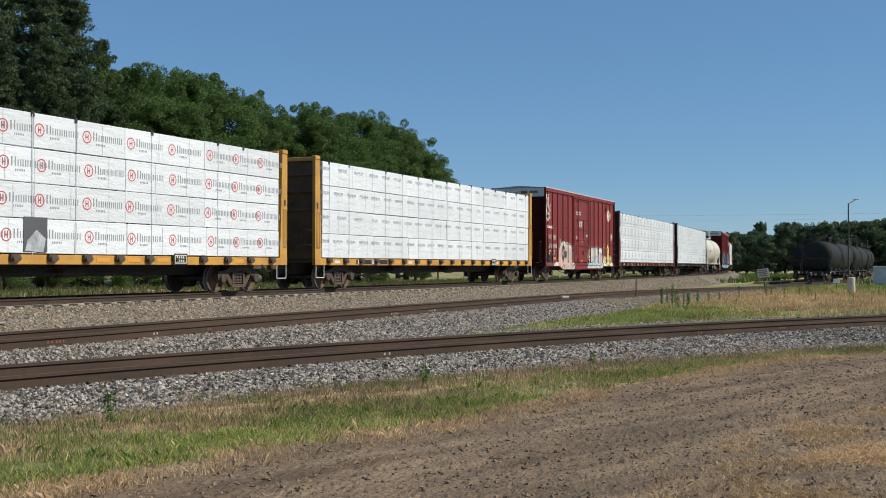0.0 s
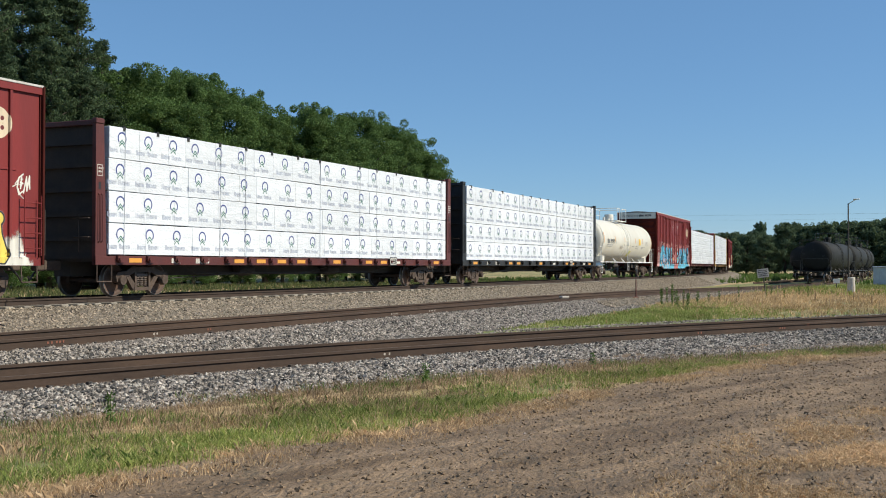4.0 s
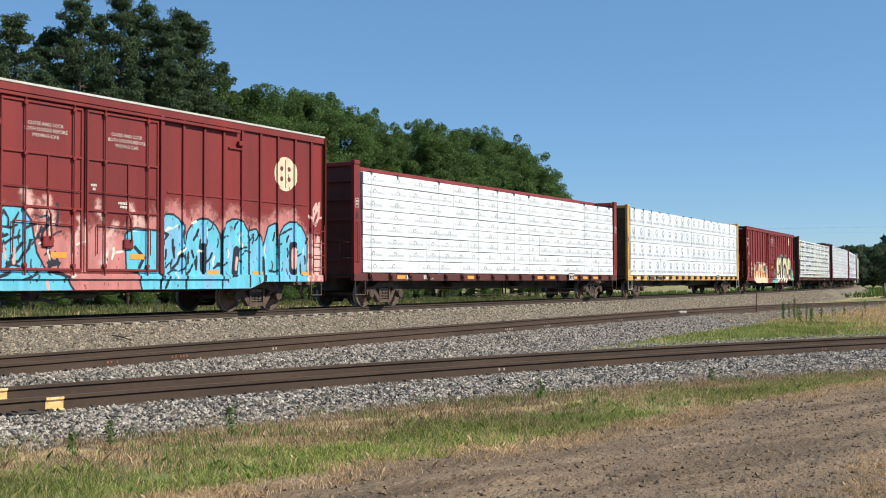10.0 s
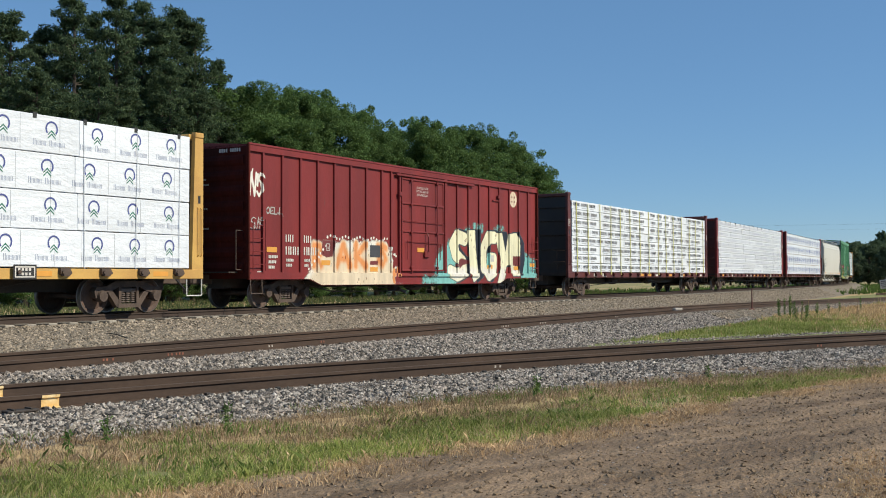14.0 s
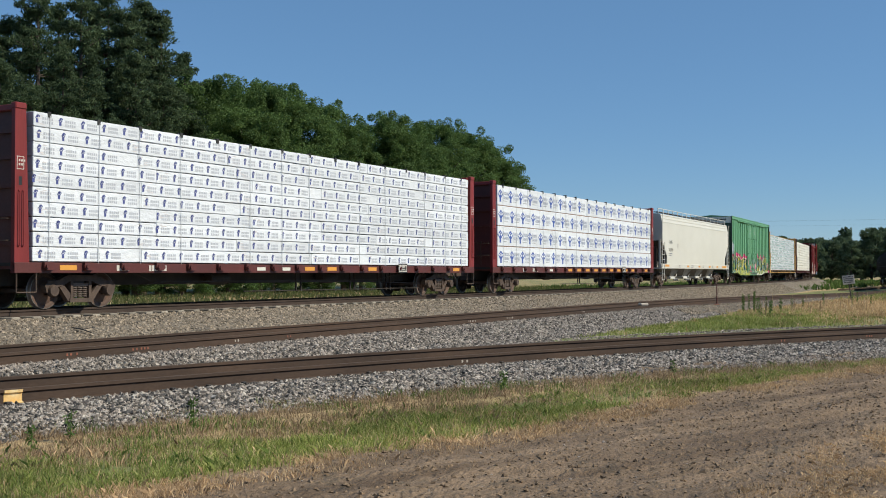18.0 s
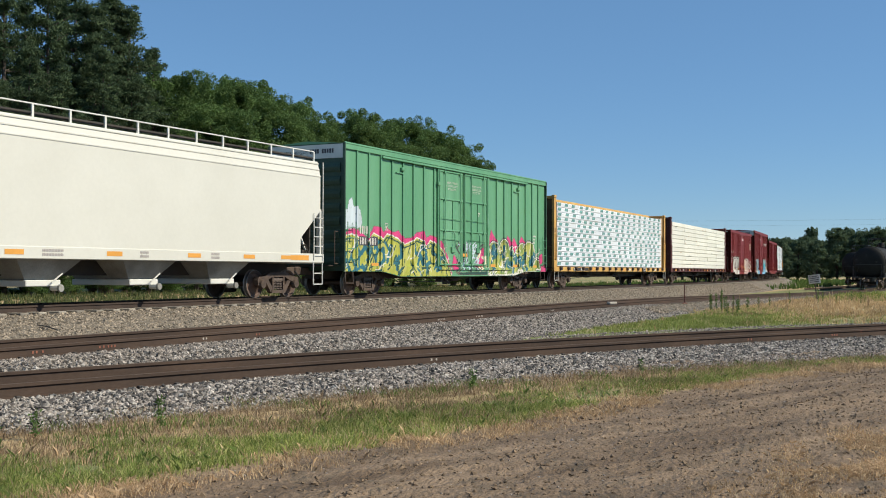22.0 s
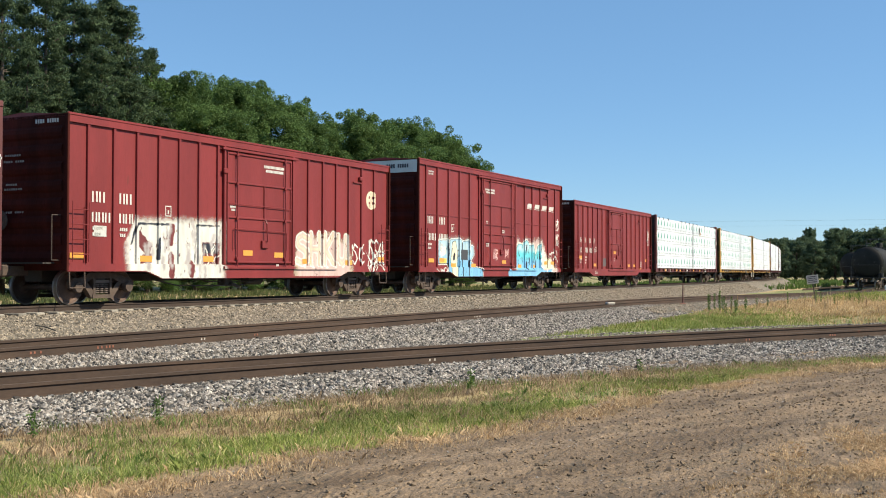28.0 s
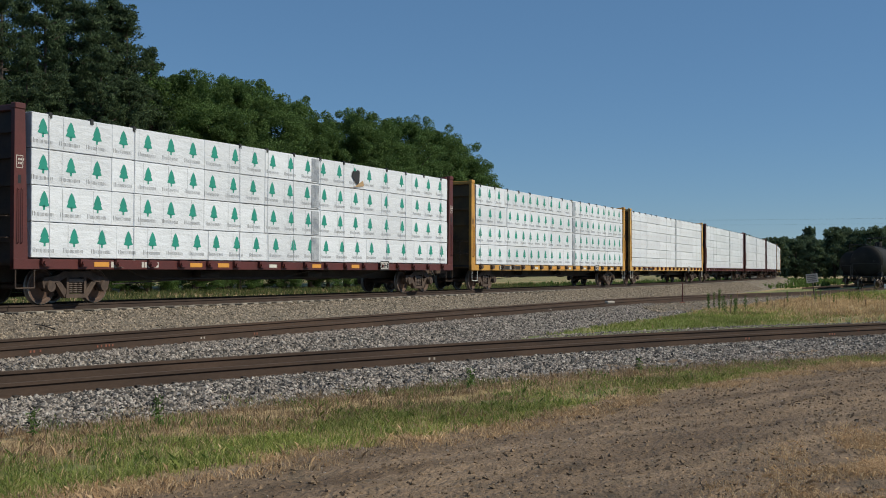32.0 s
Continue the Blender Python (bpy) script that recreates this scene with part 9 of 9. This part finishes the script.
rng = np.random.default_rng(77)
near3, far3 = line_of(y_three, 2, 26, 0.5), line_of(y_three, 24, 46, 0.5)
stones("ballast_stones", "grey broken stones beside the curved yard track", np.concatenate([
    along_line(near3, rng, 62000, -2.75, -0.80, bed_three), along_line(far3, rng, 16000, -2.75, -0.80, bed_three),
    along_line(near3, rng, 34000, 0.85, 3.0, bed_three), along_line(far3, rng, 11000, 0.85, 2.9, bed_three)]), 0.014, 0.042, M["stone"], 1)
# Pale and dark stones put the contrast of bright tops and gaps into colour.
for mat_name, seed in (("stone_pale", 51), ("stone_dark", 52)):
    l2 = line_of(y_two, 5, 44, 0.5)
    spots = np.concatenate([along_line(near3, rng, 7000, -2.7, -0.86, bed_three), along_line(far3, rng, 2500, -2.7, -0.86, bed_three), along_line(near3, rng, 2500, 0.9, 3.0, bed_three), along_line(l2, rng, 6000, -3.0, -1.4, bed_two, 1.3)])
    spots = spots[[abs(near_three(x, y)) > 0.86 for x, y, _ in spots]] + np.array([0, 0, 0.008])
    stones("ballast_stones", ("pale" if seed == 51 else "dark") + " broken stones among the grey ballast", spots, 0.018, 0.046, M[mat_name], seed)
l2 = line_of(y_two, 5, 44, 0.5)
between = np.concatenate([along_line(l2, rng, 52000, -3.2, -0.85, bed_two, 1.3), along_line(l2, rng, 12000, 0.85, 2.8, bed_two, 1.3), along_line(l2, rng, 12000, -1.45, -0.84, [(-1.5, -0.50), (-0.8, -0.470)], 1.2)])
between = between[[abs(near_three(x, y)) > 0.86 for x, y, _ in between]]
stones("ballast_stones", "grey broken stones between the siding and the yard track", between, 0.02, 0.052, M["stone"], 2)


def shoulder_spots(rng, n, s0, s1, power):
    """Random places on the near shoulder of the main line."""
    out = []
    for u, v in rng.random((n, 2)):
        far = s0 + (s1 - s0) * u ** power
        bed = main_bed(far)
        o = bed[1][0] + 0.4 + (-1.34 - bed[1][0] - 0.4) * v
        x, y, h = main_at(far)
        out.append((x - o * math.sin(h), y + o * math.cos(h), bed_z(bed, o) - 0.005))
    return np.array(out)


stones("ballast_stones", "tan broken stones on the shoulder of the main line", np.concatenate([
    shoulder_spots(rng, 70000, 7, 110, 1.4), along_line(line_main(7, 80, 0.5), rng, 4000, -1.34, -0.9, bed_main, 1.4), along_line(line_main(7, 60, 0.5), rng, 4000, -0.6, 0.6, bed_main, 1.2)]), 0.024, 0.058, M["stone_tan"], 3)


def open_places(rng, n, x0, x1, y0, y1, keep):
    """Random places on the ground kept with the probability that keep gives them."""
    out = []
    while len(out) < n:
        x, y = rng.uniform(x0, x1), rng.uniform(y0, y1)
        if rng.random() < keep(x, y):
            out.append((x, y, ground_height(x, y)))
    return np.array(out)


def blades(name, label, spots, h0, h1, width, material, seed, lean=0.35, category="grass", per=5, tuft=0.05):
    """Tufts of narrow blades at the given places, joined."""
    rng = np.random.default_rng(seed)
    p = np.repeat(spots, per, 0)
    n = len(p)
    p = p + np.concatenate([rng.normal(0, tuft, (n, 2)), np.zeros((n, 1))], 1)
    h = rng.uniform(h0, h1, n) * np.repeat(rng.uniform(0.6, 1.15, len(spots)), per)
    a, b = rng.uniform(0, 6.3, n), rng.uniform(0, 6.3, n)
    w = width * rng.uniform(0.6, 1.4, n)
    side = np.stack([np.cos(a) * w, np.sin(a) * w, np.zeros(n)], 1)
    k = lean * rng.uniform(0.1, 1.0, n) * h
    mid = p + np.stack([np.cos(b) * k * 0.35, np.sin(b) * k * 0.35, h * 0.6], 1)
    tip = p + np.stack([np.cos(b) * k, np.sin(b) * k, h], 1)
    low = p - np.array([0, 0, 0.02])
    v = np.stack([low - side, low + side, mid + side * 0.7, tip, mid - side * 0.7], 1).reshape(-1, 3)
    f = np.arange(5 * n).reshape(n, 5)
    return tagged(new(name, big_mesh(name, v, f, material)), label, category, kind="stuff")


def patchy(x, y, s, seed):
    return noise.noise((x * s, y * s, seed)) * 0.5 + 0.5


def band(a, b, soft):
    """A probability that rises at a and falls at b, by the distance from the near track."""
    def keep(x, y):
        d = near_three(x, y)
        return max(0.0, min(1.0, (d - a) / soft, (b - d) / soft))
    return keep


def strip(lo, hi, soft):
    """A probability between two distances from the near track, each a function of x."""
    def keep(x, y):
        d = near_three(x, y)
        return max(0.0, min(1.0, (d - lo(x)) / soft, (hi(x) - d) / soft))
    return keep


grass_end, gravel_end = (lambda x: float(np.interp(x, *EDGE))), (lambda x: float(np.interp(x, *GRAVEL)))
green, edge, top_dry = strip(lambda x: max(4.25, gravel_end(x) + 0.1) - 0.3, grass_end, 0.4), strip(lambda x: grass_end(x) - 0.35, lambda x: grass_end(x) + 0.55, 0.3), strip(lambda x: gravel_end(x) - 0.3, lambda x: 4.9, 0.5)
near_box = (2.5, 30, -2.0, 11.5)
blades("grass", "patchy green grass strip between the ballast and the dirt road", open_places(rng, 9500, *near_box, lambda x, y: green(x, y) * min(1, max(0.04, patchy(x, y, 0.9, 1) * 4.4 - 1.5)) * min(1, max(0.1, patchy(x, y, 3.1, 41) * 2.6 - 0.5))), 0.025, 0.095, 0.0028, M["grass"], 11, lean=1.2, per=10, tuft=0.05)
blades("grass", "sparse green grass along the far bend of the yard track", open_places(rng, 5200, 28, 48, -14, 5, lambda x, y: green(x, y)), 0.05, 0.17, 0.007, M["grass"], 12, lean=0.9)
blades("dry_grass", "brown seeding weeds at the foot of the ballast", open_places(rng, 9000, *near_box, lambda x, y: top_dry(x, y) * min(1, 0.12 + patchy(x, y, 0.9, 3)) * min(1, max(0.1, patchy(x, y, 2.7, 42) * 2.6 - 0.5))), 0.02, 0.105, 0.0022, M["grass_brown"], 13, lean=1.1, per=9)
blades("dry_grass", "pale dead stalks standing among the weeds", open_places(rng, 900, *near_box, lambda x, y: max(top_dry(x, y), 0.5 * green(x, y)) * max(0, patchy(x, y, 1.4, 43) * 2.4 - 0.8)), 0.06, 0.17, 0.0018, M["grass_brown"], 35, lean=0.5, per=3)
blades("dry_grass", "brown and straw-coloured stalks mixed into the green strip", open_places(rng, 2600, *near_box, lambda x, y: green(x, y) * max(0, patchy(x, y, 1.0, 6) * 2.4 - 0.7)), 0.03, 0.11, 0.0024, M["grass_dry"], 34, lean=1.1)
blades("grass", "thin green shoots among the brown weeds", open_places(rng, 1900, *near_box, lambda x, y: top_dry(x, y) * max(0, patchy(x, y, 1.2, 4) * 2 - 0.8)), 0.04, 0.13, 0.0034, M["weed_light"], 31, lean=0.9)
blades("grass", "dark leafy weeds scattered through the green strip", open_places(rng, 900, *near_box, lambda x, y: green(x, y) * max(0, patchy(x, y, 1.7, 44) * 3 - 1.3)), 0.03, 0.10, 0.0042, M["weed_light"], 36, lean=1.5, per=7, tuft=0.035)
blades("dry_grass", "straw-coloured grass at the edge of the dirt road", open_places(rng, 5200, *near_box, lambda x, y: edge(x, y) * max(0, patchy(x, y, 1.1, 5) * 3.0 - 1.0)), 0.015, 0.075, 0.0024, M["grass_dry"], 14, lean=2.0, per=7)


def straw(x, y):
    e = math.hypot((x - 10.6) / 4.2, (y - 0.7 + 0.1 * (x - 10.6)) / 1.4)
    return max(0, 1.15 - e) ** 1.5 * max(0.0, patchy(x * 0.6, y * 1.5, 1.5, 7) * 5.2 - 2.3)


blades("dry_grass", "flattened straw lying on the dirt", open_places(rng, 4300, 5, 18, -2.5, 3.4, straw), 0.014, 0.036, 0.0027, M["grass_dry"], 15, lean=3.6, per=12, tuft=0.09)
mid = lambda x, y: 1.0 if (y < y_two(x) - (3.2 if x < 45 else 2.4) and near_three(x, y) < (-3.1 if x < 22 else -5.4)) else 0.0
blades("grass", "green grass between the tracks", open_places(rng, 5600, 18, 66, -12, 12, lambda x, y: mid(x, y) * min(1, max(0.02, 1.5 - abs(x - 37) / 12) * patchy(x, y, 0.3, 8) * 1.5) * min(1, max(0.05, (y - 0.15 * x) / 3 + patchy(x, y, 0.5, 21) - 0.1))), 0.03, 0.12, 0.008, M["grass"], 16, lean=0.8)
blades("dry_grass", "tan dry grass of the yard beyond the tracks", open_places(rng, 17000, 26, 90, -16, 14, lambda x, y: mid(x, y) * min(1, max(0.03, (x - 27 - 11 * min(1, max(0, (y - 0.15 * x) / 3 + 0.5))) / 14)) * patchy(x, y, 0.25, 9)), 0.06, 0.20, 0.012, M["grass_tan"], 17, lean=0.9)
blades("dry_grass", "single dark seed stalks standing in the dry grass", open_places(rng, 160, 40, 80, -14, 12, mid), 0.4, 0.85, 0.012, M["grass_brown"], 32, lean=0.2, per=2)
blades("grass", "green tussocks among the dry yard grass", open_places(rng, 4200, 66, 112, -16, 13, lambda x, y: mid(x, y) * min(1, (x - 60) / 20) * max(0, patchy(x, y, 0.12, 10) * 2 - 0.5)), 0.15, 0.4, 0.018, M["grass"], 18)
blades("grass", "rank green grass before the far trees", open_places(rng, 7000, 112, 240, -20, 52, lambda x, y: 1.0 if y > y_two(x) + 9 or y < y_two(x) - 3 else 0.0), 0.3, 0.7, 0.05, M["weed"], 33)
blades("dry_grass", "tall straw-coloured grass in the field behind the main line", open_places(rng, 9000, 12, 130, 26, 52, lambda x, y: max(0.06, 1.1 - (y - 26) / 8) * patchy(x, y, 0.1, 11)), 0.10, 0.24, 0.016, M["grass_brown"], 19)
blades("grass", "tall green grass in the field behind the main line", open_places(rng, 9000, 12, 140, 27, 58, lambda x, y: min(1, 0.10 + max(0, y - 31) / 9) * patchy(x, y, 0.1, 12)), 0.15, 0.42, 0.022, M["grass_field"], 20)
stones("ballast_stones", "scattered grey stones at the foot of the yard track's ballast", open_places(rng, 9000, 12, 32, -6, 9, lambda x, y: 1.0 if 2.5 < near_three(x, y) < gravel_end(x) + 0.15 else 0.0), 0.016, 0.045, M["stone"], 41)
stones("ballast_stones", "grey stones spread on the far side of the yard track", open_places(rng, 15000, 20, 56, -12, 11, lambda x, y: 1.0 if -5.6 < near_three(x, y) < -2.5 and y < y_two(x) - 3.3 else 0.0), 0.02, 0.05, M["stone"], 43)
stones("soil_clods", "large dark clods on the dirt road", open_places(rng, 120, 5, 26, -6, 6, lambda x, y: 1.0 if near_three(x, y) > 5.6 else 0.0), 0.012, 0.036, M["clod"], 42)
stones("soil_clods", "dark clods and pebbles strewn over the dirt road", open_places(rng, 3600, 5, 30, -8, 6, lambda x, y: 1.0 if near_three(x, y) > 4.6 else 0.0), 0.004, 0.013, M["clod"], 21)
stones("soil_crumbs", "brown crumbs of soil over the dirt road", open_places(rng, 26000, 5, 27, -7, 6, lambda x, y: (1.0 if near_three(x, y) > 4.6 else 0.0) * min(1, 0.25 + patchy(x * 0.4, y * 1.6 + x * 0.5, 1.2, 23))), 0.006, 0.028, M["clod_brown"], 44)


def siding_spots(rng, n, x0, x1):
    """Places on the dark bed of the siding where it runs out into the yard."""
    out = []
    for u, v in rng.random((n, 2)):
        x = x0 + (x1 - x0) * u ** 1.3
        o = (0.9 + 1.6 * v) * (1 if rng.random() < 0.4 else -1)
        out.append((x, y_two(x) + o, -0.50 - 0.36 * max(0, abs(o) - 1.6) + fall_two(x) - 0.01))
    return np.array(out)


stones("ballast_stones", "tan stones on the siding's bed in the yard", siding_spots(rng, 12000, 41, 88), 0.026, 0.06, M["stone_tan"], 45)
stones("pebbles", "pale pebbles strewn over the dirt road", open_places(rng, 3500, 5, 26, -6, 6, lambda x, y: 1.0 if near_three(x, y) > 4.4 else 0.0), 0.005, 0.018, M["stone"], 22)


def tall_weed(x, y, h, seed):
    """A leafy stalk."""
    rg = np.random.default_rng(seed)
    w = new("weed")
    tagged(w, "tall leafy green weed growing beside the ballast", "plant", "weeds by the tracks")
    part("stem", Solid().tube((0, 0, -0.03), (0.02, 0.01, h), 0.006, 5, 0.003), M["weed"], w)
    k = int(h * 28)
    v, f = scatter_leaves(rg, [(0, 0, h * (0.15 + 0.8 * i / k)) for i in range(k)], [(0.055, 0.055, 0.03)] * k, [7] * k, 0.06, 0.6)
    part("foliage", big_mesh("foliage", v, f, M["weed"]), None, w)
    w.matrix_basis = Matrix.Translation((x, y, ground_height(x, y) + 0.02))


for i, (x, y, h) in enumerate(((7.9, 8.55, 0.32), (8.9, 7.85, 0.36), (7.2, 8.3, 0.25), (13.7, 6.6, 0.30), (16.9, 5.2, 0.26), (46.0, 11.0, 0.8), (45.2, 10.6, 0.9), (45.7, 10.7, 0.95), (44.7, 10.3, 0.7), (45.4, 11.1, 0.8), (50.2, 10.6, 0.6), (43.9, 9.7, 0.6), (57, 10.0, 0.7), (60, 9.1, 0.8), (63, 9.3, 0.7), (66, 8.2, 0.7), (58.5, 8.0, 0.6), (61.5, 7.2, 0.7), (47.0, 10.9, 0.6), (48.2, 10.8, 0.65), (49.1, 10.4, 0.5), (44.3, 10.8, 0.75), (46.5, 10.2, 0.55), (42.8, 9.8, 0.5), (51.5, 10.4, 0.5), (53.0, 10.2, 0.55), (45.0, 9.9, 0.6))):
    tall_weed(x, y, h, 60 + i)


# ---------------------------------------------------------------- things in the yard
def tilted_sign():
    s = new("warning_sign")
    tagged(s, "faded white notice board leaning on a dark post", "sign")
    part("post", Solid().tube((0, 0, -0.1), (0.02, 0, 1.75), 0.035, 6), M["pole"], s)
    b = part("board", Solid().cham(-0.02, 0.02, -0.33, 0.33, 1.10, 1.62, 0.008), M["sign"], s)
    for i in range(4):
        part("notice_line", Solid().add(*plane_bars(-0.026, 0.26, -0.26, 1.50 - i * 0.105, 0.05, 8)), M["ink_dark"], b)
    s.matrix_basis = Matrix.Translation((68.0, 10.35, Z_GROUND - 0.1)) @ Matrix.Rotation(radians(9), 4, "Z") @ Matrix.Rotation(radians(-7), 4, "X")


def lamp_post():
    s = new("street_lamp")
    tagged(s, "dark pole with a slanting white lamp arm", "street lamp")
    part("pole", Solid().tube((0, 0, -0.3), (0, 0, 8.0), 0.09, 8, 0.06), M["pole"], s, smooth=50)
    a = part("arm", Solid().tube((0, 0, 7.95), (0, -0.85, 8.45), 0.05, 6), M["lamp_white"], s)
    part("lamp_head", Solid().cham(-0.12, 0.12, -0.95, -0.35, 8.22, 8.34, 0.03), M["lamp_white"], a, at=Matrix.Translation((0, -0.1, 0.12)))
    s.matrix_basis = Matrix.Translation((115, 9.68, -1.0))


def bollard():
    s = new("concrete_bollard")
    tagged(s, "round pale concrete bollard in the grass", "bollard")
    part("shaft", Solid().turn([(0.0, 1.02), (0.20, 1.02), (0.235, 0.98), (0.245, -0.1)], 20, "z"), M["concrete"], s, smooth=40)
    s.matrix_basis = Matrix.Translation((74.3, 6.1, Z_GROUND - 0.05))


def small_sign():
    s = new("marker_sign")
    tagged(s, "small white marker plate on a short dark stake", "sign")
    part("stake", Solid().box(-0.03, 0.03, -0.03, 0.03, -0.1, 0.85), M["pole"], s)
    part("plate", Solid().cham(-0.05, -0.03, -0.24, 0.24, 0.52, 0.86, 0.006), M["white"], s)
    s.matrix_basis = Matrix.Translation((88, 8.25, -0.92))


def yard_stake():
    s = new("marker_stake")
    tagged(s, "rusty red marker stake beside the siding", "stake")
    part("stake", Solid().tube((0, 0, -0.05), (0.02, 0, 0.98), 0.03, 6, 0.022), M["red_dark"], s)
    part("foot", Solid().cham(-0.12, 0.12, -0.1, 0.1, -0.05, 0.14, 0.02), M["mark_orange"], s)
    s.matrix_basis = Matrix.Translation((47.6, 12.75, -0.62))


def cabin():
    s = new("equipment_cabinet")
    tagged(s, "pale blue-grey metal equipment cabinet on skids", "cabinet")
    part("body", Solid().cham(-1.0, 1.0, -3.0, 0.0, 0.18, 1.75, 0.04), M["pale_blue"], s)
    part("lid", Solid().cham(-1.06, 1.06, -3.06, 0.06, 1.752, 1.86, 0.03), M["pale_blue"], s)
    for y in (-2.4, -1.5, -0.6):
        part("rib", Solid().box(-1.03, -1.0, y - 0.03, y + 0.03, 0.25, 1.7), M["pale_blue"], s)
    for y in (-2.6, -0.4):
        part("skid", Solid().cham(-1.1, 1.1, y - 0.1, y + 0.1, -0.1, 0.18, 0.02), M["tie"], s)
    s.matrix_basis = Matrix.Translation((110, 7.05, -0.98))


def pale_chunk(x, y, z, w, seed):
    s = new("concrete_chunk")
    tagged(s, "pale broken chunk lying on the ballast", "rubble", "pale rubble")
    rg = random.Random(seed)
    part("lump", Solid().cham(-w / 2, w / 2, -w * 0.3, w * 0.3, 0, w * 0.3, w * 0.08), M["mark_white"], s)
    s.matrix_basis = Matrix.Translation((x, y, z)) @ Matrix.Rotation(rg.uniform(0, 3), 4, "Z")


def stray_plate():
    s = new("tie_plate")
    tagged(s, "dark steel tie plate lying on the ballast by the rail", "scrap metal")
    part("plate", Solid().cham(-0.19, 0.19, -0.08, 0.08, 0.0, 0.03, 0.008).box(-0.12, -0.09, -0.08, 0.08, 0.03, 0.045).box(0.09, 0.12, -0.08, 0.08, 0.03, 0.045), M["under"], s)
    s.matrix_basis = Matrix.Translation((8.53, 10.62, -0.655)) @ Matrix.Rotation(radians(-12), 4, "Z")


def dead_branch():
    s = new("dead_branch")
    tagged(s, "thin dead branch lying on the tan ballast", "branch")
    part("stick", Solid().pipe([(0, 0, 0.02), (-0.09, -0.38, 0.0), (-0.2, -0.8, -0.06)], 0.014, 6), M["pole"], s)
    part("twig", Solid().tube((-0.09, -0.38, 0.0), (0.06, -0.62, 0.03), 0.008, 5, 0.004), M["pole"], s)
    s.matrix_basis = Matrix.Translation((17.3, 18.7, -0.335))


dead_branch(), stray_plate(), tilted_sign(), lamp_post(), bollard(), small_sign(), yard_stake(), cabin()
for i, (x, y, z, w) in enumerate(((38.6, 13.0, -0.33, 0.34), (96, 11.3, -0.95, 0.4), (100, 10.4, -0.97, 0.4), (92, 9.6, -0.95, 0.35), (86, 16.6, -0.92, 0.3))):
    pale_chunk(x, y, z, w, i)

YARD_Z = Z_TWO - 0.46
t0 = tank_car("black tank car parked on the far yard track", "tank_black", rails="black", stripes=False, length=16.6, group="parked tank cars")


def yard_pose(x, side=0.0):
    return Matrix.Translation((x, y_two(x) + side, YARD_Z + 0.006)) @ Matrix.Rotation(math.atan2(y_two(x + 5) - y_two(x - 5), 10), 4, "Z")


t0.matrix_basis = yard_pose(121.3)
for x, side in ((139.0, 0), (156.6, 0), (150.0, 5.7)):
    copy_thing(t0, yard_pose(x, side))
outer = new("outer_yard_track")
tagged(outer, "outer yard track with dark cinder bed", "railway track", kind="structure")
line2 = [(x, y + 5.7, h) for x, y, h in line_of(y_two, 116, 260, 4)]
for off in (-0.755, 0.755):
    part("rail", sweep(line2, rail_profile(off, YARD_Z)), M["rail"], outer)
part("cinder_bed", sweep(line2, [(-2.0, YARD_Z - 0.205), (2.2, YARD_Z - 0.205), (3.2, YARD_Z - 0.5)], closed=False), M["cinder"], outer)


def utility_line():
    """Two poles with crossarms far behind the bend, and thin wires between them."""
    tops = []
    for x, y in ((340, 165), (385, -28)):
        s = new("utility_pole")
        tagged(s, "distant wooden utility pole with a crossarm", "utility pole", "distant power line")
        part("pole", Solid().tube((0, 0, -0.5), (0, 0, 20.0), 0.16, 6, 0.1), M["pole"], s)
        part("crossarm", Solid().box(-1.3, 1.3, -0.06, 0.06, 19.3, 19.45), M["pole"], s)
        s.matrix_basis = Matrix.Translation((x, y, -1.2)) @ Matrix.Rotation(radians(12), 4, "Z")
        tops.append((x, y, 18.3))
    w = new("power_line")
    tagged(w, "thin dark wires between distant poles", "wire")
    a, b = tops
    for k, drop in ((-1.2, 0.0), (1.2, 0.0), (0.0, 1.6)):
        row = []
        for j in range(25):
            f = j / 24
            row.append((a[0] + (b[0] - a[0]) * f + k, a[1] + (b[1] - a[1]) * f, a[2] - drop + (b[2] - a[2]) * f - 4.0 * f * (1 - f)))
        part("wire", Solid().pipe(row, 0.008, 4), M["pole"], w)


utility_line()


# ---------------------------------------------------------------- keyed movement
SPEED, GAIN = 13.2765, 0.01343
SPINS = 704      # rows of a wheel's turning, each less than a quarter turn
ROLLING = [(w, w.location.x) for w in SPIN[:len(TRAIN) * 4]]


def car_pose(mid, reach):
    """The pose of a car whose middle is mid metres along the main track, carried by two trucks reach metres apart from it."""
    xa, ya, _ = main_at(mid - reach)
    xb, yb, _ = main_at(mid + reach)
    return Matrix.Translation(((xa + xb) / 2, (ya + yb) / 2, 0.006)) @ Matrix.Rotation(math.atan2(yb - ya, xb - xa), 4, "Z")


def motions():
    for car, a, b in TRAIN:
        rows = []
        for k in range(33):
            t = float(k)
            mid = (a + b) / 2 - SPEED * t - GAIN * t * t / 2
            rows.append((t, car_pose(mid, (b - a) * 0.38)))
        walk(car, rows)
    turns = []
    for k in range(SPINS + 1):
        t = 32.0 * k / SPINS
        turns.append((t, -(SPEED * t + GAIN * t * t / 2) / WHEEL_R))
    for w, x in ROLLING:
        walk(w, [(t, Matrix.Translation((x, 0, WHEEL_R)) @ Matrix.Rotation(a, 4, "Y")) for t, a in turns])


motions()
